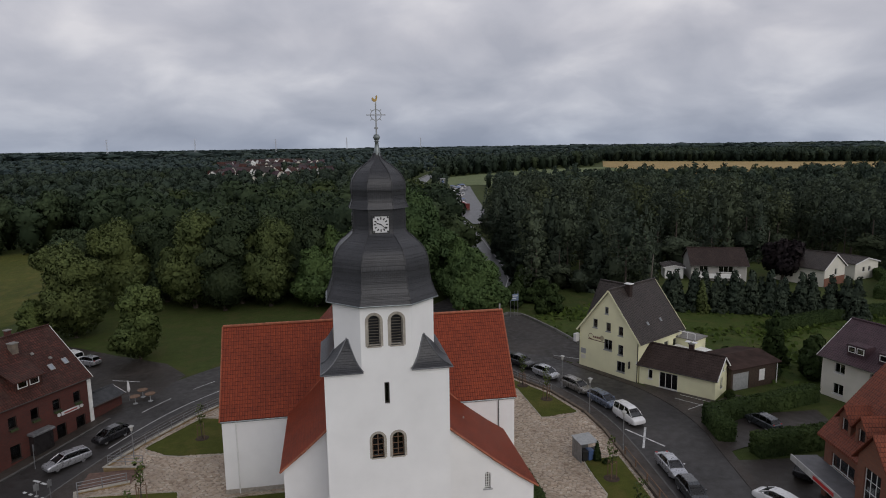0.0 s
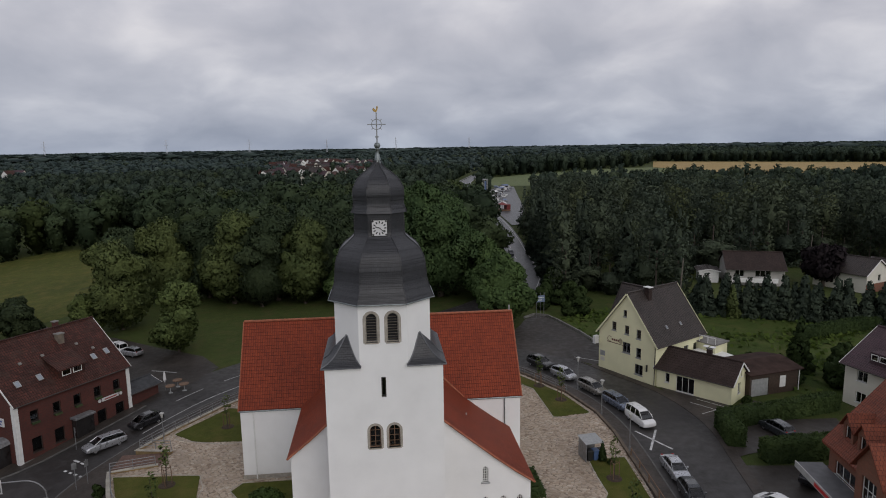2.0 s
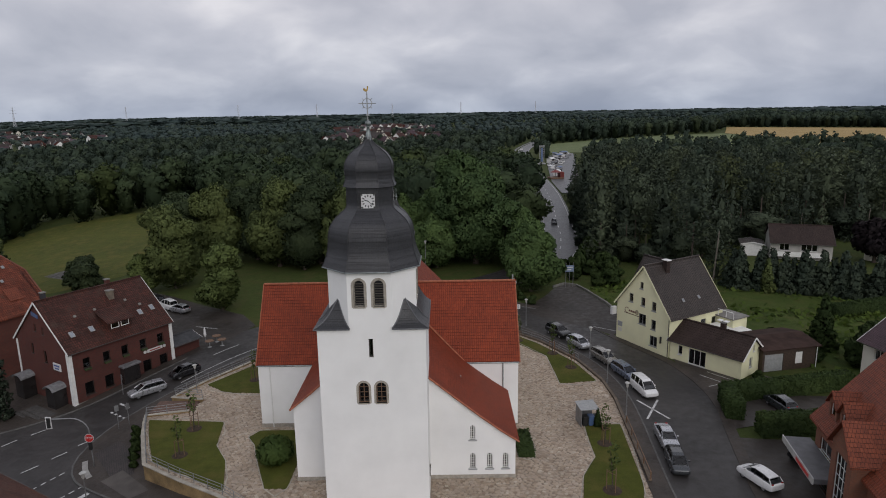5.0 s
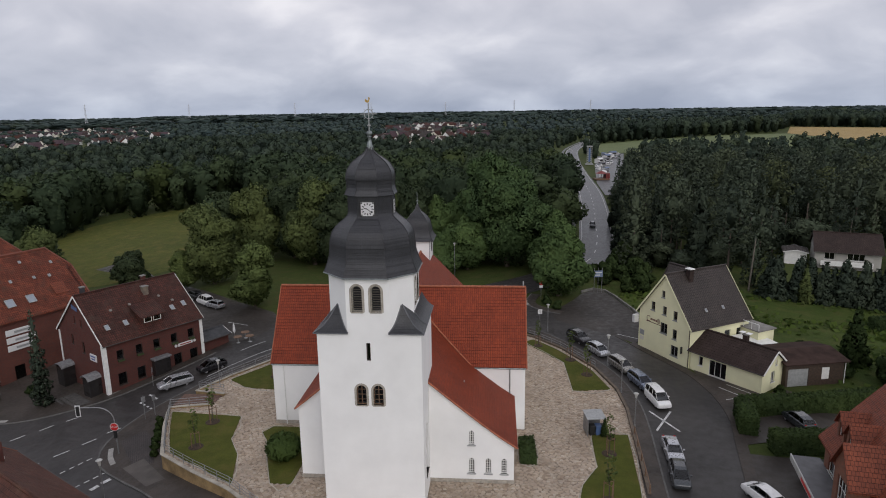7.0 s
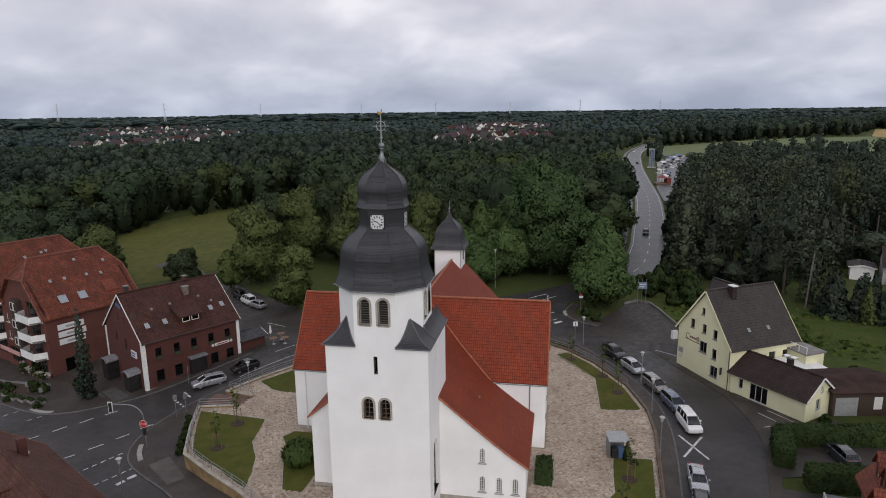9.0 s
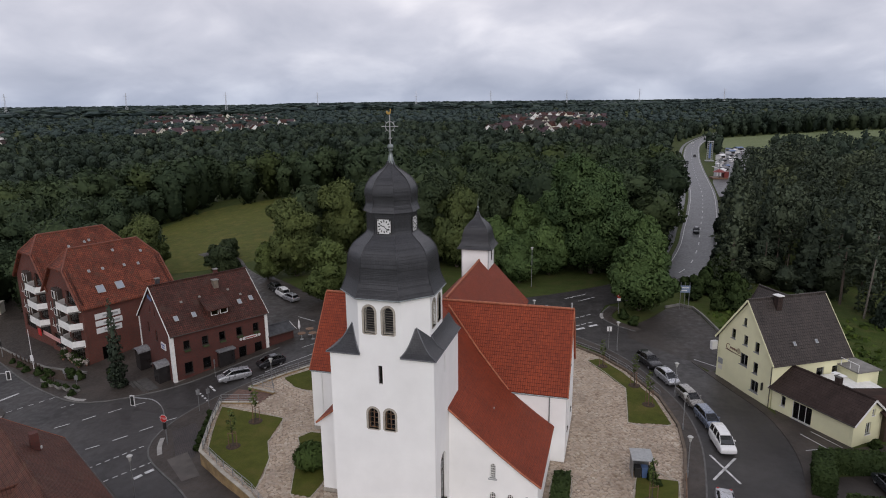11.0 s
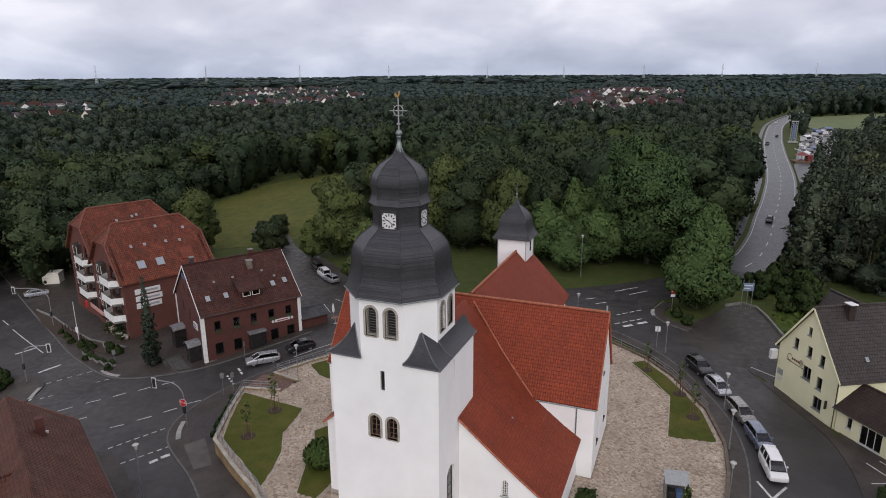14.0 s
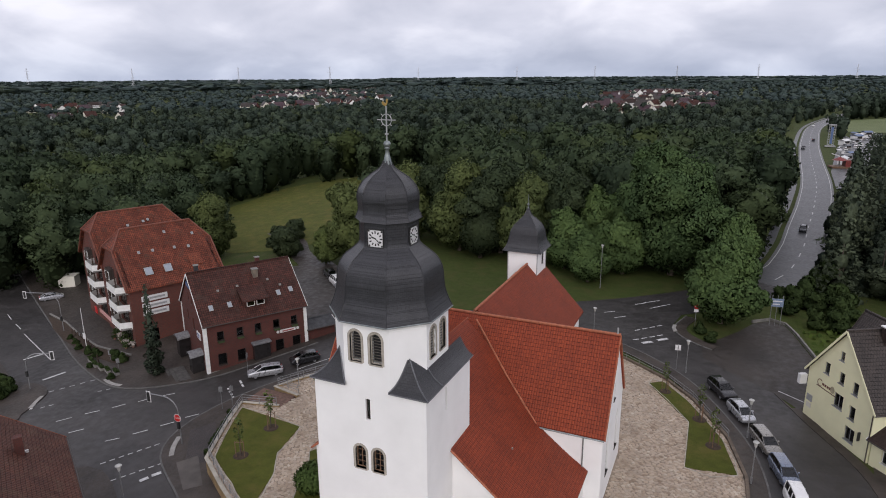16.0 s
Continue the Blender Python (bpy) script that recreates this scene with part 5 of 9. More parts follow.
RUST = plain("rust_red_paint", (0.15, 0.055, 0.04), 0.7, 0.3)
part("emblem", tube(bmesh.new(), [(0.36 * math.cos(a), -0.02, 0.36 * math.sin(a)) for a in [0.8 + 4.6 * k / 12 for k in range(13)]], 0.035, 5), RUST, yel, "red painted scroll", pose(-2.75, 0, 4.55))
part("emblem", panel([(0.30 * math.cos(a), 0.38 * math.sin(a)) for a in [math.pi * k / 5 for k in range(10)]], (), 0.015), plain("faded_beige_paint", (0.36, 0.32, 0.21), 0.8, 0.3), yel, "faded painted crest", pose(-0.95, -0.02, 4.6))
for k in range(4):
    part("lettering", B(-0.13, 0.13, -0.02, -0.004, -0.13, 0.13), RUST, yel, "", pose(-2.3 + 0.34 * k, 0, 4.55))
part("lettering", B(-1.45, 1.35, -0.02, -0.004, -0.05, 0.05), plain("brown_paint", (0.13, 0.07, 0.05), 0.7, 0.2), yel, "small dark lettering as a plain bar", pose(-1.75, 0, 4.12))
part("notice_board", B(-0.4, 0.4, -0.08, 0.0, 0, 0.7, bevel=0.01), GREYPAINT, yel, "", pose(-3.9, 0, 1.9))
part("notice_board", B(-0.35, 0.35, -0.06, 0.0, 0, 0.55, bevel=0.01), CREAM, yel, "", pose(-3.9, 0, 1.15))
part("wall_sign", B(-0.45, 0.0, -0.9, -0.1, 0, 1.1, bevel=0.03), SIGN_W, yel, "white projecting inn sign", pose(-4.55, 0, 3.5))
part("downpipe", cyl(bmesh.new(), 0.05, 0.05, 0, 5.2, 8), FRAME_D, yel, "", pose(4.55, -0.08, 0))
part("lantern_bracket", B(-0.05, 0.05, -0.25, 0, 0, 0.9), BLACK, yel, "", pose(3.4, 0, 1.6))
# rear wing with its own darker roof
rear = gabled("inn_wing", YM @ pose(0.5, 6.6, 0, 0, 0, 90) @ pose(0, 1.0, 0), 6.6, 5.4, 5.4, 10.7, CREAM, TILE_GREY, "pale rendered rear wing of the inn with dark tiled roof", "house", (), frame=FRAME_D, verge_mat=FRAME_D)
# white lean-to and terrace behind
lean = thing("verandah", YM @ pose(7.4, 8.6, 0), "white-roofed glazed verandah with dark panels", "verandah")
part("roof", slab(bmesh.new(), [(-2.6, -2.2, 3.3), (2.2, -2.2, 2.9), (2.2, 2.2, 2.9), (-2.6, 2.2, 3.3)], 0.12), OFFWHITE, lean)
part("wall", B(-2.4, 2.0, -2.0, 2.0, 0, 2.75), WOOD_DARK, lean)
ter = thing("balcony", YM @ pose(5.6, 10.3, 0), "pale yellow flat-roofed balcony with white rail", "balcony")
part("wall", B(-1.6, 1.6, -1.3, 1.6, 0, 4.2), YELLOW, ter)
part("slab", B(-1.8, 1.8, -1.5, 1.8, 4.2, 4.35), CONCRETE, ter)
rl = bmesh.new()
for x in (-1.7, -0.6, 0.6, 1.7):
    box(rl, x - 0.03, x + 0.03, -1.43, -1.37, 4.35, 5.2)
box(rl, -1.7, 1.7, -1.44, -1.36, 5.15, 5.22)
part("rail", rl, OFFWHITE, ter)

# low annex along the road
AN0, AN1 = Vector((34.5, 31.0)), Vector((40.4, 23.8))
dv = AN1 - AN0
an_ang = math.degrees(math.atan2(dv.y, dv.x))
AM = pose(AN1.x, AN1.y, 0, 0, 0, an_ang + 90) @ pose(2.5, 0, 0)
ann = gabled("annex", AM, 5.0, dv.length, 2.7, 4.7, YELLOW, TILE_BROWN, "low pale yellow annex with dark brown tiled roof", "outbuilding",
             [(-0.2, 0.95, 0.8, 1.3, 1), (0.35, 2.9, 0.45, 0.75, 0)],
             left_wins=[(-7.9, 0.9, 0.6, 1.2, 0), (-5.6, 0.1, 2.3, 2.0, 2)], eave=0.3, verge=0.3, frame=FRAME_W)
chimney(ann, 0.3, 3.9, 4.2, 5.5, TILE_BROWN, 0.55)
for yy in (3.55, 4.35):
    part("chimney_hood", B(-0.05, 0.65, yy - 0.3, yy + 0.3, 5.7, 5.78, bevel=0.02), OFFWHITE, ann)
# dark timber barn behind the annex
barn = thing("barn", pose(43.9, 25.9, 0, 0, 0, 12), "dark timber garage with brown felted roof and grey door", "shed")
part("wall", panel(rect(0, 7.4, 0, 2.9), [rect(0.3, 2.9, 0.0, 2.2), rect(4.6, 5.6, 0.7, 2.2)], 0.2), WOOD_DARK, barn)
part("wall", B(7.2, 7.4, 0.2, 5.8, 0, 2.9), WOOD_DARK, barn)
part("wall", B(0, 0.2, 0.2, 5.8, 0, 2.9), WOOD_DARK, barn)
part("wall", B(0, 7.4, 5.8, 6.0, 0, 2.9), WOOD_DARK, barn)
part("door", B(0.3, 2.9, 0.08, 0.14, 0, 2.2), GREYPAINT, barn, "grey up-and-over door")
part("door", B(4.6, 5.6, 0.06, 0.12, 0.7, 2.2), OFFWHITE, barn, "pale side door")
part("roof", slab(bmesh.new(), [(-0.4, -0.5, 2.95), (7.8, -0.5, 2.95), (7.8, 3.0, 3.6), (-0.4, 3.0, 3.6)], 0.12), plain("brown_felt", (0.045, 0.027, 0.022), 0.9, 0.4, 0.8, spec=0.15), barn)
part("roof", slab(bmesh.new(), [(-0.4, 6.4, 2.95), (7.8, 6.4, 2.95), (7.8, 3.0, 3.6), (-0.4, 3.0, 3.6)], 0.12), bpy.data.materials["brown_felt"], barn)
part("downpipe", cyl(bmesh.new(), 0.05, 0.05, 0, 2.9, 8), OFFWHITE, barn, "", pose(7.5, -0.1, 0))

# brick pub on the corner
PU = math.degrees(math.atan2(35.2 - 23.65, -31.4 + 38.5))
PM = pose(-38.5, 23.65, gz(-38.5, 23.65), 0, 0, PU - 90) @ pose(-5.9, 0, 0)
pw = [(-0.9, 8.35, 0.45, 0.95, 0), (0.8, 8.15, 0.45, 0.95, 0), (-2.2, 5.3, 0.6, 1.3, 0), (0.6, 4.6, 0.7, 1.5, 0), (3.6, 1.2, 0.9, 1.6, 0)]
L = 13.6
rw = [(2.0, 4.3, 0.9, 1.25, 0), (4.5, 4.3, 0.9, 1.25, 0), (6.9, 4.3, 0.9, 1.25, 0), (9.4, 4.3, 0.9, 1.25, 0), (11.9, 4.3, 0.9, 1.25, 0), (2.0, 0.9, 1.15, 1.6, 0), (4.5, 0.9, 1.15, 1.6, 0), (9.7, 0.9, 1.2, 1.7, 0), (12.1, 0.9, 1.2, 1.7, 0)]
pub = gabled("pub", PM, 11.8, L, 6.9, 12.1, BRICK_RED, TILE_PUB, "red brick corner pub with dark red-brown tiled roof", "house", pw, right_wins=rw, frame=FRAME_D, eave=0.35, verge=0.2, base_z=-1.2)
for q in rw[:5]:
    part("flower_box", B(q[0] - 0.4, q[0] + 0.4, -0.3, -0.05, 4.05, 4.25), LEAF_A, pub, "green flower box", pose(5.9, 0, 0, 0, 0, 90))
for yy, uu in ((1.5, 1.3), (3.9, 1.3), (10.6, 1.7), (12.4, 1.9)):
    skylight(pub, on_roof(11.8, 6.9, 12.1, 1, yy, uu + 0.3), 0.55, 0.8)
for yy, uu in ((3.0, 4.2), (5.6, 4.4), (9.8, 4.6), (11.2, 3.4)):
    part("roof_vent", B(-0.15, 0.15, -0.15, 0.25, 0, 0.3), CONCRETE, pub, "", on_roof(11.8, 6.9, 12.1, 1, yy, uu))
chimney(pub, 1.5, 8.4, 10.4, 11.7, plain("buff_chimney_render", (0.16, 0.13, 0.10), 0.85, 0.3), 0.7)
chimney(pub, -0.9, 9.6, 10.8, 12.6, BRICK_RED, 0.5)
chimney(pub, -0.6, 1.3, 11.2, 12.9, plain("dark_metal", (0.03, 0.03, 0.035), 0.5), 0.5)
# dormer
part("dormer", B(4.0, 5.25, 5.6, 8.6, 7.4, 8.75), TILE_PUB, pub)
part("dormer_roof", slab(bmesh.new(), [(5.55, 5.35, 8.75), (5.55, 8.85, 8.75), (2.6, 8.85, 9.95), (2.6, 5.35, 9.95)], 0.14), TILE_PUB, pub)
for yy in (6.4, 7.7):
    window(pub, pose(5.26, yy, 7.9, 0, 0, 90), 1.05, 0.75, FRAME_W, mull=0, depth=-0.05, sill=False)
# dark bay entrance, sign, white corner strips, awnings
PORCH = plain("dark_glazed_porch", (0.022, 0.020, 0.020), 0.25, 0.3, 1.5, 20.0, 0.02)
bay = part("bay", B(5.9, 6.75, 5.9, 8.1, 0.4, 2.9, bevel=0.05), PORCH, pub, "dark glazed entrance bay")
part("bay_step", B(5.9, 6.95, 5.8, 8.2, -0.4, 0.4), CONCRETE, pub)
part("bay_roof", B(5.9, 6.95, 5.75, 8.25, 2.9, 3.15, bevel=0.04), plain("bay_sheet_metal", (0.16, 0.16, 0.165), 0.6, 0.4, 3.0), pub)
part("sign", B(5.9, 6.02, 9.8, 12.0, 3.5, 3.9, bevel=0.02), SIGN_W, pub, "long white lettered pub sign")
part("lettering", B(6.02, 6.035, 10.1, 11.7, 3.62, 3.78), plain("sign_red", (0.3, 0.06, 0.05), 0.5), pub)
for yy in (9.5, 12.3):
    part("sign_disc", cyl(bmesh.new(), 0.2, 0.2, 0, 0.08, 14, m=pose(5.92, yy, 3.7, 0, 90)), SIGN_W, pub)
for yy in (0.12, 13.5):
    part("corner_strip", B(5.9, 6.0, yy - 0.22, yy + 0.22, -0.8, 6.5), OFFWHITE, pub, "white painted corner strip")
part("corner_strip", B(5.45, 5.9, -0.1, -0.01, -0.8, 6.6), OFFWHITE, pub)
part("corner_strip", B(-5.9, -5.6, -0.1, -0.01, -0.8, 6.6), OFFWHITE, pub)
part("plinth", B(5.9, 6.03, 0.4, 13.3, -0.9, 0.28), CONCRETE, pub)
part("roof_sign", panel([(-0.75, 0), (0.75, -0.25), (0.75, 0.15), (-0.6, 0.5)], (), 0.08), BLUE, pub, "small blue gable sign", pose(-0.4, -0.12, 10.4))
part("wall_sign", B(-0.8, 0.8, -0.15, -0.02, 0, 0.9, bevel=0.02), SIGN_W, pub, "white wall sign", pose(3.2, 0, 4.1))
text_bars(pub, pose(3.2, -0.15, 4.2), 1.3, 0.7, 2, plain("sign_blue", (0.08, 0.12, 0.3), 0.5))
HOOD = plain("weathered_grey_hood", (0.20, 0.20, 0.205), 0.7, 0.4, 3.0, spec=0.3)
STEP_STONE = plain("dark_step_stone", (0.075, 0.07, 0.065), 0.75, 0.4, 2.0)
for x, w_ in ((-3.7, 1.9), (3.5, 1.8)):
    part("porch", B(x - w_ / 2, x + w_ / 2, -1.5, -0.004, -0.4, 2.2), PORCH, pub, "dark glazed entrance porch")
    dome = bmesh.new()
    arc = [(x - (w_ / 2 + 0.15) * math.cos(math.pi * k / 8), 2.2 + 0.5 * math.sin(math.pi * k / 8)) for k in range(9)]
    for (xa, za), (xb, zb) in zip(arc, arc[1:]):
        slab(dome, [(xa, -1.75, za), (xb, -1.75, zb), (xb, 0, zb + 0.12), (xa, 0, za + 0.12)], 0.05)
    part("awning", dome, HOOD, pub, "weathered grey rounded awning")
for k in range(3):
    part("step", B(1.0 - 0.4 * k, 5.5 + 0.4 * k, -3.4 - 0.4 * k, -2.0, -0.6 - 0.17 * k, -0.05 - 0.17 * k), STEP_STONE, pub, "dark worn stone step")
gabled("pub_outbuilding", PM @ pose(4.0, 13.9, 0.6), 3.4, 4.0, 2.5, 3.1, BRICK_RED, plain("bitumen_roof", (0.06, 0.062, 0.066), 0.85, 0.3, spec=0.2), "small flat brick outbuilding beside the pub", "outbuilding", ())


# brick apartment house with balconies: two blocks
def hipped(h, x0, x1, y0, y1, ez, rz, ra, rb, roof, eave=0.5):
    """A hipped roof: ridge at mid width from y ra to rb."""
    xm = (x0 + x1) / 2
    k = (rz - ez) / ((x1 - x0) / 2)
    z = ez - k * eave
    a, b, c, d = (x0 - eave, y0 - eave, z), (x1 + eave, y0 - eave, z), (x1 + eave, y1 + eave, z), (x0 - eave, y1 + eave, z)
    r, s = (xm, ra, rz), (xm, rb, rz)
    for pts in ([a, b, r], [b, c, s, r], [c, d, s], [d, a, r, s]):
        part("roof", slab(bmesh.new(), pts, 0.2), roof, h)
    for p, q in ((r, s), (a, r), (b, r), (c, s), (d, s)):
        ridge(p, q, h, TILE_RIDGE2, 0.15, 0.5)


TILE_RIDGE2 = plain("brick_red_ridge", (0.20, 0.06, 0.035), 0.7, 0.3, 2.0)


def block(name, m, w, l, ez, rz, label, floors, front_bal=True, sign_side=False):
    """Local: front at y = 0 looking to -y, x across, l deep."""
    h = thing(name, m, label, "apartment house")
    t = 0.35
    fw = [(x, 0.6 + 2.75 * f, 1.0, 1.35, 0) for f in range(floors) for x in (-w / 2 + 1.2, w / 2 - 1.2)]
    dw = [(0.0, 0.4 + 2.75 * f, 2.6, 2.1, 2) for f in range(floors)]
    sw = [(y, 0.8 + 2.75 * f, 1.0, 1.3, 0) for f in range(floors) for y in (l * 0.25, l * 0.72)] if not sign_side else []
    hole = lambda q: rect(q[0] - q[2] / 2, q[0] + q[2] / 2, q[1], q[1] + q[3])
    part("wall", panel(rect(-w / 2, w / 2, -1.5, ez), [hole(q) for q in fw + dw], t), BRICK_APT, h)
    part("wall", panel(rect(-w / 2, w / 2, -1.5, ez), (), t), BRICK_APT, h, m=pose(0, l, 0, 0, 0, 180))
    part("wall", panel(rect(t + 0.003, l - t - 0.003, -1.5, ez), [hole(q) for q in sw], t), BRICK_APT, h, m=pose(w / 2, 0, 0, 0, 0, 90))
    part("wall", panel(rect(-l + t + 0.003, -t - 0.003, -1.5, ez), (), t), BRICK_APT, h, m=pose(-w / 2, 0, 0, 0, 0, -90))
    for q in fw + dw:
        window(h, pose(q[0], 0, q[1]), q[2], q[3], FRAME_W, mull=q[4])
    for q in sw:
        window(h, pose(w / 2, 0, 0, 0, 0, 90) @ pose(q[0], 0, q[1]), q[2], q[3], FRAME_W, mull=0)
    for f in range(1, floors):
        z = 2.75 * f + 0.15
        bal = part("balcony", B(-w / 2 + 0.6, w / 2 - 0.6, -1.5, 0.0, z, z + 0.18), CONCRETE, h)
        pan = [(-w / 2 + 0.6, 0), (-w / 2 + 1.2, -1.5), (w / 2 - 1.2, -1.5), (w / 2 - 0.6, 0)]
        bm = bmesh.new()
        for p, q in zip(pan, pan[1:]):
            a, b = Vector((*p, 0)), Vector((*q, 0))
            d = b - a
            box(bm, 0, d.length, -0.04, 0.04, z, z + 1.05, m=Matrix.Translation(a) @ Matrix.Rotation(math.atan2(d.y, d.x), 4, "Z"))
        part("balustrade", bm, OFFWHITE, bal, "white balcony front")
        for sx in (-1, 1):
            part("post", B(sx * (w / 2 - 1.2) - 0.09, sx * (w / 2 - 1.2) + 0.09, -1.45, -1.27, z + 1.05, z + 2.75), WOOD_DARK, bal)
    hipped(h, -w / 2, w / 2, 0, l, ez, rz, w * 0.42, l - w * 0.3, TILE_OLD)
    return h


U_ = Vector((math.cos(radians(66)), math.sin(radians(66))))
N_ = Vector((-U_.y, U_.x))
S_ = Vector((-57.0, 28.4))


def half_hipped(name, m, hw, l, ez, rz, hz, label, sign_side):
    """Gable roof with cropped ends; local front at y = 0, the street side at x = hw."""
    h = thing(name, m, label, "apartment house", "brick apartment blocks")
    t, k = 0.35, (rz - ez) / hw
    xh = hw - (hz - ez) / k
    fl = [0.2, 2.9, 5.6, 8.3]
    wins = [(-2.9, z + 0.7, 1.0, 1.35, 0) for z in fl[1:]] + [(-0.9, z + 0.35, 1.7, 2.0, 1) for z in fl[1:]] + [(3.4, z + 0.25, 3.6, 2.15, 3) for z in fl[1:]] + [(-5.2, z + 0.7, 1.0, 1.35, 0) for z in fl[1:3]]
    shops = [(-3.6, 0.1, 4.4, 2.3, 3), (3.0, 0.1, 5.4, 2.3, 4)]
    hole = lambda q: rect(q[0] - q[2] / 2, q[0] + q[2] / 2, q[1], q[1] + q[3])
    gable_ = [(-hw, -2), (hw, -2), (hw, ez), (xh, hz), (-xh, hz), (-hw, ez)]
    part("wall", panel(gable_, [hole(q) for q in wins + shops], t), BRICK_APT, h)
    part("wall", panel(gable_, (), t), BRICK_APT, h, m=pose(0, l, 0, 0, 0, 180))
    part("wall", panel(rect(t + 0.003, l - t - 0.003, -2, ez), [rect(2.0, 3.4, 0, 2.3)] if sign_side else (), t), BRICK_APT, h, m=pose(hw, 0, 0, 0, 0, 90))
    part("wall", panel(rect(-l + t + 0.003, -t - 0.003, -2, ez), (), t), BRICK_APT, h, m=pose(-hw, 0, 0, 0, 0, -90))
    for q in wins + shops:
        window(h, pose(q[0], 0, q[1]), q[2], q[3], FRAME_W if q[2] < 3 else FRAME_D, mull=q[4], sill=q[2] < 1.2)
    part("oriel", B(-2.0, 0.2, -0.7, -0.003, 3.0, 10.6, bevel=0.03), FRAME_D, h, "dark glazed oriel")
    for z in fl[1:]:
        for xx in (-1.45, -0.35):
            window(h, pose(xx, -0.705, z + 0.7), 0.9, 1.2, FRAME_W, mull=0, sill=False, depth=-0.06)
    for z in fl[1:]:
        bal = part("balcony", B(0.8, 6.3, -1.5, 0.0, z - 0.1, z + 0.08), CONCRETE, h)
        pan = [(0.8, 0), (1.5, -1.5), (5.6, -1.5), (6.3, 0)]
        bm = bmesh.new()
        for p, q in zip(pan, pan[1:]):
            a, b = Vector((*p, 0)), Vector((*q, 0))
            d = b - a
            box(bm, 0, d.length, -0.05, 0.05, z - 0.15, z + 0.95, m=Matrix.Translation(a) @ Matrix.Rotation(math.atan2(d.y, d.x), 4, "Z"))
        part("balustrade", bm, OFFWHITE, bal, "white balcony front")
        part("post", B(1.45, 1.62, -1.4, -1.23, z + 0.95, z + 2.6), WOOD_DARK, bal)
        part("post", B(5.45, 5.62, -1.4, -1.23, z + 0.95, z + 2.6), WOOD_DARK, bal)
    o, v = 0.45, 0.5
    ze = ez - k * o
    yi = (rz - hz) / k * 0.62
    for s in (-1, 1):
        part("roof", slab(bmesh.new(), [(s * (hw + o), -v, ze), (s * (hw + o), l + v, ze), (s * xh, l + v, hz), (0, l - yi, rz), (0, yi, rz), (s * xh, -v, hz)], 0.2), TILE_OLD, h)
        for pts in (((s * (hw + o), -v, ze), (s * xh, -v, hz)), ((s * (hw + o), l + v, ze), (s * xh, l + v, hz)), ((s * xh, -v, hz), (0, yi, rz)), ((s * xh, l + v, hz), (0, l - yi, rz))):
            ridge(*pts, h, TILE_RIDGE2, 0.12, 0.4)
    for ya, yb in ((-v, yi), (l + v, l - yi)):
        part("roof", slab(bmesh.new(), [(-xh, ya, hz), (xh, ya, hz), (0, yb, rz)], 0.2), TILE_OLD, h)
    ridge((0, yi, rz), (0, l - yi, rz), h, TILE_RIDGE2, 0.15, 0.4)
    return h


TILE_RIDGE2 = plain("brick_red_ridge", (0.16, 0.05, 0.03), 0.7, 0.3, 2.0)
o1 = S_ + N_ * 6.9
apt = half_hipped("apartment_house", pose(o1.x, o1.y, -3.45, 0, 0, -24), 6.9, 13.7, 9.25, 16.45, 13.7, "red brick apartment house with half-hipped tiled roof and white balconies", True)
for ww, zz in ((3.7, 6.7), (3.9, 5.6), (3.7, 4.5)):
    s_ = part("shop_sign", B(6.93, 7.03, 1.5, 1.5 + ww, zz, zz + 0.85, bevel=0.045), SIGN_W, apt, "white lozenge shop sign")
    part("lettering", B(7.032, 7.045, 2.6, 1.1 + ww, zz + 0.28, zz + 0.58), GREYPAINT, s_)
part("door", B(6.7, 6.8, 2.0, 3.4, 0, 2.3), GLASS, apt, "glazed side door")
for yy, uu in ((3.4, 1.3), (6.2, 1.3)):
    skylight(apt, on_roof(13.8, 9.25, 16.45, 1, yy, uu), 1.1, 1.3)
for yy, uu in ((3.0, 5.3), (5.0, 5.3), (8.2, 5.2), (10.3, 5.0), (7.6, 8.2), (11.6, 7.2)):
    skylight(apt, on_roof(13.8, 9.25, 16.45, 1, yy, uu - 0.2), 0.35, 0.45)
part("roof_patch", slab(bmesh.new(), [(0, 0, 0.05), (1.9, 0, 0.05), (1.9, 2.0, 0.05), (0, 2.0, 0.05)], 0.04), TILE_ORANGE, apt, "patch of new orange tiles", on_roof(13.8, 9.25, 16.45, 1, 9.6, 1.6) @ pose(0, 0, 0, 90))
part("shop_fascia", B(-6.2, 0.4, -1.35, -1.2, 2.35, 2.95, bevel=0.02), plain("pink_fascia", (0.55, 0.30, 0.28), 0.5), apt, "pale pink lettered shop fascia")
part("hanging_sign", B(-6.6, -5.6, -1.9, -1.75, 2.3, 3.4, bevel=0.03), RED, apt, "red shop emblem")
o2 = o1 + N_ * 13.0 + U_ * 0.3
apt2 = half_hipped("apartment_house", pose(o2.x, o2.y, -3.0, 0, 0, -24), 6.9, 13.7, 9.25, 16.45, 13.7, "rear red brick apartment block with half-hipped roof and white balconies", False)
for yy, uu in ((5.4, 6.4), (8.0, 6.8), (8.8, 7.0)):
    skylight(apt2, on_roof(13.8, 9.25, 16.45, 1, yy, uu), 0.35, 0.45)

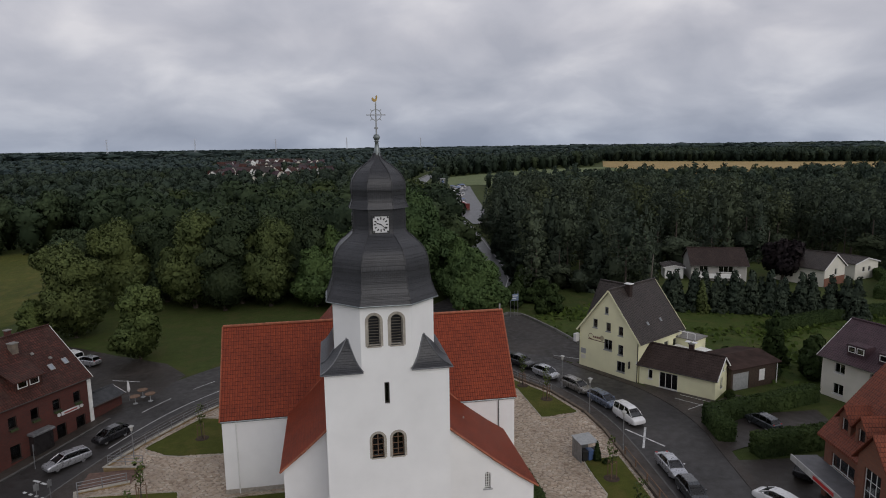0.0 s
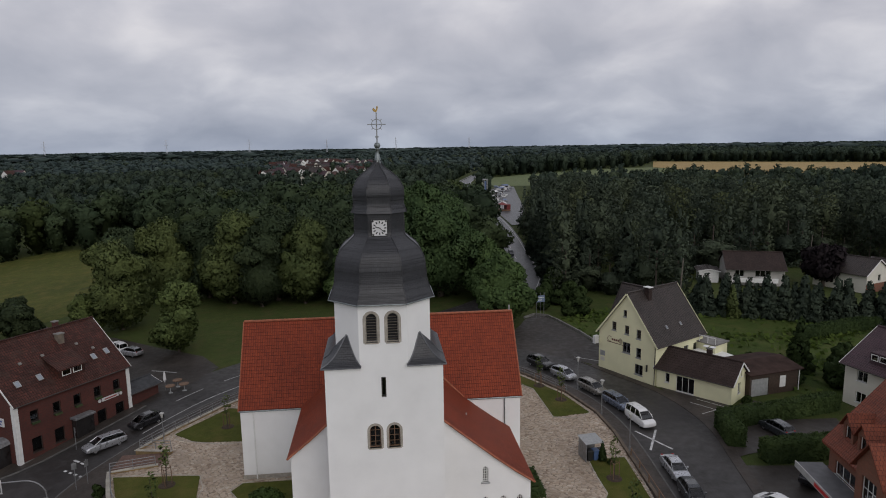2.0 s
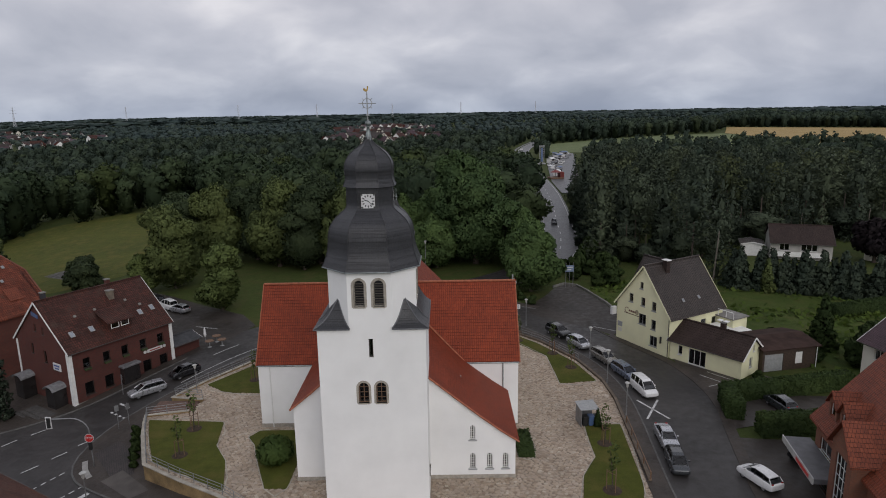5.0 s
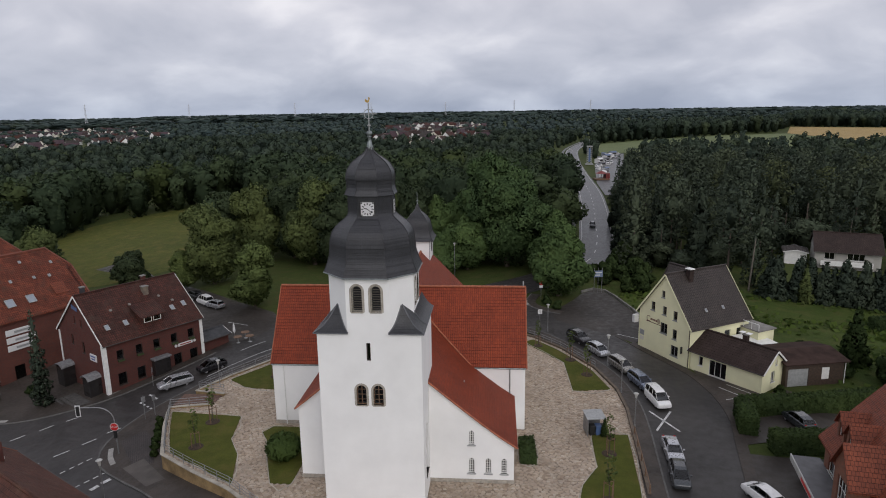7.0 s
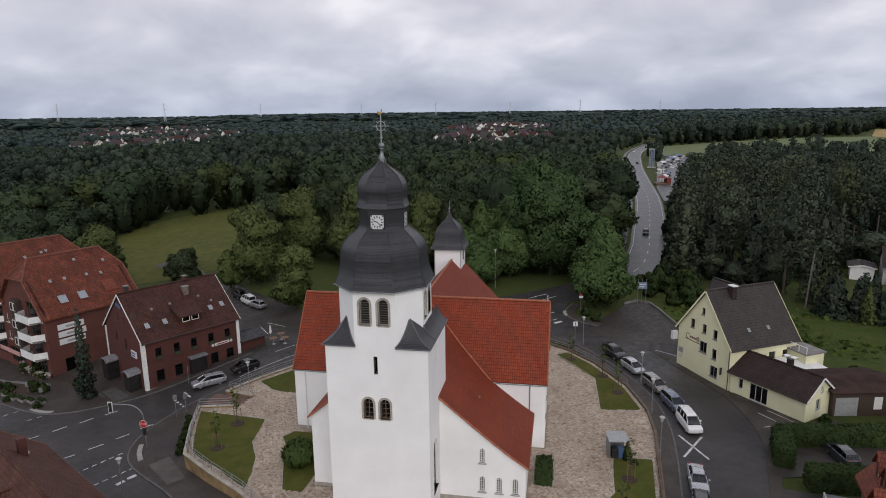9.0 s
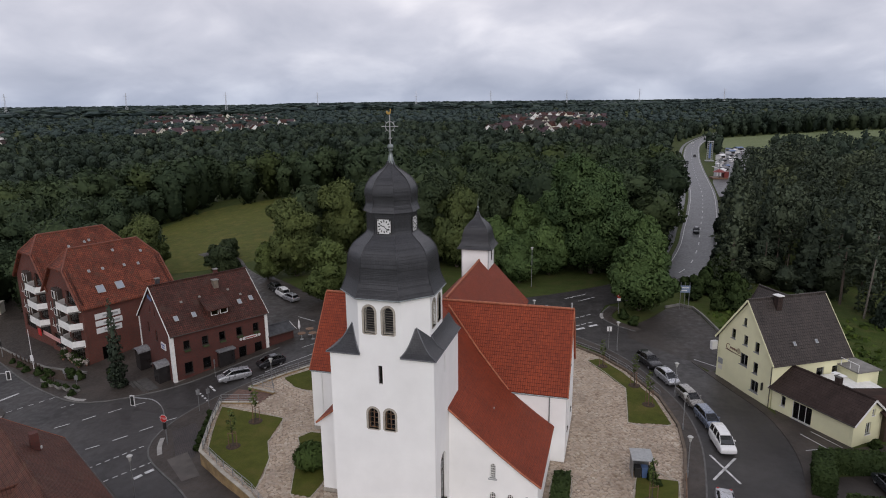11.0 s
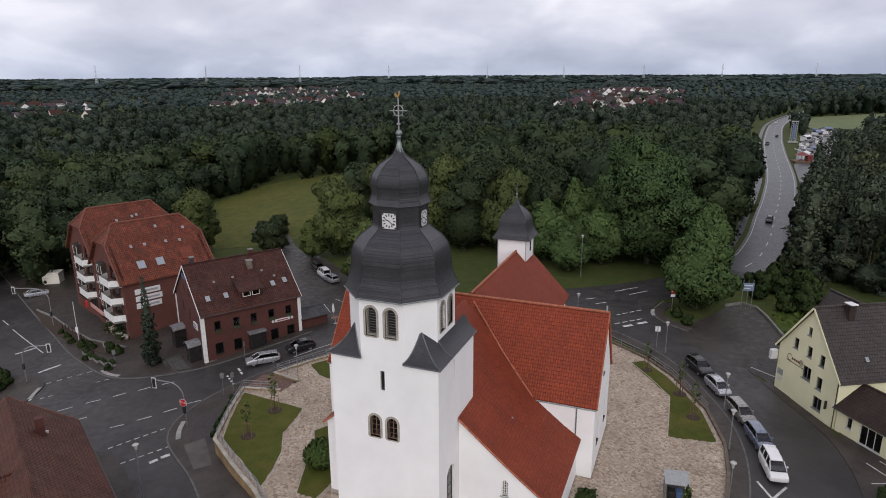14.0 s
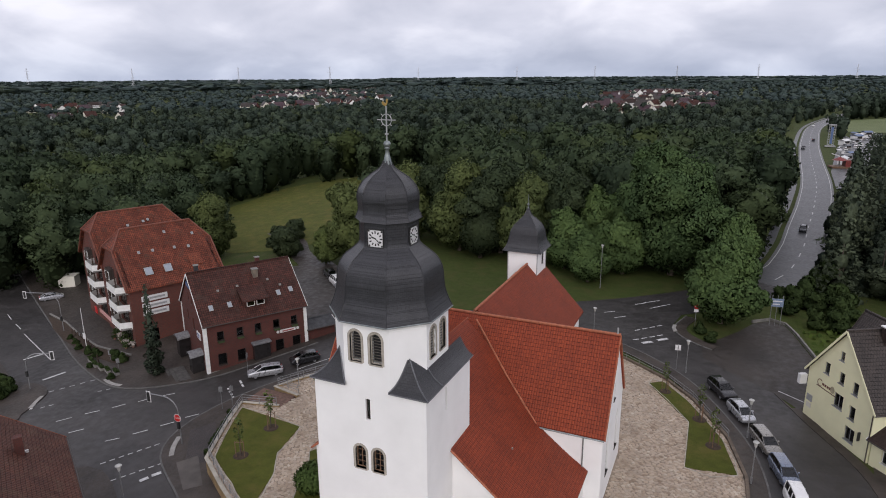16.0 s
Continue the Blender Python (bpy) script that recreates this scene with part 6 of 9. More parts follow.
# old tiled house at the near corner
near = gabled("corner_house", pose(-33.2, -4.9, -2.9, 0, 0, -120), 9.0, 18.0, 7.6, 11.3, BRICK_ORANGE, TILE_CORNER, "old house with weathered red-brown tiled roof and small chimney", "house", [(-2.0, 5.0, 1.0, 1.3, 1), (1.5, 5.0, 1.0, 1.3, 1)], frame=FRAME_W, verge_mat=TILE_RIDGE)
gabled("corner_house_wing", pose(-33.2, -4.9, -2.9, 0, 0, -120) @ pose(1.0, 11.5, 0, 0, 0, -90), 7.5, 9.0, 7.4, 10.6, plain("orange_render", (0.50, 0.16, 0.07), 0.8, 0.15), TILE_CORNER, "orange rendered wing of the old house with tiled roof", "house", [], frame=FRAME_W, verge_mat=OFFWHITE)
chimney(near, -1.6, 5.6, 9.6, 11.5, BRICK_RED, 0.6, False)
part("flashing", B(-2.15, -1.0, 5.1, 5.25, 9.75, 9.95), OFFWHITE, near, "pale flashing at the chimney")

# orange brick shop with dormers
SM = pose(37.4, 3.6, 0, 0, 0, -100)
shop = thing("brick_shop", SM, "orange brick house with steep red roof, dormers and shop canopy", "house")
part("wall", panel(rect(0, 13, 0, 5.9), [rect(1.0, 4.0, 3.2, 4.4), rect(0.6, 5.2, 0.2, 2.4)], 0.35), BRICK_ORANGE, shop)
window(shop, pose(2.5, 0, 3.2), 3.0, 1.2, FRAME_W, mull=2)
window(shop, pose(2.9, 0, 0.2), 4.6, 2.2, FRAME_D, mull=3)
part("wall", panel([(0.353, 0), (10.6, 0), (10.6, 5.9), (5.5, 12.3), (0.353, 6.2)], (), 0.35), BRICK_ORANGE, shop, m=pose(0.0, 0, 0, 0, 0, 90) @ pose(0, -0.35, 0))
part("wall", B(0, 13, 10.65, 11.0, 0, 5.9), BRICK_ORANGE, shop)
for s, (ya, yb) in ((1, (-0.5, 5.5)), (-1, (11.5, 5.5))):
    part("roof", slab(bmesh.new(), [(-0.4, ya, 5.5), (13.5, ya, 5.5), (13.5, yb, 12.5), (-0.4, yb, 12.5)], 0.2), TILE_ORANGE, shop)
ridge((-0.4, 5.5, 12.55), (13.5, 5.5, 12.55), shop, TILE_ORANGE)
for x in (1.8, 3.9):
    d = part("dormer", panel([(-0.75, 0), (0.75, 0), (0.75, 1.7), (0, 2.6), (-0.75, 1.7)], [rect(-0.42, 0.42, 0.25, 1.6)], 2.2), BRICK_ORANGE, shop, "small gabled brick dormer", pose(x, 0.35, 6.1))
    window(d, pose(0, 0, 0.25), 0.84, 1.35, FRAME_W, mull=0, sill=False)
    for s in (-1, 1):
        part("dormer_roof", slab(bmesh.new(), [(x + s * 1.0, 0.1, 7.55), (x + s * 1.0, 3.4, 7.55), (x, 3.4, 8.85), (x, 0.1, 8.85)], 0.12), TILE_ORANGE, shop)
bay = part("bay", panel([(6.0, 0), (9.4, 0), (9.4, 6.8), (7.7, 8.9), (6.0, 6.8)], [rect(6.8, 8.6, 0.8, 6.2)], 2.4), BRICK_ORANGE, shop, "tall glazed brick bay", pose(0, -1.2, 0))
window(bay, pose(7.7, 0, 0.8), 1.8, 5.4, FRAME_W, mull=2, bars=5, sill=False)
for s in (-1, 1):
    part("bay_roof", slab(bmesh.new(), [(7.7 + s * 2.1, -1.5, 6.5), (7.7 + s * 2.1, 4.2, 6.5), (7.7, 4.2, 9.1), (7.7, -1.5, 9.1)], 0.14), TILE_ORANGE, shop)
can = part("canopy", B(-0.9, 6.0, -2.2, -0.02, 2.75, 3.2, bevel=0.04), plain("grey_felt", (0.10, 0.10, 0.105), 0.6), shop, "flat shop canopy")
part("fascia", B(-1.0, 6.0, -2.3, -2.2, 2.7, 3.25), LAMP_W, can, "pale grey shop fascia")
part("lettering", B(2.4, 5.2, -2.315, -2.3, 2.8, 3.1), RED, can)

# cream house with purple roof
cream = gabled("cream_house", pose(59.0, 24.4, 0, 0, 0, 192), 10.0, 12.0, 5.2, 8.6, CREAM, TILE_PURPLE, "cream rendered house with purple-brown tiled roof", "house",
               [], right_wins=[(2.2, 3.2, 1.3, 1.2, 1), (6.4, 3.2, 1.3, 1.2, 1), (2.2, 0.6, 1.3, 1.3, 1), (6.4, 0.6, 1.3, 1.3, 1)], eave=0.6)
for yy in (2.6, 6.2):
    part("dormer", B(3.0, 4.6, yy, yy + 2.2, 5.6, 6.9), TILE_PURPLE, cream)
    for d in (0.6, 1.6):
        window(cream, pose(4.61, yy + d, 6.0, 0, 0, 90), 0.85, 0.7, FRAME_W, mull=0, depth=-0.05, sill=False)

# bungalows behind the trees
# cream render darkened in its colour for the shadow on this wall
PALE_SHADED = plain("shaded_pale_render", (0.40, 0.39, 0.36), 0.85, 0.15, 0.5, 40.0, 0.1)
b1 = gabled("bungalow", pose(76.0, 89.5, 0, 0, 0, -110), 9.0, 11.5, 4.0, 6.6, PALE_SHADED, TILE_BROWN, "white bungalow with dark roof and wide balcony", "house", (),
            right_wins=[(2.6, 1.9, 1.8, 1.5, 1), (7.2, 1.9, 3.0, 1.6, 2)], eave=0.9, verge_mat=FRAME_D)
part("balustrade", B(5.8, 5.9, 1.0, 10.0, 0.9, 1.9), OFFWHITE, b1)
part("balcony", B(4.5, 5.9, 1.0, 10.0, 0.75, 0.9), CONCRETE, b1)
b2 = gabled("bungalow", pose(100.5, 74.0, 0, 0, 0, 22), 8.0, 11.0, 4.0, 6.6, CREAM, TILE_GREY, "pale bungalow with dark roof and brick base", "house", [(0.4, 2.2, 1.0, 1.3, 0)], eave=0.6)
part("brick_base", B(-4.05, 4.05, -0.05, 0.0, 0.0, 1.8), BRICK_ORANGE, b2)
gabled("bungalow", pose(112.0, 78.0, 0, 0, 0, 15), 8.0, 9.0, 3.6, 4.6, CREAM, TILE_GREY, "pale flat-roofed garden house", "house", [(-1.0, 1.6, 0.8, 1.1, 0), (1.0, 1.6, 0.8, 1.1, 0)])
gabled("garage", pose(72.0, 88.0, 0, 0, 0, -20), 4.0, 5.0, 2.6, 3.0, OFFWHITE, TILE_GREY, "small white garage beside the bungalow", "garage", ())


# ---- trees ----


def leaf_quads(points, normals, size, rng, jitter=0.7, stretch=1.5):
    """Small tilted leaf clumps at points, facing roughly along normals: vertices and quads."""
    n = len(points)
    nv = normals + rng.normal(0, jitter, (n, 3))
    nv /= np.linalg.norm(nv, axis=1, keepdims=True) + 1e-9
    ref = rng.normal(0, 1, (n, 3))
    u = np.cross(nv, ref)
    u /= np.linalg.norm(u, axis=1, keepdims=True) + 1e-9
    v = np.cross(nv, u)
    s = size * rng.uniform(0.6, 1.35, (n, 1))
    fold = nv * s * rng.uniform(-0.25, 0.1, (n, 1))
    a, b = u * s * 0.5 * stretch, v * s * 0.5
    co = np.stack([points - a - b * 0.6 + fold, points + a * 0.7 - b + fold * 0.3, points + a + b * 0.7 + fold, points - a * 0.6 + b], 1).reshape(-1, 3)
    return co


def crown_points(rng, n, lobes):
    """Points on the outside of a union of lobes: (centre, radii)."""
    c = np.array([l[0] for l in lobes], float)
    r = np.array([l[1] for l in lobes], float)
    area = (r[:, 0] * r[:, 1] + r[:, 1] * r[:, 2])
    pick = rng.choice(len(lobes), n * 2, p=area / area.sum())
    d = rng.normal(0, 1, (n * 2, 3))
    d /= np.linalg.norm(d, axis=1, keepdims=True)
    p = c[pick] + d * r[pick] * rng.triangular(0.78, 1.0, 1.22, (n * 2, 1))
    keep = np.ones(n * 2, bool)
    for k in range(len(lobes)):
        q = ((p - c[k]) / (r[k] * 0.86)) ** 2
        keep &= (q.sum(1) > 1) | (pick == k)
    nrm = d / r[pick]
    nrm /= np.linalg.norm(nrm, axis=1, keepdims=True)
    return p[keep][:n], nrm[keep][:n]


def boughs(rng, body, n, size, near=0.88, far=1.12):
    """Uneven boughs standing out of a crown's main masses, each a clump of leaves."""
    out = []
    for k in range(n):
        c, r = body[rng.integers(0, len(body))]
        z = rng.uniform(-0.6, 1.0)
        a, w = rng.uniform(0, 6.283), math.sqrt(max(0.0, 1 - z * z))
        s = size * rng.triangular(0.5, 0.9, 1.7)
        q = rng.uniform(near, far)
        out.append(((c[0] + r[0] * q * w * math.cos(a), c[1] + r[1] * q * w * math.sin(a), c[2] + r[2] * q * z), (s, s * rng.uniform(0.75, 1.1), s * rng.uniform(0.6, 0.95))))
    return out


def round_lobes(rng, height, radius, base_h, n=14):
    """A broad crown: a tapering stem of foliage, a few big limbs and many uneven boughs."""
    hh = height - base_h
    lean = rng.uniform(-0.12, 0.12, 2) * radius
    body = [((lean[0], lean[1], base_h + hh * 0.60), (radius * 0.50, radius * 0.50, hh * 0.34)), ((0, 0, base_h + hh * 0.30), (radius * 0.68, radius * 0.68, hh * 0.28))]
    for k in range(8):
        a = 0.785 * k * 3 + rng.uniform(-0.5, 0.5)
        s = radius * rng.uniform(0.24, 0.42)
        t = rng.uniform(0.22, 0.86)
        o = (radius - s) * rng.uniform(0.75, 1.05) * math.sqrt(max(0.05, 1 - ((t - 0.38) / 0.66) ** 2))
        body.append(((o * math.cos(a), o * math.sin(a), base_h + hh * t), (s, s, s * rng.uniform(0.8, 1.2))))
    return body + boughs(rng, body, n, radius * 0.135)


def dome_lobes(rng, height, radius, base_h, n=14):
    """A woodland tree: a broken rounded top over a narrower skirt."""
    body = [((0, 0, height - radius * 1.05), (radius * 0.66, radius * 0.66, radius * 0.8)), ((0, 0, (height - radius) * 0.5), (radius * 0.62, radius * 0.62, (height - radius) * 0.55))]
    for k in range(5):
        a = 1.256 * k + rng.uniform(-0.5, 0.5)
        s = radius * rng.uniform(0.28, 0.46)
        o = radius * rng.uniform(0.4, 0.72)
        body.append(((o * math.cos(a), o * math.sin(a), height - radius * rng.uniform(0.65, 1.6)), (s, s, s * 0.9)))
    return body + boughs(rng, body[:1] + body[2:], n, radius * 0.2, 0.8, 1.02)


def cone_lobes(rng, height, radius, base_h, n=9):
    """A spruce: whorls of short drooping branches round a slim cone."""
    lobes = []
    hh = height - base_h
    for k in range(4):
        t = k / 4
        lobes.append(((0, 0, base_h + hh * (t + 0.14)), (radius * 0.62 * (1 - t) ** 0.9 + 0.12, radius * 0.62 * (1 - t) ** 0.9 + 0.12, hh * 0.17)))
    for k in range(n):
        t = (k + 0.3) / n
        r = radius * (1 - t) ** 0.85 + 0.14
        for j in range(6 if t < 0.6 else 4 if t < 0.85 else 2):
            a = 1.05 * j + 2.4 * k + rng.uniform(-0.4, 0.4)
            o = r * rng.uniform(0.5, 0.85)
            q = r * rng.uniform(0.24, 0.36) + 0.08
            lobes.append(((o * math.cos(a), o * math.sin(a), base_h + hh * (t + rng.uniform(-0.03, 0.03)) - 0.12 * o), (q, q, min(q * 0.8, hh / n * 0.8))))
    lobes.append(((0, 0, height - hh * 0.03), (0.14, 0.14, hh * 0.05)))
    return lobes


def pine_lobes(rng, height, radius, base_h, n=12):
    lobes = [((0, 0, base_h + (height - base_h) * 0.5), (radius * 0.42, radius * 0.42, (height - base_h) * 0.48))]
    for k in range(n):
        a = 2.4 * k + rng.uniform(-0.5, 0.5)
        t = (k + 0.5) / n
        o = radius * (1.0 - 0.62 * t) * rng.uniform(0.35, 0.85)
        s = radius * rng.uniform(0.24, 0.40)
        lobes.append(((o * math.cos(a), o * math.sin(a), base_h + (height - base_h) * t), (s, s, s * 0.55)))
    return lobes


def core_blob(lobes, shrink, subdiv=1):
    co, fa, k0 = [], [], 0
    for c, r in lobes:
        b = bmesh.new()
        bmesh.ops.create_icosphere(b, subdivisions=subdiv, radius=1.0)
        b.verts.ensure_lookup_table()
        for v in b.verts:
            co.append([c[i] + v.co[i] * r[i] * shrink for i in range(3)])
        for f in b.faces:
            fa.append([k0 + v.index for v in f.verts])
        k0 = len(co)
        b.free()
    return np.array(co), np.array(fa)


def crown_normals(co, centre, up_=0.35):
    """Soft shading of a crown: normals lean outwards from its middle."""
    d = co - centre
    d = d / (np.linalg.norm(d, axis=1, keepdims=True) + 1e-6)
    d[:, 2] += up_
    return d


def mesh_arrays(name, quads, tris, tri_co, material, second=None, split=0, soft=None, tone=None):
    """A mesh from arrays: quads of leaf vertices, then triangles on vertices of their own."""
    nq = len(quads) // 4
    co = np.concatenate([quads, tri_co]) if len(tri_co) else quads
    me = bpy.data.meshes.new(name)
    me.vertices.add(len(co))
    me.vertices.foreach_set("co", co.astype(np.float32).ravel())
    loops = np.concatenate([np.arange(len(quads)), (tris + len(quads)).ravel()]) if len(tri_co) else np.arange(len(quads))
    me.loops.add(len(loops))
    me.loops.foreach_set("vertex_index", loops.astype(np.int32))
    starts = np.concatenate([np.arange(nq) * 4, nq * 4 + np.arange(len(tris)) * 3])
    me.polygons.add(len(starts))
    me.polygons.foreach_set("loop_start", starts.astype(np.int32))
    me.materials.append(material)
    if second is not None:
        me.materials.append(second)
        idx = np.zeros(len(starts), np.int32)
        idx[nq + split:] = 1
        me.polygons.foreach_set("material_index", idx)
    me.update(calc_edges=True)
    me.validate()
    if soft is not None:
        at = me.attributes.new("custom_normal", "FLOAT_VECTOR", "POINT")
        at.data.foreach_set("vector", (soft / (np.linalg.norm(soft, axis=1, keepdims=True) + 1e-9)).astype(np.float32).ravel())
        me.update()
    if tone is not None:
        at = me.attributes.new("tree_tone", "FLOAT", "POINT")
        at.data.foreach_set("value", tone.astype(np.float32))
    return me


def lobe_normals(co, lobes, mixed=0.4, spread=0.0):
    """Normals from the nearest lobe, mixed with those of the whole crown."""
    c = np.array([l[0] for l in lobes], float)
    r = np.array([l[1] for l in lobes], float)
    best = np.full(len(co), 1e9)
    out = np.zeros((len(co), 3))
    for k in range(len(lobes)):
        q = (co - c[k]) / r[k]
        d = (q ** 2).sum(1)
        take = d < best
        best[take] = d[take]
        out[take] = q[take]
    out /= np.linalg.norm(out, axis=1, keepdims=True) + 1e-6
    soft = out * mixed + crown_normals(co, c.mean(0), 0.1) * (1 - mixed)
    if spread:
        soft += np.repeat(np.random.default_rng(len(co)).normal(0, spread, ((len(co) + 3) // 4, 3)), 4, axis=0)[:len(co)]
    return soft


def trunk_mesh(rng, height, r, limbs=5, spread=3.0, start=0.35):
    bm = bmesh.new()
    bend = rng.uniform(-0.3, 0.3, 2)
    pts = [(bend[0] * t * t, bend[1] * t * t, height * t) for t in np.linspace(0, 1, 6)]
    rings_r = [r * 1.35, r, r * 0.85, r * 0.65, r * 0.42, r * 0.18]
    for (p, q), (ra, rb) in zip(zip(pts, pts[1:]), zip(rings_r, rings_r[1:])):
        d = Vector(q) - Vector(p)
        cyl(bm, ra, rb, 0, d.length, 8, m=Matrix.Translation(p) @ d.to_track_quat("Z", "Y").to_matrix().to_4x4(), caps=False)
    for k in range(limbs):
        t = start + (0.9 - start) * (k + 0.5) / limbs
        a = 2.4 * k
        p = Vector((bend[0] * t * t, bend[1] * t * t, height * t))
        q = p + Vector((math.cos(a) * spread, math.sin(a) * spread, spread * 0.7)) * (1.15 - t * 0.6)
        d = q - p
        cyl(bm, r * 0.45 * (1.2 - t), r * 0.08, 0, d.length, 6, m=Matrix.Translation(p) @ d.to_track_quat("Z", "Y").to_matrix().to_4x4(), caps=False)
    return bm


def make_tree(name, label, height, radius, base_h, n_leaf, leaf, mat, lobes_fn=round_lobes, trunk_r=0.25, n_lobes=14, seed=1, category="tree", limbs=6):
    """One tree at the origin: trunk with limbs, and a crown of leaf clumps."""
    rng = np.random.default_rng(seed)
    lobes = lobes_fn(rng, height, radius, base_h, n_lobes)
    p, nv = crown_points(rng, n_leaf, lobes)
    inner_p, inner_n = crown_points(rng, n_leaf // 6, [(c, tuple(v * 0.8 for v in r)) for c, r in lobes])
    quads = np.concatenate([leaf_quads(p, nv, leaf, rng), leaf_quads(inner_p, inner_n, leaf * 1.6, rng)])
    t = thing(name, pose(0, 0, 0), label, category)
    bm = trunk_mesh(rng, height * 0.8, trunk_r, limbs, radius * 0.6, max(0.15, base_h / height))
    part("trunk", bm, BARK, t)
    tri_co, tris = core_blob(lobes[:4] if lobes_fn is cone_lobes else lobes[:10], 0.02 if n_leaf <= 300 else 0.66 if lobes_fn is cone_lobes else 0.93)
    crown = new("crown", mesh_arrays("crown", quads, tris, tri_co, mat, soft=np.concatenate([lobe_normals(quads, lobes, 0.62, 0.14), lobe_normals(tri_co, lobes)])))
    crown.parent = t
    return t


def plant(proto, x, y, s=1.0, turn=0.0, z=None, sz=1.0):
    """A further copy of a tree; z is the ground's height there."""
    c = copy_thing(proto, Matrix.Translation((x, y, gz(x, y) if z is None else z)) @ Matrix.Rotation(turn, 4, "Z"))
    c.scale = (s, s, s * sz)
    return c


def move(proto, x, y, s=1.0, turn=0.0, z=None):
    proto.matrix_world = Matrix.Translation((x, y, gz(x, y) if z is None else z)) @ Matrix.Rotation(turn, 4, "Z")
    proto.scale = (s, s, s)
    return proto


lime = make_tree("tree", "tall broad lime tree with yellow-green crown at the meadow", 18.5, 6.6, 0.7, 17000, 0.29, LEAF_LIME, seed=3, trunk_r=0.35, n_lobes=150)
move(lime, -45.4, 70.5, 0.90, 0.4)
oak = make_tree("tree", "large dark green broadleaf tree with dense crown", 19.0, 6.6, 0.8, 15000, 0.31, LEAF_A, seed=5, trunk_r=0.4, n_lobes=140)
move(oak, -21, 87, 1.0, 0.0)
young = make_tree("tree", "young round green tree beside the car park", 11.8, 3.9, 0.6, 8000, 0.24, leaves("young_tree_leaves", (0.128, 0.166, 0.056), (0.180, 0.222, 0.076)), seed=8, trunk_r=0.2, n_lobes=85)
move(young, -31.4, 55.4, 1.0, 0.0)
FRESH = leaves("fresh_green_leaves", (0.0909, 0.1411, 0.0557), (0.1281, 0.1856, 0.0724))
maple = make_tree("tree", "broad fresh green tree on the grass corner", 13.0, 5.5, 0.5, 15000, 0.26, leaves("maple_leaves", (0.112, 0.172, 0.062), (0.158, 0.226, 0.080)), seed=11, trunk_r=0.3, n_lobes=140)
move(maple, 21.0, 63.2, 1.0, 0.0)
for x, y, s, a in ((-29.4, 85.4, 1.05, 2.2), (-15.2, 83.5, 0.86, 3.0), (-43, 90, 0.95, 5.0), (-80.5, 68, 0.84, 3.3)):
    plant(lime, x, y, s, a, None, 1.12 if x == -15.2 else 1.0)
for x, y, s, a in ((-23.5, 82, 0.82, 0.8), (-9.5, 89, 0.92, 2.0), (-36, 92, 0.9, 5.0), (-52, 92, 0.8, 1.0)):
    plant(oak, x, y, s, a)
plant(young, -50.8, 68.5, 0.72, 2.0, None, 0.95)
low_tree = make_tree("tree", "low rounded dark green tree at the meadow", 6.4, 3.7, 0.1, 5200, 0.25, LEAF_A, seed=17, trunk_r=0.14, n_lobes=60)
move(low_tree, -63.5, 72.5, 1.0, 0.0)
for x, y, s in ((-69, 80, 0.72), (-71.5, 86.0, 0.7)):
    plant(low_tree, x, y, s, x)
for x, y, s, a in ((4, 82, 0.95, 2.5), (-6.5, 81, 0.9, 5.2), (-0.8, 75, 0.72, 0.5), (22.5, 92, 0.85, 3.0), (3, 93, 1.15, 1.4), (-4, 92, 1.1, 4.4), (-16, 95, 1.0, 0.2), (21.0, 80, 0.95, 4.0)):
    plant(maple, x, y, s, a)

great = make_tree("tree", "very large broad green tree beside the main road", 22.5, 9.6, 0.8, 38000, 0.30, FRESH, seed=14, trunk_r=0.5, n_lobes=260)
move(great, 12.2, 85, 1.0, 1.0)

# slim young trees held by stakes in the churchyard
sap = make_tree("young_tree", "slim newly planted tree tied to wooden stakes", 4.3, 0.55, 1.7, 110, 0.12, bpy.data.materials["young_tree_leaves"], seed=21, trunk_r=0.05, n_lobes=9, limbs=3)
for k in range(3):
    a = 2.1 * k
    part("stake", cyl(bmesh.new(), 0.04, 0.035, 0, 1.7, 6), WOOD, sap, "", pose(0.45 * math.cos(a), 0.45 * math.sin(a), 0))
bm = bmesh.new()
tube(bm, [(0.45 * math.cos(2.1 * k), 0.45 * math.sin(2.1 * k), 1.55) for k in (0, 1, 2, 0)], 0.03, 5)
part("crosspiece", bm, WOOD, sap)
part("mulch_ring", lathe([(0.75, 0.0), (0.6, 0.05), (0.01, 0.07)], 14), SOIL, sap)
move(sap, -19.8, 8.6, 1.0, 0.0, 0.07)
for x, y, s in ((-20.4, 13.8, 1.05), (-17.6, 26.0, 0.95), (15.9, 38.2, 0.9), (19.8, 33.2, 1.0), (21.3, 28.4, 1.0), (20.9, 9.6, 1.0), (19.6, 1.8, 1.1)):
    plant(sap, x, y, s, x, 0.07)

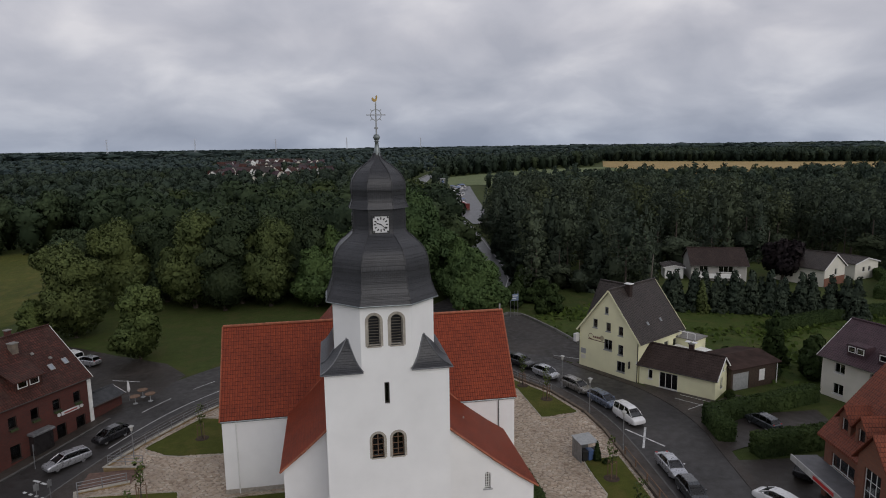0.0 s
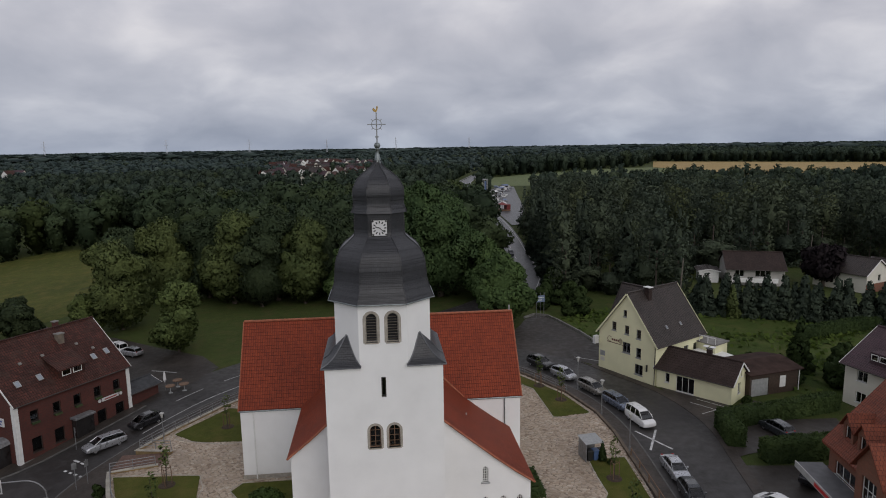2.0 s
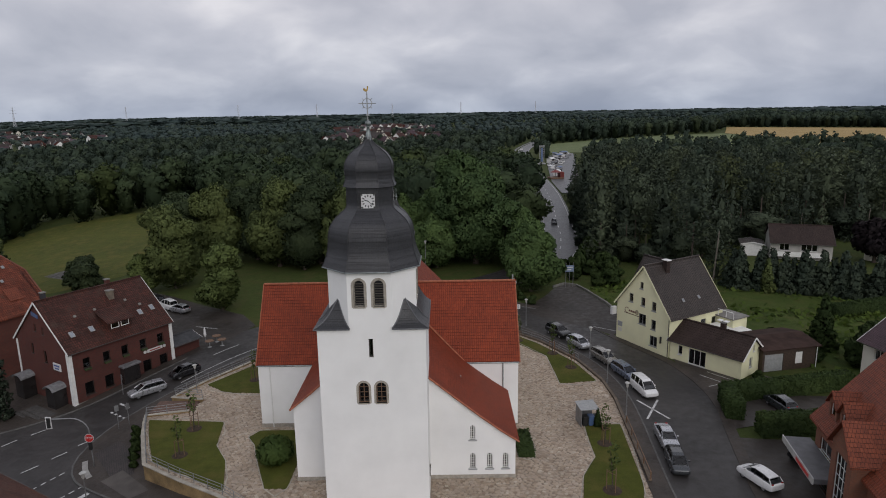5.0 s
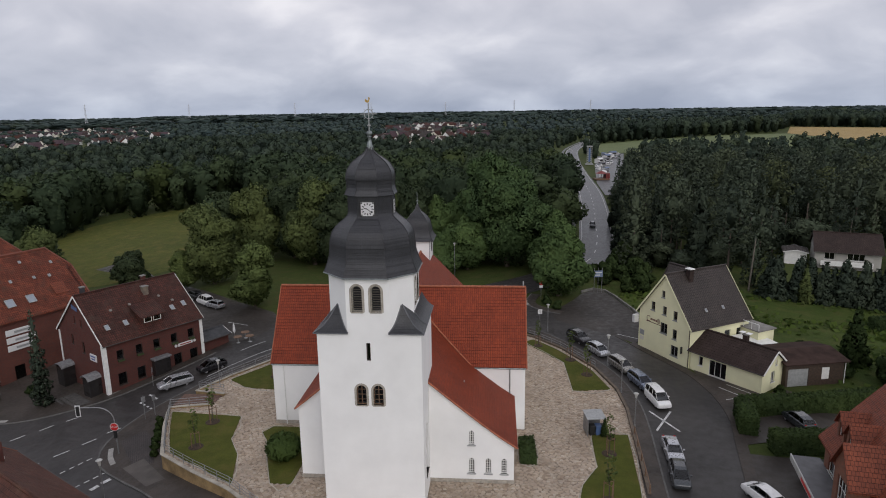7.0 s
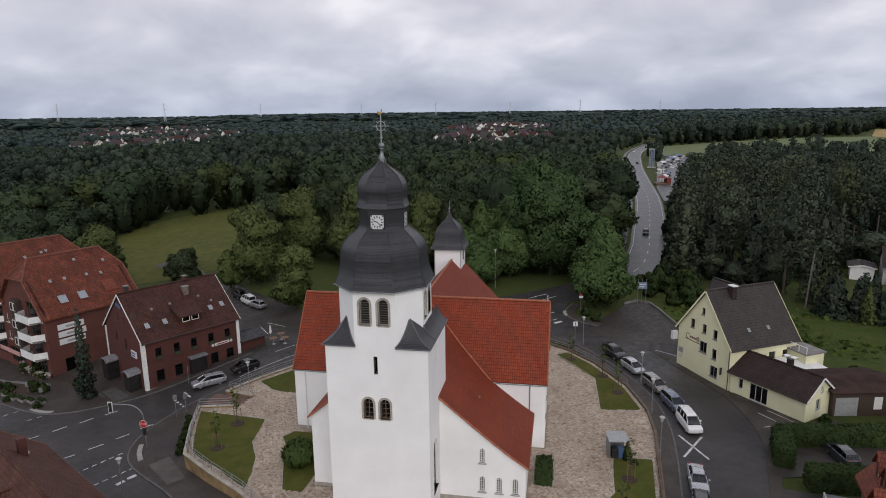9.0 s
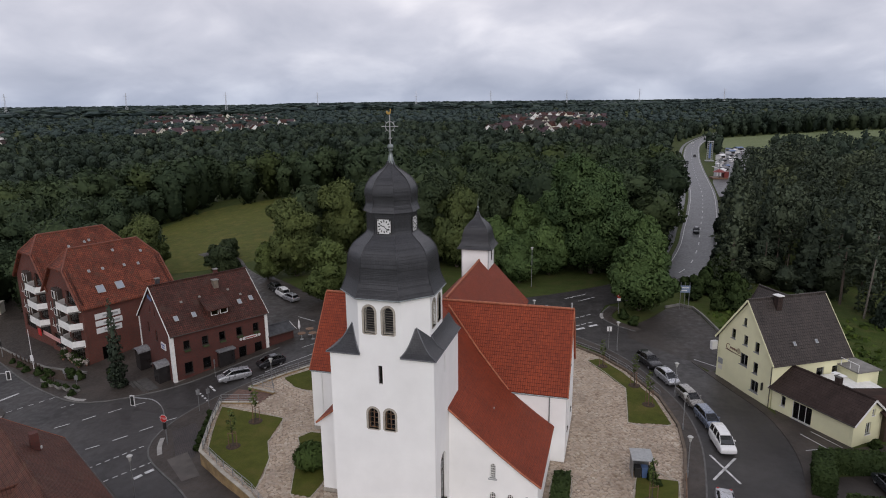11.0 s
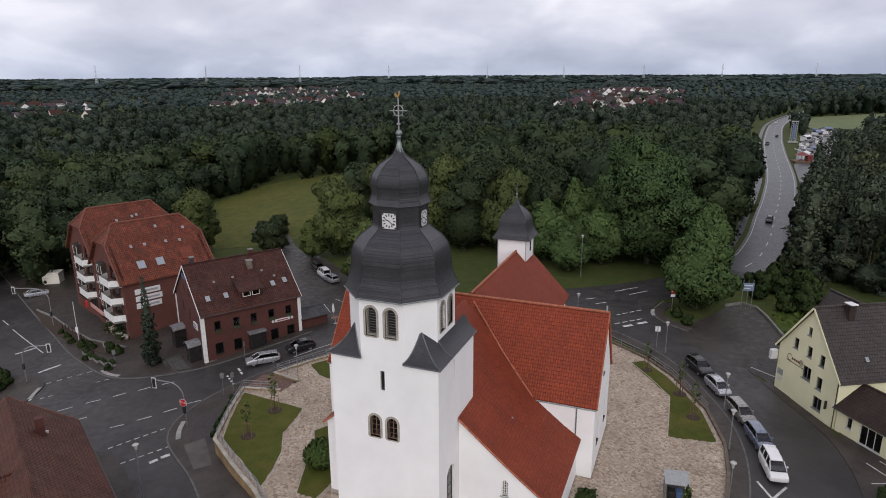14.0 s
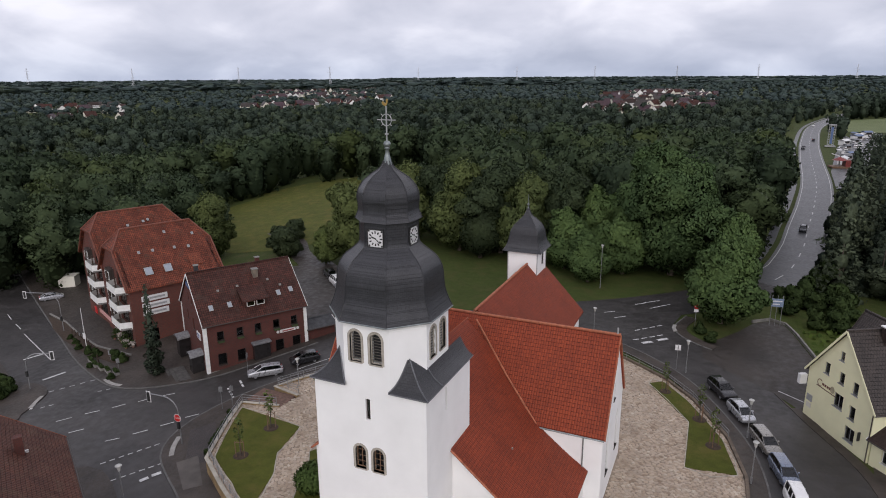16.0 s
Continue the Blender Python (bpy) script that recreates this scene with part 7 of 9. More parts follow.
spruce = make_tree("conifer", "slim dark green conifer in front of the brick houses", 11.8, 1.15, 0.5, 1700, 0.17, LEAF_C2, cone_lobes, 0.13, 15, 31, "conifer", 0)
move(spruce, -46.2, 22.2, 1.0, 0.0)
thuja = make_tree("conifer", "dense pointed green conifer on the grass slope", 7.0, 1.7, 0.2, 3800, 0.30, HEDGE, cone_lobes, 0.2, 11, 33, "conifer", 0)
move(thuja, 55.4, 33.4, 1.0, 0.0)
plant(thuja, 21.0, 13.1, 0.26, 1.0, 0.07)
def ball_lobes(rng, height, radius, base_h, n=8):
    """A clipped ball with a few shallow dents."""
    return [((0, 0, height * 0.5), (radius, radius, height * 0.52))] + [((radius * 0.25 * math.cos(2.1 * k), radius * 0.25 * math.sin(2.1 * k), height * 0.52), (radius * 0.8, radius * 0.8, height * 0.47)) for k in range(3)]


ball = make_tree("shrub", "round clipped fresh green shrub on the lawn", 2.3, 1.55, 0.05, 3000, 0.13, leaves("box_ball_leaves", (0.086, 0.132, 0.040), (0.116, 0.166, 0.050)), ball_lobes, 0.06, 4, 36, "shrub", 0)
move(ball, -10.3, 7.2, 1.0, 0.0, 0.05)
bush = make_tree("shrub", "loose rounded green shrub", 2.2, 1.3, 0.1, 1700, 0.19, HEDGE, round_lobes, 0.06, 22, 35, "shrub", 0)
move(bush, 48.5, 33.0, 1.0, 0.0)
for x, y, s in ((52, 29.5, 1.1), (56.5, 27.5, 1.4), (59, 30.5, 1.3), (62, 34, 1.5), (64.5, 29, 1.3), (50.5, 36.5, 0.9), (21.6, 12.3, 0.3), (-63.2, 13.2, 0.9), (-64.8, 13.8, 1.0), (-62.4, 11.6, 0.9), (18.5, 58.0, 0.7), (20.0, 55.3, 0.7), (42.6, 24.2, 0.5), (-58.0, 21.5, 0.4), (-51.5, 19.6, 0.45), (-25.3, 10.6, 0.42), (-25.9, 12.2, 0.5), (-26.6, 13.9, 0.44), (-27.2, 15.4, 0.5), (-24.6, 9.2, 0.36), (-66.2, 25.9, 0.5), (-63.0, 25.0, 0.55), (-60.6, 24.6, 0.6), (-69.0, 27.4, 0.45), (-56.2, 24.4, 0.75), (-54.6, 24.0, 0.6), (-72.0, 28.6, 0.4), (-49.5, 25.0, 0.5), (-51.0, 26.0, 0.5), (33.5, 66, 1.3), (37, 71, 1.8), (36, 66, 1.5), (30.2, 71, 1.1), (31.5, 75, 1.5), (34, 74, 1.4), (29.6, 76.5, 1.2), (33, 79, 1.7), (36.5, 77, 1.8), (35.5, 83, 1.8), (37.5, 88, 2.0)):
    plant(bush, x, y, s, x * 3.0)


def hedge(name, line, width, height, label):
    """A clipped hedge along a plan line: a dense body under a skin of leaves."""
    rng = np.random.default_rng(len(line) + 40)
    pts, nrm = [], []
    tri_co, tris = [], []
    for (ax, ay), (bx, by) in zip(line, line[1:]):
        d = np.array([bx - ax, by - ay], float)
        ln = np.hypot(*d)
        d /= ln
        r = np.array([d[1], -d[0]])
        n = int(ln * (height * 2 + width) * 46)
        t = rng.uniform(-width / 2, ln + width / 2, n)
        q = rng.uniform(0, 2 * height + width, n)
        side = np.where(q < height, -width / 2, np.where(q < height + width, q - height - width / 2, width / 2))
        zz = np.where(q < height, q, np.where(q < height + width, height, 2 * height + width - q))
        xy = np.array([ax, ay]) + d * t[:, None] + r * (side + rng.normal(0, 0.04, n))[:, None]
        ground_z = np.array([gz(x, y) for x, y in xy])
        pts.append(np.c_[xy, ground_z + zz * rng.uniform(0.97, 1.05, n)])
        nn = np.where((q < height)[:, None], -np.r_[r, 0], np.where((q < height + width)[:, None], [0, 0, 1], np.r_[r, 0]))
        nrm.append(nn)
        for e in (0, ln):
            m_ = int(height * width * 50)
            ee = np.array([ax, ay]) + d * (e + (width / 2 if e else -width / 2)) + r * rng.uniform(-width / 2, width / 2, (m_, 1))
            pts.append(np.c_[ee, [gz(x, y) for x, y in ee] + rng.uniform(0, height, m_)])
            nrm.append(np.tile(np.r_[d if e else -d, 0], (m_, 1)))
        k0 = len(tri_co)
        for e in (-width / 2 + 0.06, ln + width / 2 - 0.06):
            for s_, z_ in ((-1, 0), (1, 0), (1, 1), (-1, 1)):
                p = np.array([ax, ay]) + d * e + r * s_ * (width / 2 - 0.06)
                tri_co.append([p[0], p[1], gz(*p) + z_ * (height - 0.06)])
        for a, b, c, e in ((0, 1, 2, 3), (5, 4, 7, 6), (4, 0, 3, 7), (1, 5, 6, 2), (3, 2, 6, 7)):
            tris += [[k0 + a, k0 + b, k0 + c], [k0 + a, k0 + c, k0 + e]]
    quads = leaf_quads(np.concatenate(pts), np.concatenate(nrm), 0.15, rng, 0.6)
    ob = new(name, mesh_arrays(name, quads, np.array(tris), np.array(tri_co), HEDGE))
    return tagged(ob, label, "hedge")


hedge("hedge", [(37.0, 18.9), (43.5, 19.8), (51.0, 21.4)], 1.5, 1.9, "long clipped green hedge beside the drive")
hedge("hedge", [(36.2, 17.6), (35.6, 14.8)], 1.8, 2.1, "rounded end of the clipped hedge at the road")
hedge("hedge", [(37.2, 11.0), (44.8, 11.3)], 1.7, 2.1, "clipped green hedge beside the brick shop")
hedge("hedge", [(13.1, 11.0), (13.1, 8.0)], 1.5, 0.6, "low clipped hedge block beside the nave")
hedge("hedge", [(100, 62), (112, 72), (118, 84)], 2.0, 2.0, "tall green garden hedge beside the bungalow")
hedge("hedge", [(66, 47), (80, 51), (96, 52)], 2.0, 1.8, "dense dark hedge at the edge of the grass slope")
row = make_tree("conifer", "tall dark garden conifer in a dense row", 6.6, 2.1, 0.1, 2600, 0.24, LEAF_C2, cone_lobes, 0.15, 9, 51, "conifer", 0)
tagged(row, group="conifer row below the bungalow")
move(row, 57.4, 64.6, 1.0, 0.0)
for k in range(1, 27):
    t = k / 26
    plant(row, 57.4 + 27 * t + 0.6 * math.sin(k * 5), 64.6 - 13.5 * t + 1.0 * math.cos(k * 3), 0.98 + 0.14 * math.sin(k * 2.2), k)
copper = make_tree("tree", "dark purple copper beech between the bungalows", 9.5, 4.6, 1.5, 2600, 0.5, COPPER, seed=44, trunk_r=0.3, n_lobes=14)
move(copper, 93, 80, 1.0, 0.0)

tall = make_tree("conifer", "tall dark green spruce at the edge of the road", 16.0, 3.4, 0.3, 4200, 0.5, LEAF_C2, cone_lobes, 0.25, 14, 61, "conifer", 0)
move(tall, 39.2, 93.5, 1.0, 0.0)
for x, y, s in ((40.6, 100, 1.08), (41.6, 107, 0.95), (43.0, 114, 1.1), (43.6, 121, 1.0), (44.6, 129, 1.12), (46.0, 95, 1.1), (47.5, 104, 1.0), (44.0, 87.0, 0.92), (50.5, 82.0, 1.0)):
    plant(tall, x, y, s, x)

golden = make_tree("conifer", "small yellow-green conifer in the garden row", 5.6, 1.3, 0.2, 1500, 0.28, LEAF_LIME, cone_lobes, 0.12, 10, 71, "conifer", 0)
move(golden, 61.5, 60.4, 1.0, 0.0)

# ---- woods ----
MEADOW_P = [(-80, 74), (-110, 92), (-126, 118), (-118, 158), (-84, 168), (-58, 150), (-50, 112), (-58, 88)]
SLOPE_P = [(30, 40), (47, 40), (49.5, 20), (125, 20), (125, 60), (118, 102), (67, 98), (63, 82), (56, 69), (50, 73), (42, 79), (24, 82), (22, 66)]
FIELD_P = [(76, 424), (84, 490), (99, 545), (170, 625), (246, 690), (340, 760), (429, 930), (560, 840), (720, 700), (640, 470), (354, 395), (200, 425), (112, 418)]
FAIR_P = [(46, 188), (55, 190), (67, 222), (96, 330), (112, 428), (88, 430), (74, 380), (58, 300)]
NEAR_P = [(-130, -80), (-130, 30), (-92, 46), (-84, 70), (-58, 92), (-44, 92), (-20, 94), (-4, 98), (20, 98), (28, 90), (30, 60), (60, 60), (125, 60), (125, -80)]
MAIN_A = np.array([p for p in MAIN])


def wooded(x, y, margin=0.0):
    if inside(NEAR_P, x, y) or inside(MEADOW_P, x, y) or inside(SLOPE_P, x, y) or inside(FIELD_P, x, y) or inside(FAIR_P, x, y):
        return False
    d = np.min(np.hypot(MAIN_A[:, 0] - x, MAIN_A[:, 1] - y))
    i = np.argmin(np.hypot(MAIN_A[:, 0] - x, MAIN_A[:, 1] - y))
    if d < ((8.0 if y < 104 else 6.4) if x > MAIN_A[i, 0] else (7.0 if y < 130 else 8.0 if y < 190 else 10.5)) + margin:
        return False
    return True


def near_village(x, y):
    return any(((x - a) / c) ** 2 + ((y - b) / d) ** 2 < 1 for a, b, c, d in VILLAGES)


def template(kind, rng, n_leaf, leaf, trunk=True, sub=1, core=0.8, n_lobes=14, cores=99):
    if kind == "round":
        lobes = dome_lobes(rng, 18, 5.4, 0.6, n_lobes)
    elif kind == "pine":
        lobes = pine_lobes(rng, 20, 5.2, 6.5, n_lobes)
    else:
        lobes = cone_lobes(rng, 18, 4.1, 0.4, 11)
    p, nv = crown_points(rng, n_leaf, lobes)
    q = leaf_quads(p, nv, leaf, rng)
    tri_co, tris = core_blob(lobes[:cores] if kind != "cone" else lobes[:4], core, sub)
    if trunk:
        b = bmesh.new()
        cyl(b, 0.22, 0.12, 0, 12, 5, caps=False)
        bmesh.ops.triangulate(b, faces=list(b.faces))
        b.verts.ensure_lookup_table()
        tc = np.array([v.co[:] for v in b.verts])
        tf = np.array([[v.index for v in f.verts] for f in b.faces])
        b.free()
    else:
        tc, tf = np.zeros((0, 3)), np.zeros((0, 3), int)
    return q, tri_co, tris, tc, tf, lobe_normals(q, lobes, 0.5, 0.1), lobe_normals(tri_co, lobes, 0.4)


def wood(name, spots, temps, material, label, heights, rng, trunk=True):
    """One stand of trees as a single stuff object."""
    Q, C, F, TC, TF, NQ, NC, NT, UQ, UC, UT = [], [], [], [], [], [], [], [], [], [], []
    c0 = t0 = 0
    for x, y, k in spots:
        q, co, fa, tc, tf, nq_, nc_ = temps[k]
        a = rng.uniform(0, 6.28)
        s = rng.uniform(*heights)
        w = s * rng.uniform(0.85, 1.2)
        R = np.array([[math.cos(a) * w, -math.sin(a) * w, 0], [math.sin(a) * w, math.cos(a) * w, 0], [0, 0, s]])
        o = np.array([x, y, gz(x, y) - 0.1])
        Q.append(q @ R.T + o)
        u = min(1.0, max(0.0, rng.normal(0.48, 0.26)))
        UQ.append(np.full(len(q), u))
        UC.append(np.full(len(co), u))
        tint = rng.normal(0, 0.16, 3)
        NQ.append(nq_ @ R.T / s + tint)
        NC.append(nc_ @ R.T / s + tint)
        C.append(co @ R.T + o)
        F.append(fa + c0)
        c0 += len(co)
        if trunk:
            TC.append(tc @ R.T + o)
            UT.append(np.full(len(tc), u))
            NT.append(tc * [4, 4, 0] @ R.T)
            TF.append(tf + t0)
            t0 += len(tc)
    core, faces = np.concatenate(C), np.concatenate(F)
    split = len(faces)
    if trunk:
        faces = np.concatenate([faces, np.concatenate(TF) + len(core)])
        core = np.concatenate([core] + TC)
    ob = new(name, mesh_arrays(name, np.concatenate(Q), faces, core, material, BARK, split, np.concatenate(NQ + NC + NT), np.concatenate(UQ + UC + UT)))
    return tagged(ob, label, "woods", "", "stuff")


def scatter(rng, x0, x1, y0, y1, step, test):
    out = []
    for gx in np.arange(x0, x1, step):
        for gy in np.arange(y0, y1, step):
            x, y = gx + rng.uniform(-0.42, 0.42) * step, gy + rng.uniform(-0.42, 0.42) * step
            if test(x, y):
                out.append((x, y))
    return out


def in_view(x, y, pad=0.0):
    """The part of the country that lies ahead of the flight."""
    a = math.degrees(math.atan2(x - 8, y + 46))
    return -68 - pad < a < 44 + pad


def right_side(x, y):
    i = np.argmin(np.hypot(MAIN_A[:, 0] - x, MAIN_A[:, 1] - y))
    return x > MAIN_A[i, 0]


rng = np.random.default_rng(100)
dist = lambda x, y: math.hypot(x - 8, y + 40)
edge = lambda x, y: not all(wooded(x + a, y + b) for a, b in ((8, 0), (-8, 0), (0, -9), (0, 6)))
left = [(x, y, rng.integers(0, 5) if dist(x, y) < 190 else rng.integers(5, 8)) for x, y in scatter(rng, -260, 300, 20, 300, 8.3, lambda x, y: in_view(x, y) and dist(x, y) < 255 and wooded(x, y) and not right_side(x, y))]
right = [(x, y, rng.choice([1, 3, 4, 5, 6, 6]) if edge(x, y) else rng.choice([0, 1, 2, 0, 1, 2, 4])) for x, y in scatter(rng, -60, 300, 20, 300, 5.4, lambda x, y: in_view(x, y) and dist(x, y) < 255 and wooded(x, y) and right_side(x, y))]
T_round = [template("round", rng, 1350, 0.47, True, 1, 0.92, 30, 7) for _ in range(5)]
T_thin = [template("round", rng, 620, 0.66, False, 1, 0.94, 22, 6) for _ in range(3)]
T_pine = [template("pine", rng, 700, 0.46, True, 1, 0.45, 18, 3) for _ in range(3)]
T_cone = [template("cone", rng, 860, 0.42, True, 1, 0.5) for _ in range(3)]
T_low = [(q * [0.8, 0.8, 0.5], c * [0.8, 0.8, 0.5], f, a, b, n, o) for q, c, f, a, b, n, o in T_round[:1]]
wood("near_woods", left, T_round + T_thin, LEAF_F, "dense dark green broadleaf woods round the meadow", (0.64, 1.16), rng)
wood("pine_woods", right, T_pine + T_cone + T_low, LEAF_C, "dense dark pine and spruce woods beside the road", (0.50, 0.98), rng)
mid_ = scatter(rng, -760, 700, 40, 800, 11.6, lambda x, y: in_view(x, y) and 255 <= dist(x, y) < 700 and wooded(x, y, 2) and (not near_village(x, y) or rng.uniform() < 0.1))
T_mid = [template("round", rng, 130, 1.25, False, 1, 0.98, 9, 2) for _ in range(4)] + [template("pine", rng, 110, 1.2, False, 1, 0.9, 8, 2) for _ in range(2)]
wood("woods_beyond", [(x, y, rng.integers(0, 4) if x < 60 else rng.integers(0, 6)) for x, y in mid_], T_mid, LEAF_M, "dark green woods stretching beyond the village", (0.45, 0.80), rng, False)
def behind_field(x, y):
    """The tall wood that closes the fields."""
    return not inside(FIELD_P, x, y) and any(inside(FIELD_P, x * q, y * q) for q in (0.93, 0.86, 0.80))


far_ = scatter(rng, -1750, 1500, 100, 1700, 21.0, lambda x, y: in_view(x, y) and 700 <= dist(x, y) < 1650 and not inside(FIELD_P, x, y) and (not near_village(x, y) or rng.uniform() < 0.1))
far_ = [p for p in far_ if not behind_field(*p)]
T_far = [template("round", rng, 30, 2.5, False, 1, 1.08, 6, 1) for _ in range(4)]
T_far = [(q * [1.65, 1.65, 1], c * [1.65, 1.65, 1], f, a, b, n, o) for q, c, f, a, b, n, o in T_far]
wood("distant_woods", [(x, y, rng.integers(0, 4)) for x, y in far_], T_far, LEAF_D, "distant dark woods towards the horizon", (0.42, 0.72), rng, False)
edge_ = scatter(rng, 80, 1000, 520, 1250, 13.0, lambda x, y: in_view(x, y) and behind_field(x, y) and not near_village(x, y) and wooded(x, y, 3))
wood("field_edge_woods", [(x, y, rng.integers(0, 4)) for x, y in edge_], T_mid, LEAF_M, "tall dark woods closing the fields", (0.85, 1.2), rng, False)
hz = scatter(rng, -4700, 3800, 300, 4700, 70.0, lambda x, y: in_view(x, y) and 1650 <= dist(x, y) < 4600)
T_hz = [(q * [5, 5, 1], c * [5, 5, 1], f, a, b, n, o) for q, c, f, a, b, n, o in [template("round", rng, 14, 3.4, False, 1, 1.06, 3, 1) for _ in range(3)]]
wood("horizon_woods", [(x, y, rng.integers(0, 3)) for x, y in hz], T_hz, LEAF_D, "woods on the horizon with haze put into their colour", (0.8, 1.25), rng, False)

# tall weeds and tussocks on the slope behind the inn
SLOPE_G = [(33.5, 46), (36, 42.5), (47, 40), (49.5, 29), (52, 24), (66, 22), (90, 24), (92, 60), (62, 62), (44, 70), (31, 69)]
rw_ = np.random.default_rng(300)
pw_ = []
for x, y in rw_.uniform([31, 22], [92, 70], (9000, 2)):
    if inside(SLOPE_G, x, y) and math.sin(x * 0.31 + 1.7 * math.sin(y * 0.21)) + math.sin(y * 0.43) + rw_.normal(0, 0.7) > 0.35:
        pw_.append((x, y, gz(x, y) + rw_.uniform(0.05, 0.4)))
pw_ = np.array(pw_)
qw = leaf_quads(pw_, np.tile([0, -0.3, 1.0], (len(pw_), 1)), 0.55, rw_, 0.8)
tagged(new("rough_weeds", mesh_arrays("rough_weeds", qw, np.zeros((0, 3), int), np.zeros((0, 3)), leaves("weed_leaves", (0.050, 0.080, 0.020), (0.094, 0.132, 0.030)))), "tall green weeds and tussocks on the slope", "weeds", "", "stuff")


# ---- road markings ----
def marks(name, rows, width, label, z=0.095):
    root = thing(name, pose(0, 0, 0), label, "road marking", "", "structure")
    for x0, y0, x1, y1 in rows:
        d = math.dist((x0, y0), (x1, y1))
        a = math.degrees(math.atan2(y1 - y0, x1 - x0))
        n = max(1, round(d / 2.5))
        bm = bmesh.new()
        for k in range(n):
            p, q = k / n, (k + 1) / n
            vs = []
            for t, s in ((p, -1), (q, -1), (q, 1), (p, 1)):
                x, y = x0 + (x1 - x0) * t - (y1 - y0) / d * s * width / 2, y0 + (y1 - y0) * t + (x1 - x0) / d * s * width / 2
                vs.append(bm.verts.new((x, y, gz(x, y) + z)))
            bm.faces.new(vs)
        part("line", bm, WHITE_PAINT, root)
    return root


def dotted(x0, y0, x1, y1, dash, gap):
    d = math.dist((x0, y0), (x1, y1))
    n = int(d / (dash + gap))
    return [
        (x0 + (x1 - x0) * s / d, y0 + (y1 - y0) * s / d, x0 + (x1 - x0) * (s + dash) / d, y0 + (y1 - y0) * (s + dash) / d) for s in [k * (dash + gap) for k in range(n + 1)] if s + dash <= d + 0.01]


marks("lane_marking", [(-48.4, 9.6, -47.3, 10.8), (-46.4, 11.8, -45.2, 12.9), (-44.2, 13.8, -43.2, 14.9), (-42.1, 15.7, -41.1, 16.8), (-40.1, 17.6, -39.0, 18.5)], 0.16, "white dashed lane line across the crossroads")
marks("lane_marking", [(-44.3, 8.2, -43.2, 9.3), (-38.2, 8.1, -37.1, 9.0), (-36.3, 10.0, -35.2, 11.1), (-34.5, 12.1, -33.5, 13.2), (-33.0, 14.3, -31.9, 15.3), (-31.1, 15.6, -29.6, 17.0)], 0.16, "white dashed lane line across the crossroads")
marks("crossing_marking", dotted(-34.8, 4.8, -31.2, 9.8, 0.5, 0.35) + dotted(-31.1, 3.0, -28.2, 6.8, 0.5, 0.35), 0.16, "white dotted crossing lines on wet asphalt")
marks("crossing_marking", dotted(-53.9, 11.4, -52.4, 13.1, 0.5, 0.4) + dotted(-57.1, 14.7, -53.3, 19.3, 0.6, 0.6) + dotted(-50.1, 16.4, -48.3, 18.0, 0.5, 0.5), 0.16, "white dotted crossing lines on wet asphalt")
marks("stop_line", [(-72.1, 21.1, -70.8, 23.6), (-61.7, 17.0, -60.6, 19.6), (-67.4, 14.2, -66.0, 15.1)], 0.45, "broad white stop line")
marks("bay_marking", [(-28.1, 3.8, -27.7, 4.5), (-27.6, 4.8, -27.1, 5.5)], 0.5, "short broad white give-way bars")
marks("centre_line", [(-83.1, 28.4, -67.6, 22.2), (-89.3, 31.0, -86.0, 29.7), (-95.6, 33.6, -92.4, 32.2)], 0.14, "white centre line of the approach road")
marks("edge_line", [(-52.5, 19.0, -48.2, 18.3), (-54.9, 10.8, -56.9, 13.6)], 0.35, "white line along the kerb corner")
marks("crossing_marking", dotted(-33.0, 21.2, -29.3, 18.5, 0.45, 0.45) + [(-32.9, 23.2, -32.1, 22.6), (-31.9, 22.4, -31.2, 21.9)], 0.25, "white dotted crossing lines beside the pub")
marks("cross_marking", [(26.7, 18.8, 28.8, 14.3), (29.0, 18.8, 26.5, 14.4)], 0.22, "white painted cross keeping the road clear")
marks("give_way_line", dotted(10.1, 55.3, 13.8, 59.3, 0.9, 0.4) + dotted(10.4, 51.8, 14.4, 55.7, 0.9, 0.4), 0.2, "white dashed lines across the side road's mouth")
marks("bay_marking", [(11.6, 51.2, 12.8, 52.2), (13.4, 53.0, 14.6, 54.1)], 0.55, "short broad white give-way bars")
marks("arrow_marking", [(8.6, 66.2, 10.0, 67.5), (9.7, 67.5, 11.9, 69.6), (11.0, 65.4, 13.6, 68.4), (4.8, 60.8, 6.2, 61.9), (6.6, 59.2, 8.0, 60.4)], 0.18, "white lane lines and arrows on the main road")
main_mid = [p for p in MAIN if 33 < p[1] < 64]
marks("centre_line", [(*main_mid[k], *main_mid[k + 1]) for k in range(0, len(main_mid) - 1, 2) if main_mid[k][0] < 2], 0.13, "white dashed centre line of the main road")
line_s = offset_line([p for p in MAIN if 26 < p[1] < 50], 3.4)
marks("edge_line", [(*a, *b) for a, b in zip(line_s, line_s[1:])], 0.13, "white edge line beside the churchyard")
far_line = [p for p in MAIN if 88 < p[1] < 560]
for d, w in ((-3.9, 0.16), (3.9, 0.18)):
    ln = offset_line(far_line, d)
    marks("edge_line", [(*ln[k], *ln[k + 3]) for k in range(0, len(ln) - 3, 3)], w, "white edge line of the country road", 0.1)
marks("centre_line", [(*far_line[k], *far_line[k + 1]) for k in range(0, len(far_line) - 1, 3)], 0.2, "white dashed centre line of the country road", 0.1)
marks("parking_line", [(30.6, 41.2, 27.6, 43.4)], 0.14, "white line at the edge of the forecourt")
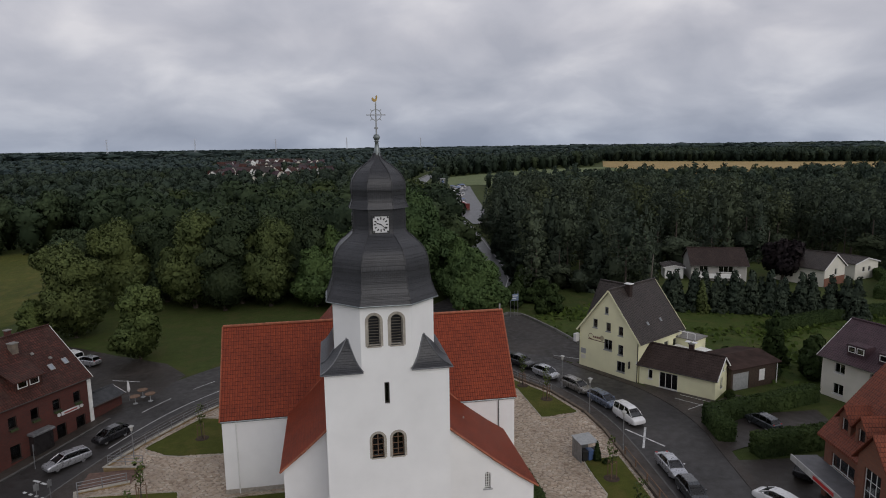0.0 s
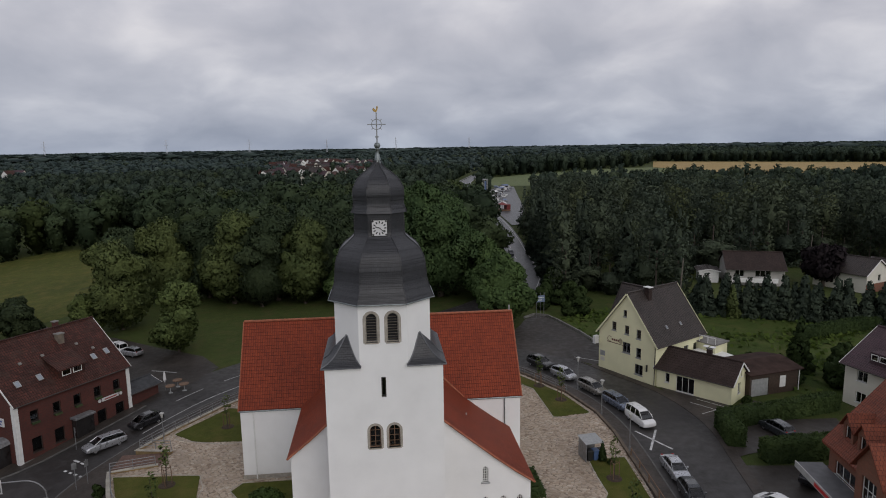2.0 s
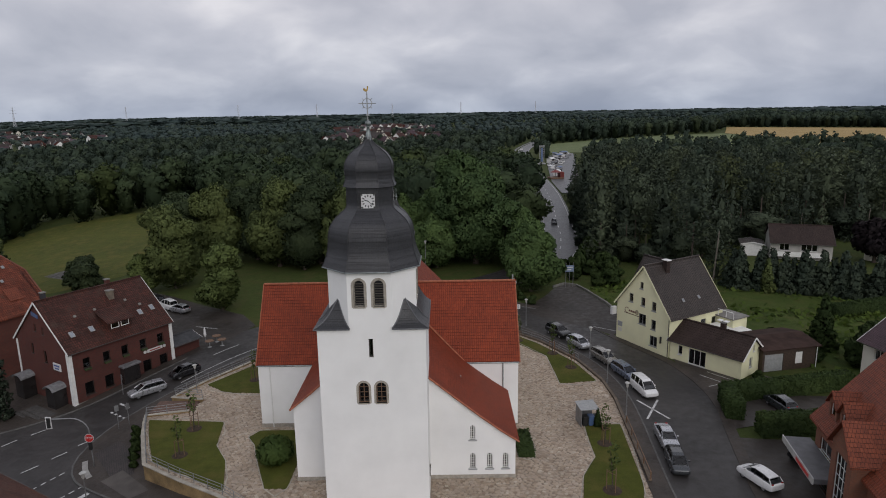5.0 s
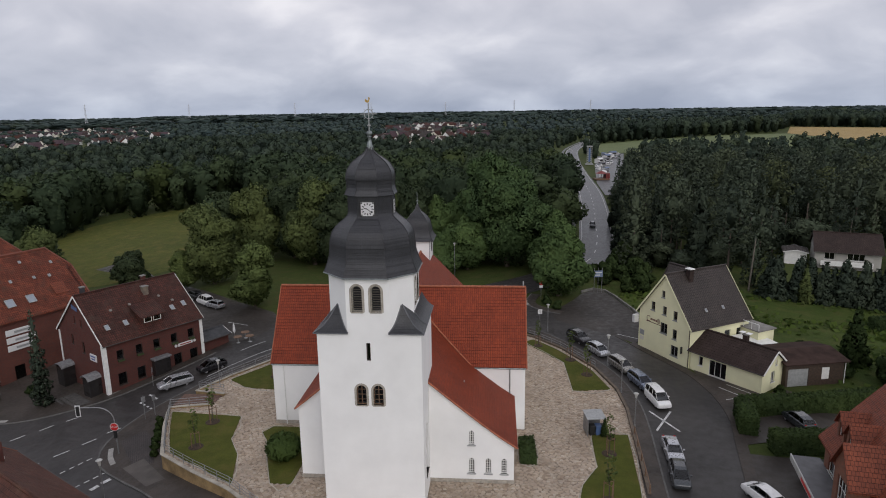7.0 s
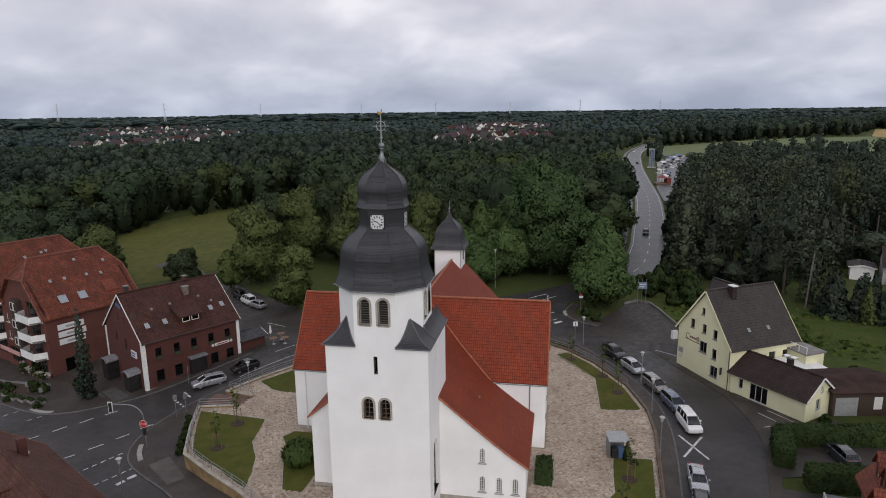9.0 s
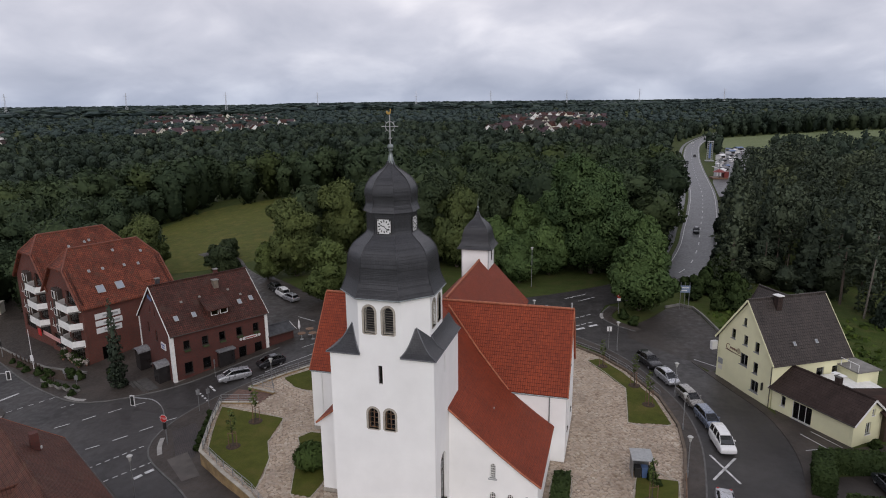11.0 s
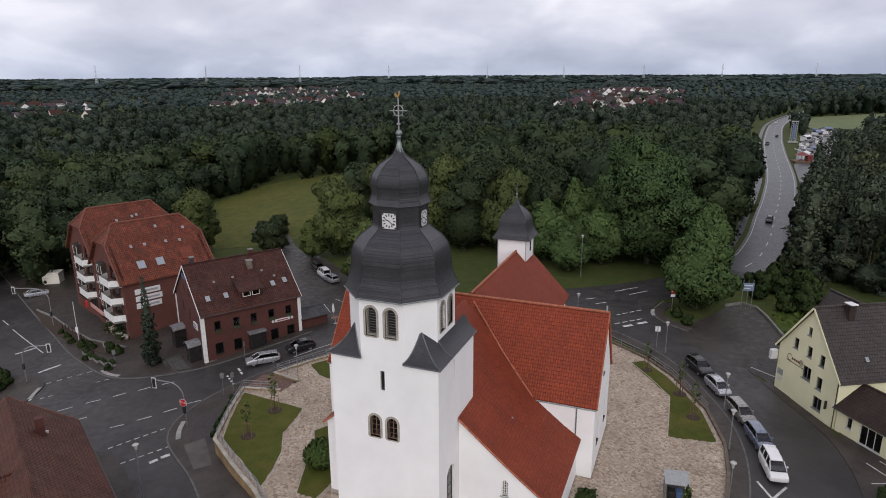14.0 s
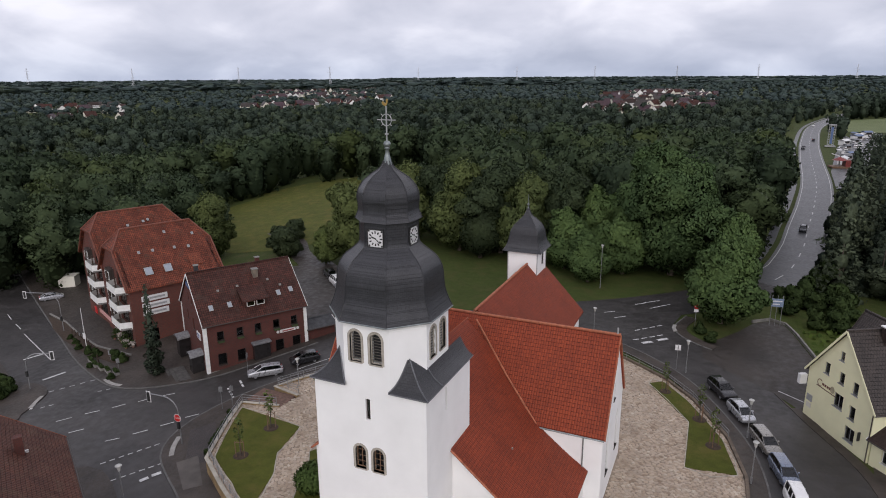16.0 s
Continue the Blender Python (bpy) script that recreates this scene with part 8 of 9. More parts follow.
marks("parking_line", [(36.2, 25.4, 38.6, 22.2), (37.4, 26.2, 39.6, 23.4), (35.4, 21.8, 38.4, 23.0)], 0.1, "thin white bay lines on the paved forecourt", 0.1)
marks("parking_line", [(-33, 47.5, -29, 45.6)], 0.12, "thin white line on the pub car park", 0.09)


# ---- cars ----
def paint(name, c, metal=0.3):
    m, nt, b = base(name, 0.28, metal, 0.5)
    b.inputs["Base Color"].default_value = lin(c)
    b.inputs["Coat Weight"].default_value = 0.6
    b.inputs["Coat Roughness"].default_value = 0.08
    fine = noise_fac(nt, 3.0, 3.0)
    r = ramp(nt, fine, [(0.3, (0.22,) * 3), (0.7, (0.4,) * 3)])
    link(nt, r, b.inputs["Roughness"])
    return m


P_SILVER, P_BLUE, P_BEIGE = paint("silver_paint", (0.42, 0.43, 0.45), 0.6), paint("steel_blue_paint", (0.16, 0.19, 0.25), 0.6), paint("beige_grey_paint", (0.24, 0.23, 0.21), 0.6)
P_BLACK, P_WHITE, P_GREY = paint("black_paint", (0.012, 0.012, 0.014), 0.2), paint("white_paint", (0.72, 0.72, 0.71), 0.0), paint("dark_grey_paint", (0.05, 0.055, 0.06), 0.5)
TYRE = plain("tyre_rubber", (0.015, 0.015, 0.015), 0.85, 0.2)
RIM = plain("alloy_rim", (0.45, 0.45, 0.46), 0.35, 0.15, metal=0.8)
LAMP = glass("headlamp_glass", (0.9, 0.9, 0.92), 0.05)
REDL = plain("red_tail_lamp", (0.35, 0.01, 0.01), 0.2, 0.1)


def loft_x(sections):
    """Skin through cross-sections, each a closed loop of equally many points."""
    bm = bmesh.new()
    rows = [[bm.verts.new(p) for p in s] for s in sections]
    n = len(rows[0])
    for r, s in zip(rows, rows[1:]):
        for k in range(n):
            bm.faces.new((r[k], r[(k + 1) % n], s[(k + 1) % n], s[k]))
    bm.faces.new(rows[0])
    bm.faces.new(rows[-1][::-1])
    bmesh.ops.recalc_face_normals(bm, faces=bm.faces)
    return bm


# outlines: x along the car (front at +), lower body top z; cabin: x, roof z
SHAPES = {
    "estate": dict(l=4.7, w=1.78, body=[(-2.35, 0.62, 0.9), (-2.25, 0.45, 0.98), (-1.0, 0.3, 0.99), (0.9, 0.3, 0.97), (1.9, 0.32, 0.86), (2.28, 0.4, 0.74), (2.35, 0.5, 0.62)], cab=[(-2.28, 0.95), (-2.05, 1.38), (-1.2, 1.46), (0.1, 1.46), (0.55, 1.38), (1.45, 0.93)]),
    "hatch": dict(l=4.2, w=1.74, body=[(-2.1, 0.6, 0.9), (-2.02, 0.42, 0.97), (-1.0, 0.3, 0.99), (0.8, 0.3, 0.98), (1.65, 0.32, 0.88), (2.02, 0.4, 0.75), (2.1, 0.5, 0.62)], cab=[(-2.0, 0.96), (-1.65, 1.36), (-0.9, 1.47), (0.15, 1.48), (0.6, 1.38), (1.45, 0.94)]),
    "saloon": dict(l=4.5, w=1.78, body=[(-2.25, 0.6, 0.88), (-2.15, 0.42, 0.96), (-1.0, 0.28, 0.95), (0.9, 0.28, 0.93), (1.8, 0.3, 0.84), (2.18, 0.38, 0.72), (2.25, 0.5, 0.6)], cab=[(-1.75, 0.94), (-1.0, 1.34), (-0.5, 1.39), (0.2, 1.38), (0.5, 1.31), (1.3, 0.91)]),
    "van": dict(l=4.3, w=1.82, body=[(-2.15, 0.55, 1.05), (-2.1, 0.4, 1.1), (-1.0, 0.3, 1.1), (0.8, 0.3, 1.08), (1.7, 0.32, 0.98), (2.1, 0.4, 0.8), (2.15, 0.5, 0.65)], cab=[(-2.12, 1.08), (-2.05, 1.72), (-1.2, 1.82), (0.4, 1.8), (0.8, 1.68), (1.6, 1.04)]),
    "suv": dict(l=4.5, w=1.86, body=[(-2.25, 0.65, 1.0), (-2.15, 0.5, 1.08), (-1.0, 0.4, 1.08), (0.9, 0.4, 1.06), (1.8, 0.42, 0.98), (2.18, 0.5, 0.84), (2.25, 0.6, 0.7)], cab=[(-2.15, 1.05), (-1.85, 1.56), (-1.0, 1.66), (0.1, 1.64), (0.5, 1.54), (1.2, 1.05)]),
}


def make_car(kind, mat, label, group=""):
    s = SHAPES[kind]
    car = thing("car", pose(0, 0, 0), label, "car", group)
    hw = s["w"] / 2
    secs = []
    for k, (x, z0, z1) in enumerate(s["body"]):
        f = 0.84 if k in (0, len(s["body"]) - 1) else (0.98 if k in (1, len(s["body"]) - 2) else 1.0)
        w = hw * f * 1.04
        x, z0, z1 = x * 1.05, z0 - 0.13, z1 + 0.015
        zm = (z0 + z1) / 2
        secs.append([Vector(p) for p in ((x, -w * 0.9, z0), (x, -w, z0 + 0.1), (x, -w, zm + 0.08), (x, -w * 0.93, z1 - 0.03), (x, -w * 0.8, z1), (x, w * 0.8, z1), (x, w * 0.93, z1 - 0.03), (x, w, zm + 0.08), (x, w, z0 + 0.1), (x, w * 0.9, z0))])
    body = part("body", loft_x(secs), mat, car, smooth=True)
    rounded = body.modifiers.new("rounded", "SUBSURF")
    rounded.levels, rounded.render_levels = 2, 2
    cab = s["cab"]
    zb = cab[0][1]
    # glasshouse in glass, roof and pillars in paint
    gsecs = []
    for k, (x, z) in enumerate(cab):
        t = (z - zb) / (max(q[1] for q in cab) - zb)
        w = hw * (0.86 - 0.17 * t)
        gsecs.append([Vector(p) for p in ((x, -hw * 0.86, zb - 0.06), (x, -w, max(z - 0.04, zb - 0.02)), (x, -w * 0.9, max(z, zb)), (x, w * 0.9, max(z, zb)), (x, w, max(z - 0.04, zb - 0.02)), (x, hw * 0.86, zb - 0.06))])
    part("glasshouse", loft_x(gsecs), CAR_GLASS, car, "tinted windows")
    part("cabin", B(cab[1][0] + 0.25, cab[-2][0] - 0.05, -hw * 0.62, hw * 0.62, zb - 0.1, zb + 0.28), BLACK, car)
    top = cab[1:-1]
    rs = []
    for x, z in top:
        t = (z - zb) / (max(q[1] for q in cab) - zb)
        w = hw * (0.86 - 0.17 * t)
        rs.append([Vector(p) for p in ((x, -w - 0.005, z - 0.06), (x, -w * 0.9, z + 0.02), (x, w * 0.9, z + 0.02), (x, w + 0.005, z - 0.06))])
    part("roof", loft_x(rs), mat, car)
    zt = max(q[1] for q in cab)
    for sy in (-1, 1):
        def on_side(x, z):
            t = (z - zb) / (zt - zb)
            return Vector((x, sy * (hw * (0.86 - 0.17 * t) + 0.012), z))
        for (xa, za), (xb, zb_) in (((cab[-1][0], zb), (cab[-2][0], cab[-2][1] - 0.03)), ((cab[0][0], zb), (cab[1][0], cab[1][1] - 0.03)), ((0.0, zb), (-0.02, zt - 0.08)), ((-1.05, zb), (-1.0, zt - 0.06))):
            b_ = bmesh.new()
            tube(b_, [on_side(xa, za), on_side(xb, zb_)], 0.045, 5)
            part("pillar", b_, mat if xa in (cab[-1][0], cab[0][0]) or kind == "van" else BLACK, car)
        part("mirror", B(0.82, 1.0, sy * (hw + 0.1) - 0.1, sy * (hw + 0.1) + 0.1, zb + 0.02, zb + 0.16, bevel=0.02), mat, car)
        l2 = s["l"] / 2
        part("headlamp", B(l2 - 0.28, l2 - 0.04, sy * hw * 0.62 - 0.17, sy * hw * 0.62 + 0.17, s["body"][-2][2] - 0.16, s["body"][-2][2] - 0.01, bevel=0.02), LAMP, car)
        part("tail_lamp", B(-l2 - 0.005, -l2 + 0.16, sy * hw * 0.68 - 0.12, sy * hw * 0.68 + 0.12, 0.72, 1.0, bevel=0.02), REDL, car)
    l2 = s["l"] / 2
    part("grille", B(l2 - 0.06, l2 + 0.012, -0.42, 0.42, 0.48, 0.60, bevel=0.01), BLACK, car)
    part("number_plate", B(l2 + 0.0, l2 + 0.02, -0.26, 0.26, 0.36, 0.46), SIGN_W, car)
    part("number_plate", B(-l2 - 0.02, -l2 - 0.0, -0.26, 0.26, 0.62, 0.73), SIGN_W, car)
    part("bumper", B(l2 - 0.1, l2 + 0.03, -hw * 0.75, hw * 0.75, 0.26, 0.36, bevel=0.02), BLACK, car)
    for x in (-s["l"] * 0.29, s["l"] * 0.305):
        for sy in (-1, 1):
            m = pose(x, sy * (hw - 0.1), 0.31, 90)
            wh = part("wheel", cyl(bmesh.new(), 0.31, 0.31, -0.1, 0.1, 18), TYRE, car, "", m)
            part("rim", cyl(bmesh.new(), 0.21, 0.19, -0.11, 0.11, 14), RIM, wh)
    return car


def park(car, x, y, heading, z=None):
    car.matrix_world = pose(x, y, (gz(x, y) + 0.07) if z is None else z, 0, 0, heading) @ Matrix.Diagonal((0.88, 0.86, 0.97, 1))
    return car


def head(x0, y0, x1, y1):
    return math.degrees(math.atan2(y1 - y0, x1 - x0))


GR = "cars parked along the side road"
c_suv = park(make_car("suv", P_BLACK, "black estate parked along the wet side road", GR), 21.7, 40.1, -60)
c_hat = park(make_car("hatch", P_SILVER, "silver hatchback parked along the wet side road", GR), 23.7, 35.6, -64)
park(make_car("estate", P_BEIGE, "beige-grey car parked along the wet side road", GR), 25.85, 30.4, -68)
c_blu = park(make_car("estate", P_BLUE, "steel-blue estate parked along the wet side road", GR), 27.25, 25.6, -73)
c_van = park(make_car("van", P_WHITE, "small white van parked along the wet side road", GR), 28.05, 20.8, -79)
c_bmw = park(make_car("saloon", P_SILVER, "silver saloon parked along the wet side road", GR), 26.85, 9.8, head(26.9, 13, 26.6, 8))
c_gry = park(make_car("hatch", P_GREY, "dark grey hatchback parked along the wet side road", GR), 26.3, 5.4, head(26.2, 7, 25.6, 2))
park(make_car("estate", P_SILVER, "silver estate car waiting on the road by the pub"), -30.5, 25.2, head(-28.7, 27.0, -32.1, 23.8))
park(make_car("hatch", P_BLACK, "black hatchback waiting on the road by the pub"), -27.6, 29.5, head(-26.0, 31.6, -29.2, 27.6))


def car_copy(src, x, y, heading, label):
    c = copy_thing(src, pose(x, y, gz(x, y) + 0.07, 0, 0, heading))
    c.scale = (0.88, 0.86, 0.97)
    c["label"] = label
    if "group" in c:
        del c["group"]
    return c


car_copy(c_van, -41.6, 57.9, 140, "pale van parked behind the brick pub")
car_copy(c_hat, -38.6, 55.4, 150, "silver hatchback parked behind the brick pub")
car_copy(c_suv, -45.4, 61.6, 140, "black car parked behind the brick pub")
car_copy(c_gry, 41.3, 16.4, 100, "dark hatchback parked on the drive between hedges")
car_copy(c_suv, 38.6, 6.6, 35, "black car parked beside the shop canopy")
white_h = make_car("hatch", P_WHITE, "white hatchback standing in front of the shop")
park(white_h, 32.4, 2.6, 110)
car_copy(c_bmw, -95.6, 42.0, 58, "pale saloon parked beside the apartment house")
car_copy(c_gry, 36.6, 131.0, -98, "dark car on the country road")
car_copy(c_suv, 50.5, 316.0, -100, "dark car on the country road")
car_copy(c_gry, 58.6, 360.0, 82, "red-lit car on the country road")
car_copy(white_h, 68.0, 470.0, -100, "white car far along the country road")
rngc = random.Random(4)
for k in range(34):
    t = (k % 17) / 16
    x = 66 + 25 * t + rngc.uniform(-2, 2) + (3 if k > 16 else 0)
    y = 318 + 92 * t + rngc.uniform(-3, 3)
    car_copy(rngc.choice([white_h, c_bmw, c_van, white_h, c_hat, c_blu]), x, y, rngc.uniform(60, 100), "car parked on the distant fairground")

# fairground rides and stalls
FAIR_RED = plain("faded_red_panels", (0.20, 0.035, 0.03), 0.5, 0.3, 2.0, 20.0, 0.1)
fair = thing("fair_ride", pose(57.4, 250, 0.3, 0, 0, 10), "red and white fairground ride beside the country road", "fair ride")
part("platform", B(-3, 3, -3, 3, 0, 0.6), WOOD, fair)
part("mast", cyl(bmesh.new(), 0.2, 0.18, 0.6, 6.2, 10), STEEL, fair)
part("canopy", lathe([(2.6, 2.8), (1.4, 3.5), (0.2, 4.0)], 12), FAIR_RED, fair)
part("arm", tube(bmesh.new(), [(-3, 0, 5.2), (0, 0, 4.2), (3, 0, 2.8)], 0.16, 6), SIGN_W, fair)
part("panel", B(1.6, 3.4, -2, 2, 0.6, 3.0), FAIR_RED, fair)
tower_ = thing("fair_tower", pose(63.0, 330, 0.3), "tall grey and blue fairground tower", "fair ride")
for sx in (-0.95, 0.95):
    bm = bmesh.new()
    for ax in (-0.4, 0.4):
        for ay in (-0.4, 0.4):
            box(bm, sx + ax - 0.07, sx + ax + 0.07, ay - 0.07, ay + 0.07, 0.5, 10.2)
    for k in range(8):
        box(bm, sx - 0.45, sx + 0.45, -0.45, 0.45, 1.0 + 1.2 * k, 1.16 + 1.2 * k)
    part("mast", bm, GREYPAINT, tower_, "grey lattice mast")
part("cladding", B(-0.5, 0.5, -0.6, -0.45, 1.5, 9.4), BLUE, tower_, "dark blue panel")
part("base", B(-2.2, 2.2, -1.6, 1.6, 0, 0.5), GREYPAINT, tower_)
part("head", B(-1.6, 1.6, -0.6, 0.6, 10.2, 10.7), GREYPAINT, tower_)
STALLS = ((60, 262, 1.0), (63, 276, 0.8), (66, 290, 0.7), (70, 340, 1.0), (76, 352, 0.8), (79, 368, 1.1), (84, 382, 0.9), (69, 322, 0.7), (88, 398, 1.0), (64, 301, 0.6), (74, 366, 0.7), (82, 395, 0.8))
for k, (x, y, q) in enumerate(STALLS):
    st = thing("market_stall", pose(x, y, 0.3, 0, 0, 75 + rngc.uniform(-40, 40)), ("white tented stall on the fairground", "grey showman's trailer on the fairground", "blue roofed stall on the fairground")[k % 3], "stall", "fairground stalls")
    st.scale = (q, q, q)
    part("body", B(-2.6, 2.6, -1.5, 1.5, 0, 2.4, bevel=0.05), (SIGN_W, GREYPAINT, SIGN_W)[k % 3], st)
    part("counter", B(-2.0, 2.0, -1.75, -1.5, 1.0, 1.12), WOOD, st)
    # near-black panel on the solid body, painted as the opening's shade
    part("opening", B(-2.0, 2.0, -1.53, -1.48, 1.15, 2.1), DARK, st)
    part("roof", slab(slab(bmesh.new(), [(-2.9, -1.8, 2.4), (2.9, -1.8, 2.4), (2.9, 0, 3.1), (-2.9, 0, 3.1)], 0.1), [(-2.9, 1.8, 2.4), (2.9, 1.8, 2.4), (2.9, 0, 3.1), (-2.9, 0, 3.1)], 0.1), (SIGN_W, LEAD, BLUE)[k % 3], st)


# ---- street furniture ----
def lamp(x, y, h=4.0, z=None):
    z0 = gz(x, y) + 0.1 if z is None else z
    l = thing("street_lamp", pose(x, y, z0), "grey post lamp with white mushroom head", "street lamp", "post lamps round the churchyard")
    part("post", cyl(cyl(bmesh.new(), 0.09, 0.09, 0, 0.7, 10), 0.05, 0.045, 0.7, h - 0.45, 10), STEEL, l)
    part("diffuser", lathe([(0.09, h - 0.45), (0.16, h - 0.1), (0.17, h)], 14), LAMP_W, l)
    part("hood", lathe([(0.25, h), (0.27, h + 0.04), (0.16, h + 0.12), (0.02, h + 0.15)], 16), LAMP_W, l, "pale flat hood")
    return l


for x, y in ((17.65, 44.1), (24.3, 31.3), (24.55, 23.3), (24.2, 14.2), (-23.4, 22.6)):
    lamp(x, y, 4.1)
lamp(-22.6, -2.0, 6.5)
lamp(5.4, 49.6, 4.6)
lamp(2.0, 72.0, 7.5)


def sign_post(x, y, h, kind, turn=0.0, label="white square traffic sign on a grey post"):
    s = thing("traffic_sign", pose(x, y, gz(x, y) + 0.1, 0, 0, turn), label, "traffic sign")
    part("post", cyl(bmesh.new(), 0.035, 0.035, 0, h, 8), STEEL, s)
    if kind == "square":
        part("plate", B(-0.33, 0.33, -0.06, -0.035, h - 0.75, h - 0.05, bevel=0.01), SIGN_W, s)
        part("stripe", B(-0.04, 0.04, -0.068, -0.06, h - 0.68, h - 0.12), BLACK, s, "", pose(0, 0, 0))
    elif kind == "round":
        part("plate", cyl(bmesh.new(), 0.34, 0.34, 0.035, 0.06, 20, m=pose(0, 0, h - 0.35, 90)), RED, s)
        part("bar", B(-0.22, 0.22, -0.068, -0.06, h - 0.41, h - 0.29), SIGN_W, s)
        part("plate", B(-0.3, 0.3, -0.06, -0.035, h - 1.2, h - 0.78), SIGN_W, s)
    elif kind == "back":
        part("plate", B(-0.22, 0.22, -0.05, -0.03, h - 0.75, h - 0.1, bevel=0.01), STEEL, s)
    elif kind == "board":
        for sx in (-0.7, 0.7):
            part("post", cyl(bmesh.new(), 0.05, 0.05, 0, h, 8), STEEL, s, "", pose(sx, 0, 0))
        part("plate", B(-0.8, 0.8, -0.08, -0.04, h - 1.7, h - 0.5), plain("pale_blue_sign_face", (0.16, 0.21, 0.30), 0.45, 0.1, 3.0, 40.0, 0.0), s, "blue direction board")
        part("lettering", B(-0.6, 0.6, -0.09, -0.08, h - 0.95, h - 0.8), SIGN_W, s)
        part("lettering", B(-0.6, 0.3, -0.09, -0.08, h - 1.4, h - 1.25), SIGN_W, s)
    return s


sign_post(16.5, 44.6, 3.3, "square", 12)
sign_post(17.7, 60.2, 3.4, "round", 12, "round red traffic sign on a grey post")
sign_post(28.1, 65.0, 4.6, "board", 10, "blue direction board on two grey posts")
sign_post(-29.9, 16.9, 2.9, "back", 30, "grey backs of traffic signs on a post")
sign_post(-29.2, 17.8, 2.6, "back", 60, "grey backs of traffic signs on a post")
sign_post(-33.7, 25.6, 2.6, "back", 100, "narrow sign post beside the pub wall")
sign_post(-57.1, 24.0, 1.6, "back", 20, "small sign beside the shop planters")
sign_post(-53.3, 22.2, 1.6, "back", 50, "small sign beside the shop planters")


def signal(x, y, arm, turn, h=5.0, stop=False):
    s = thing("traffic_light", pose(x, y, gz(x, y) + 0.1, 0, 0, turn), "grey traffic light mast with curved arm" + (" and red stop sign" if stop else ""), "traffic light", "traffic lights at the crossroads")
    pts = [(0, 0, 0), (0, 0, h * 0.72)] + [(-arm * (1 - math.cos(a)) * 0.45, 0, h * 0.72 + h * 0.28 * math.sin(a)) for a in [math.pi / 2 * k / 6 for k in range(1, 7)]] + [(-arm, 0, h)]
    part("mast", tube(bmesh.new(), pts, 0.06, 8), STEEL, s)
    hd = part("signal_head", B(-0.15, 0.15, -0.12, 0.12, -0.5, 0.5, bevel=0.02), BLACK, s, "", pose(-arm, -0.05, h - 0.35))
    part("backboard", ring(rect(-0.27, 0.27, -0.62, 0.62), rect(-0.17, 0.17, -0.52, 0.52), -0.02, 0.02), SIGN_W, hd)
    part("signal_head", B(-0.14, 0.14, -0.14, 0.1, 1.9, 2.7, bevel=0.02), BLACK, s, "", pose(0.0, -0.12, 0))
    if stop:
        o8 = [(0.46 * math.cos(math.pi / 8 + math.pi * k / 4), 0.46 * math.sin(math.pi / 8 + math.pi * k / 4)) for k in range(8)]
        i8 = [(u * 0.9, v * 0.9) for u, v in o8]
        pl = part("stop_sign", panel(o8, (), 0.02), SIGN_W, s, "red octagonal stop sign", pose(0, -0.2, 3.15))
        part("face", panel(i8, (), 0.01), RED, pl, "", pose(0, -0.012, 0))
        cu = bpy.data.curves.new("stop_word", "FONT")
        cu.body, cu.size, cu.align_x, cu.align_y, cu.extrude = "STOP", 0.32, "CENTER", "CENTER", 0.004
        tx = new("word", cu)
        cu.materials.append(SIGN_W)
        tx.matrix_local = pose(0, -0.02, 0, 90)
        tx.parent = pl
    return s


signal(-28.9, 9.9, 3.6, 4, 5.2, True)
signal(-60.6, 14.6, -3.4, 30, 5.0)
signal(-76.4, 30.7, 5.6, 20, 6.6)
flag = thing("flagpole", pose(-65.7, 26.7, gz(-65.7, 26.7)), "white pole with a small sign in front of the shops", "pole")
part("pole", cyl(bmesh.new(), 0.06, 0.04, 0, 6.4, 8), SIGN_W, flag)
part("plate", B(-0.3, 0.3, -0.1, -0.04, 1.5, 2.4, bevel=0.02), SIGN_W, flag)
box_ = thing("container", pose(-100, 49.0, gz(-100, 49), 0, 0, 30), "small pale metal container at the wood's edge", "container")
part("body", B(-1.6, 1.6, -1.2, 1.2, 0, 2.3, bevel=0.04), CREAM, box_)
part("lid", B(-1.7, 1.7, -1.3, 1.3, 2.3, 2.45, bevel=0.03), CREAM, box_)
for x, y, h in ((55.0, 67.2, 9.6), (104.0, 100.0, 8.0), (89, 101, 7.0), (66, 98, 8.0)):
    po = thing("utility_pole", pose(x, y, 0, 0, 3), "tall bare wooden utility pole among the conifers", "pole")
    part("pole", cyl(bmesh.new(), 0.16, 0.1, 0, h, 8), LOUVRE, po)

patch("planting_bed", [(-87.3, 35.5), (-79.5, 31.0), (-72.6, 27.9), (-64.2, 25.0), (-56.0, 23.2), (-53.6, 23.6), (-55.0, 25.6), (-63.8, 27.0), (-71.0, 29.6), (-80, 33.6)], 0.19, SOIL, "dark planting bed between road and pavement", "flower bed")
tagged(part("bed_edging", bar_along(dense([(-87.5, 36.0), (-80, 33.7), (-71.0, 29.7), (-63.8, 27.1), (-55.0, 25.7)]), -0.1, 0.1, lambda x, y: gz(x, y), lambda x, y: gz(x, y) + 0.42), CONCRETE), "low grey stone edging of the planting bed", "wall", "", "structure")
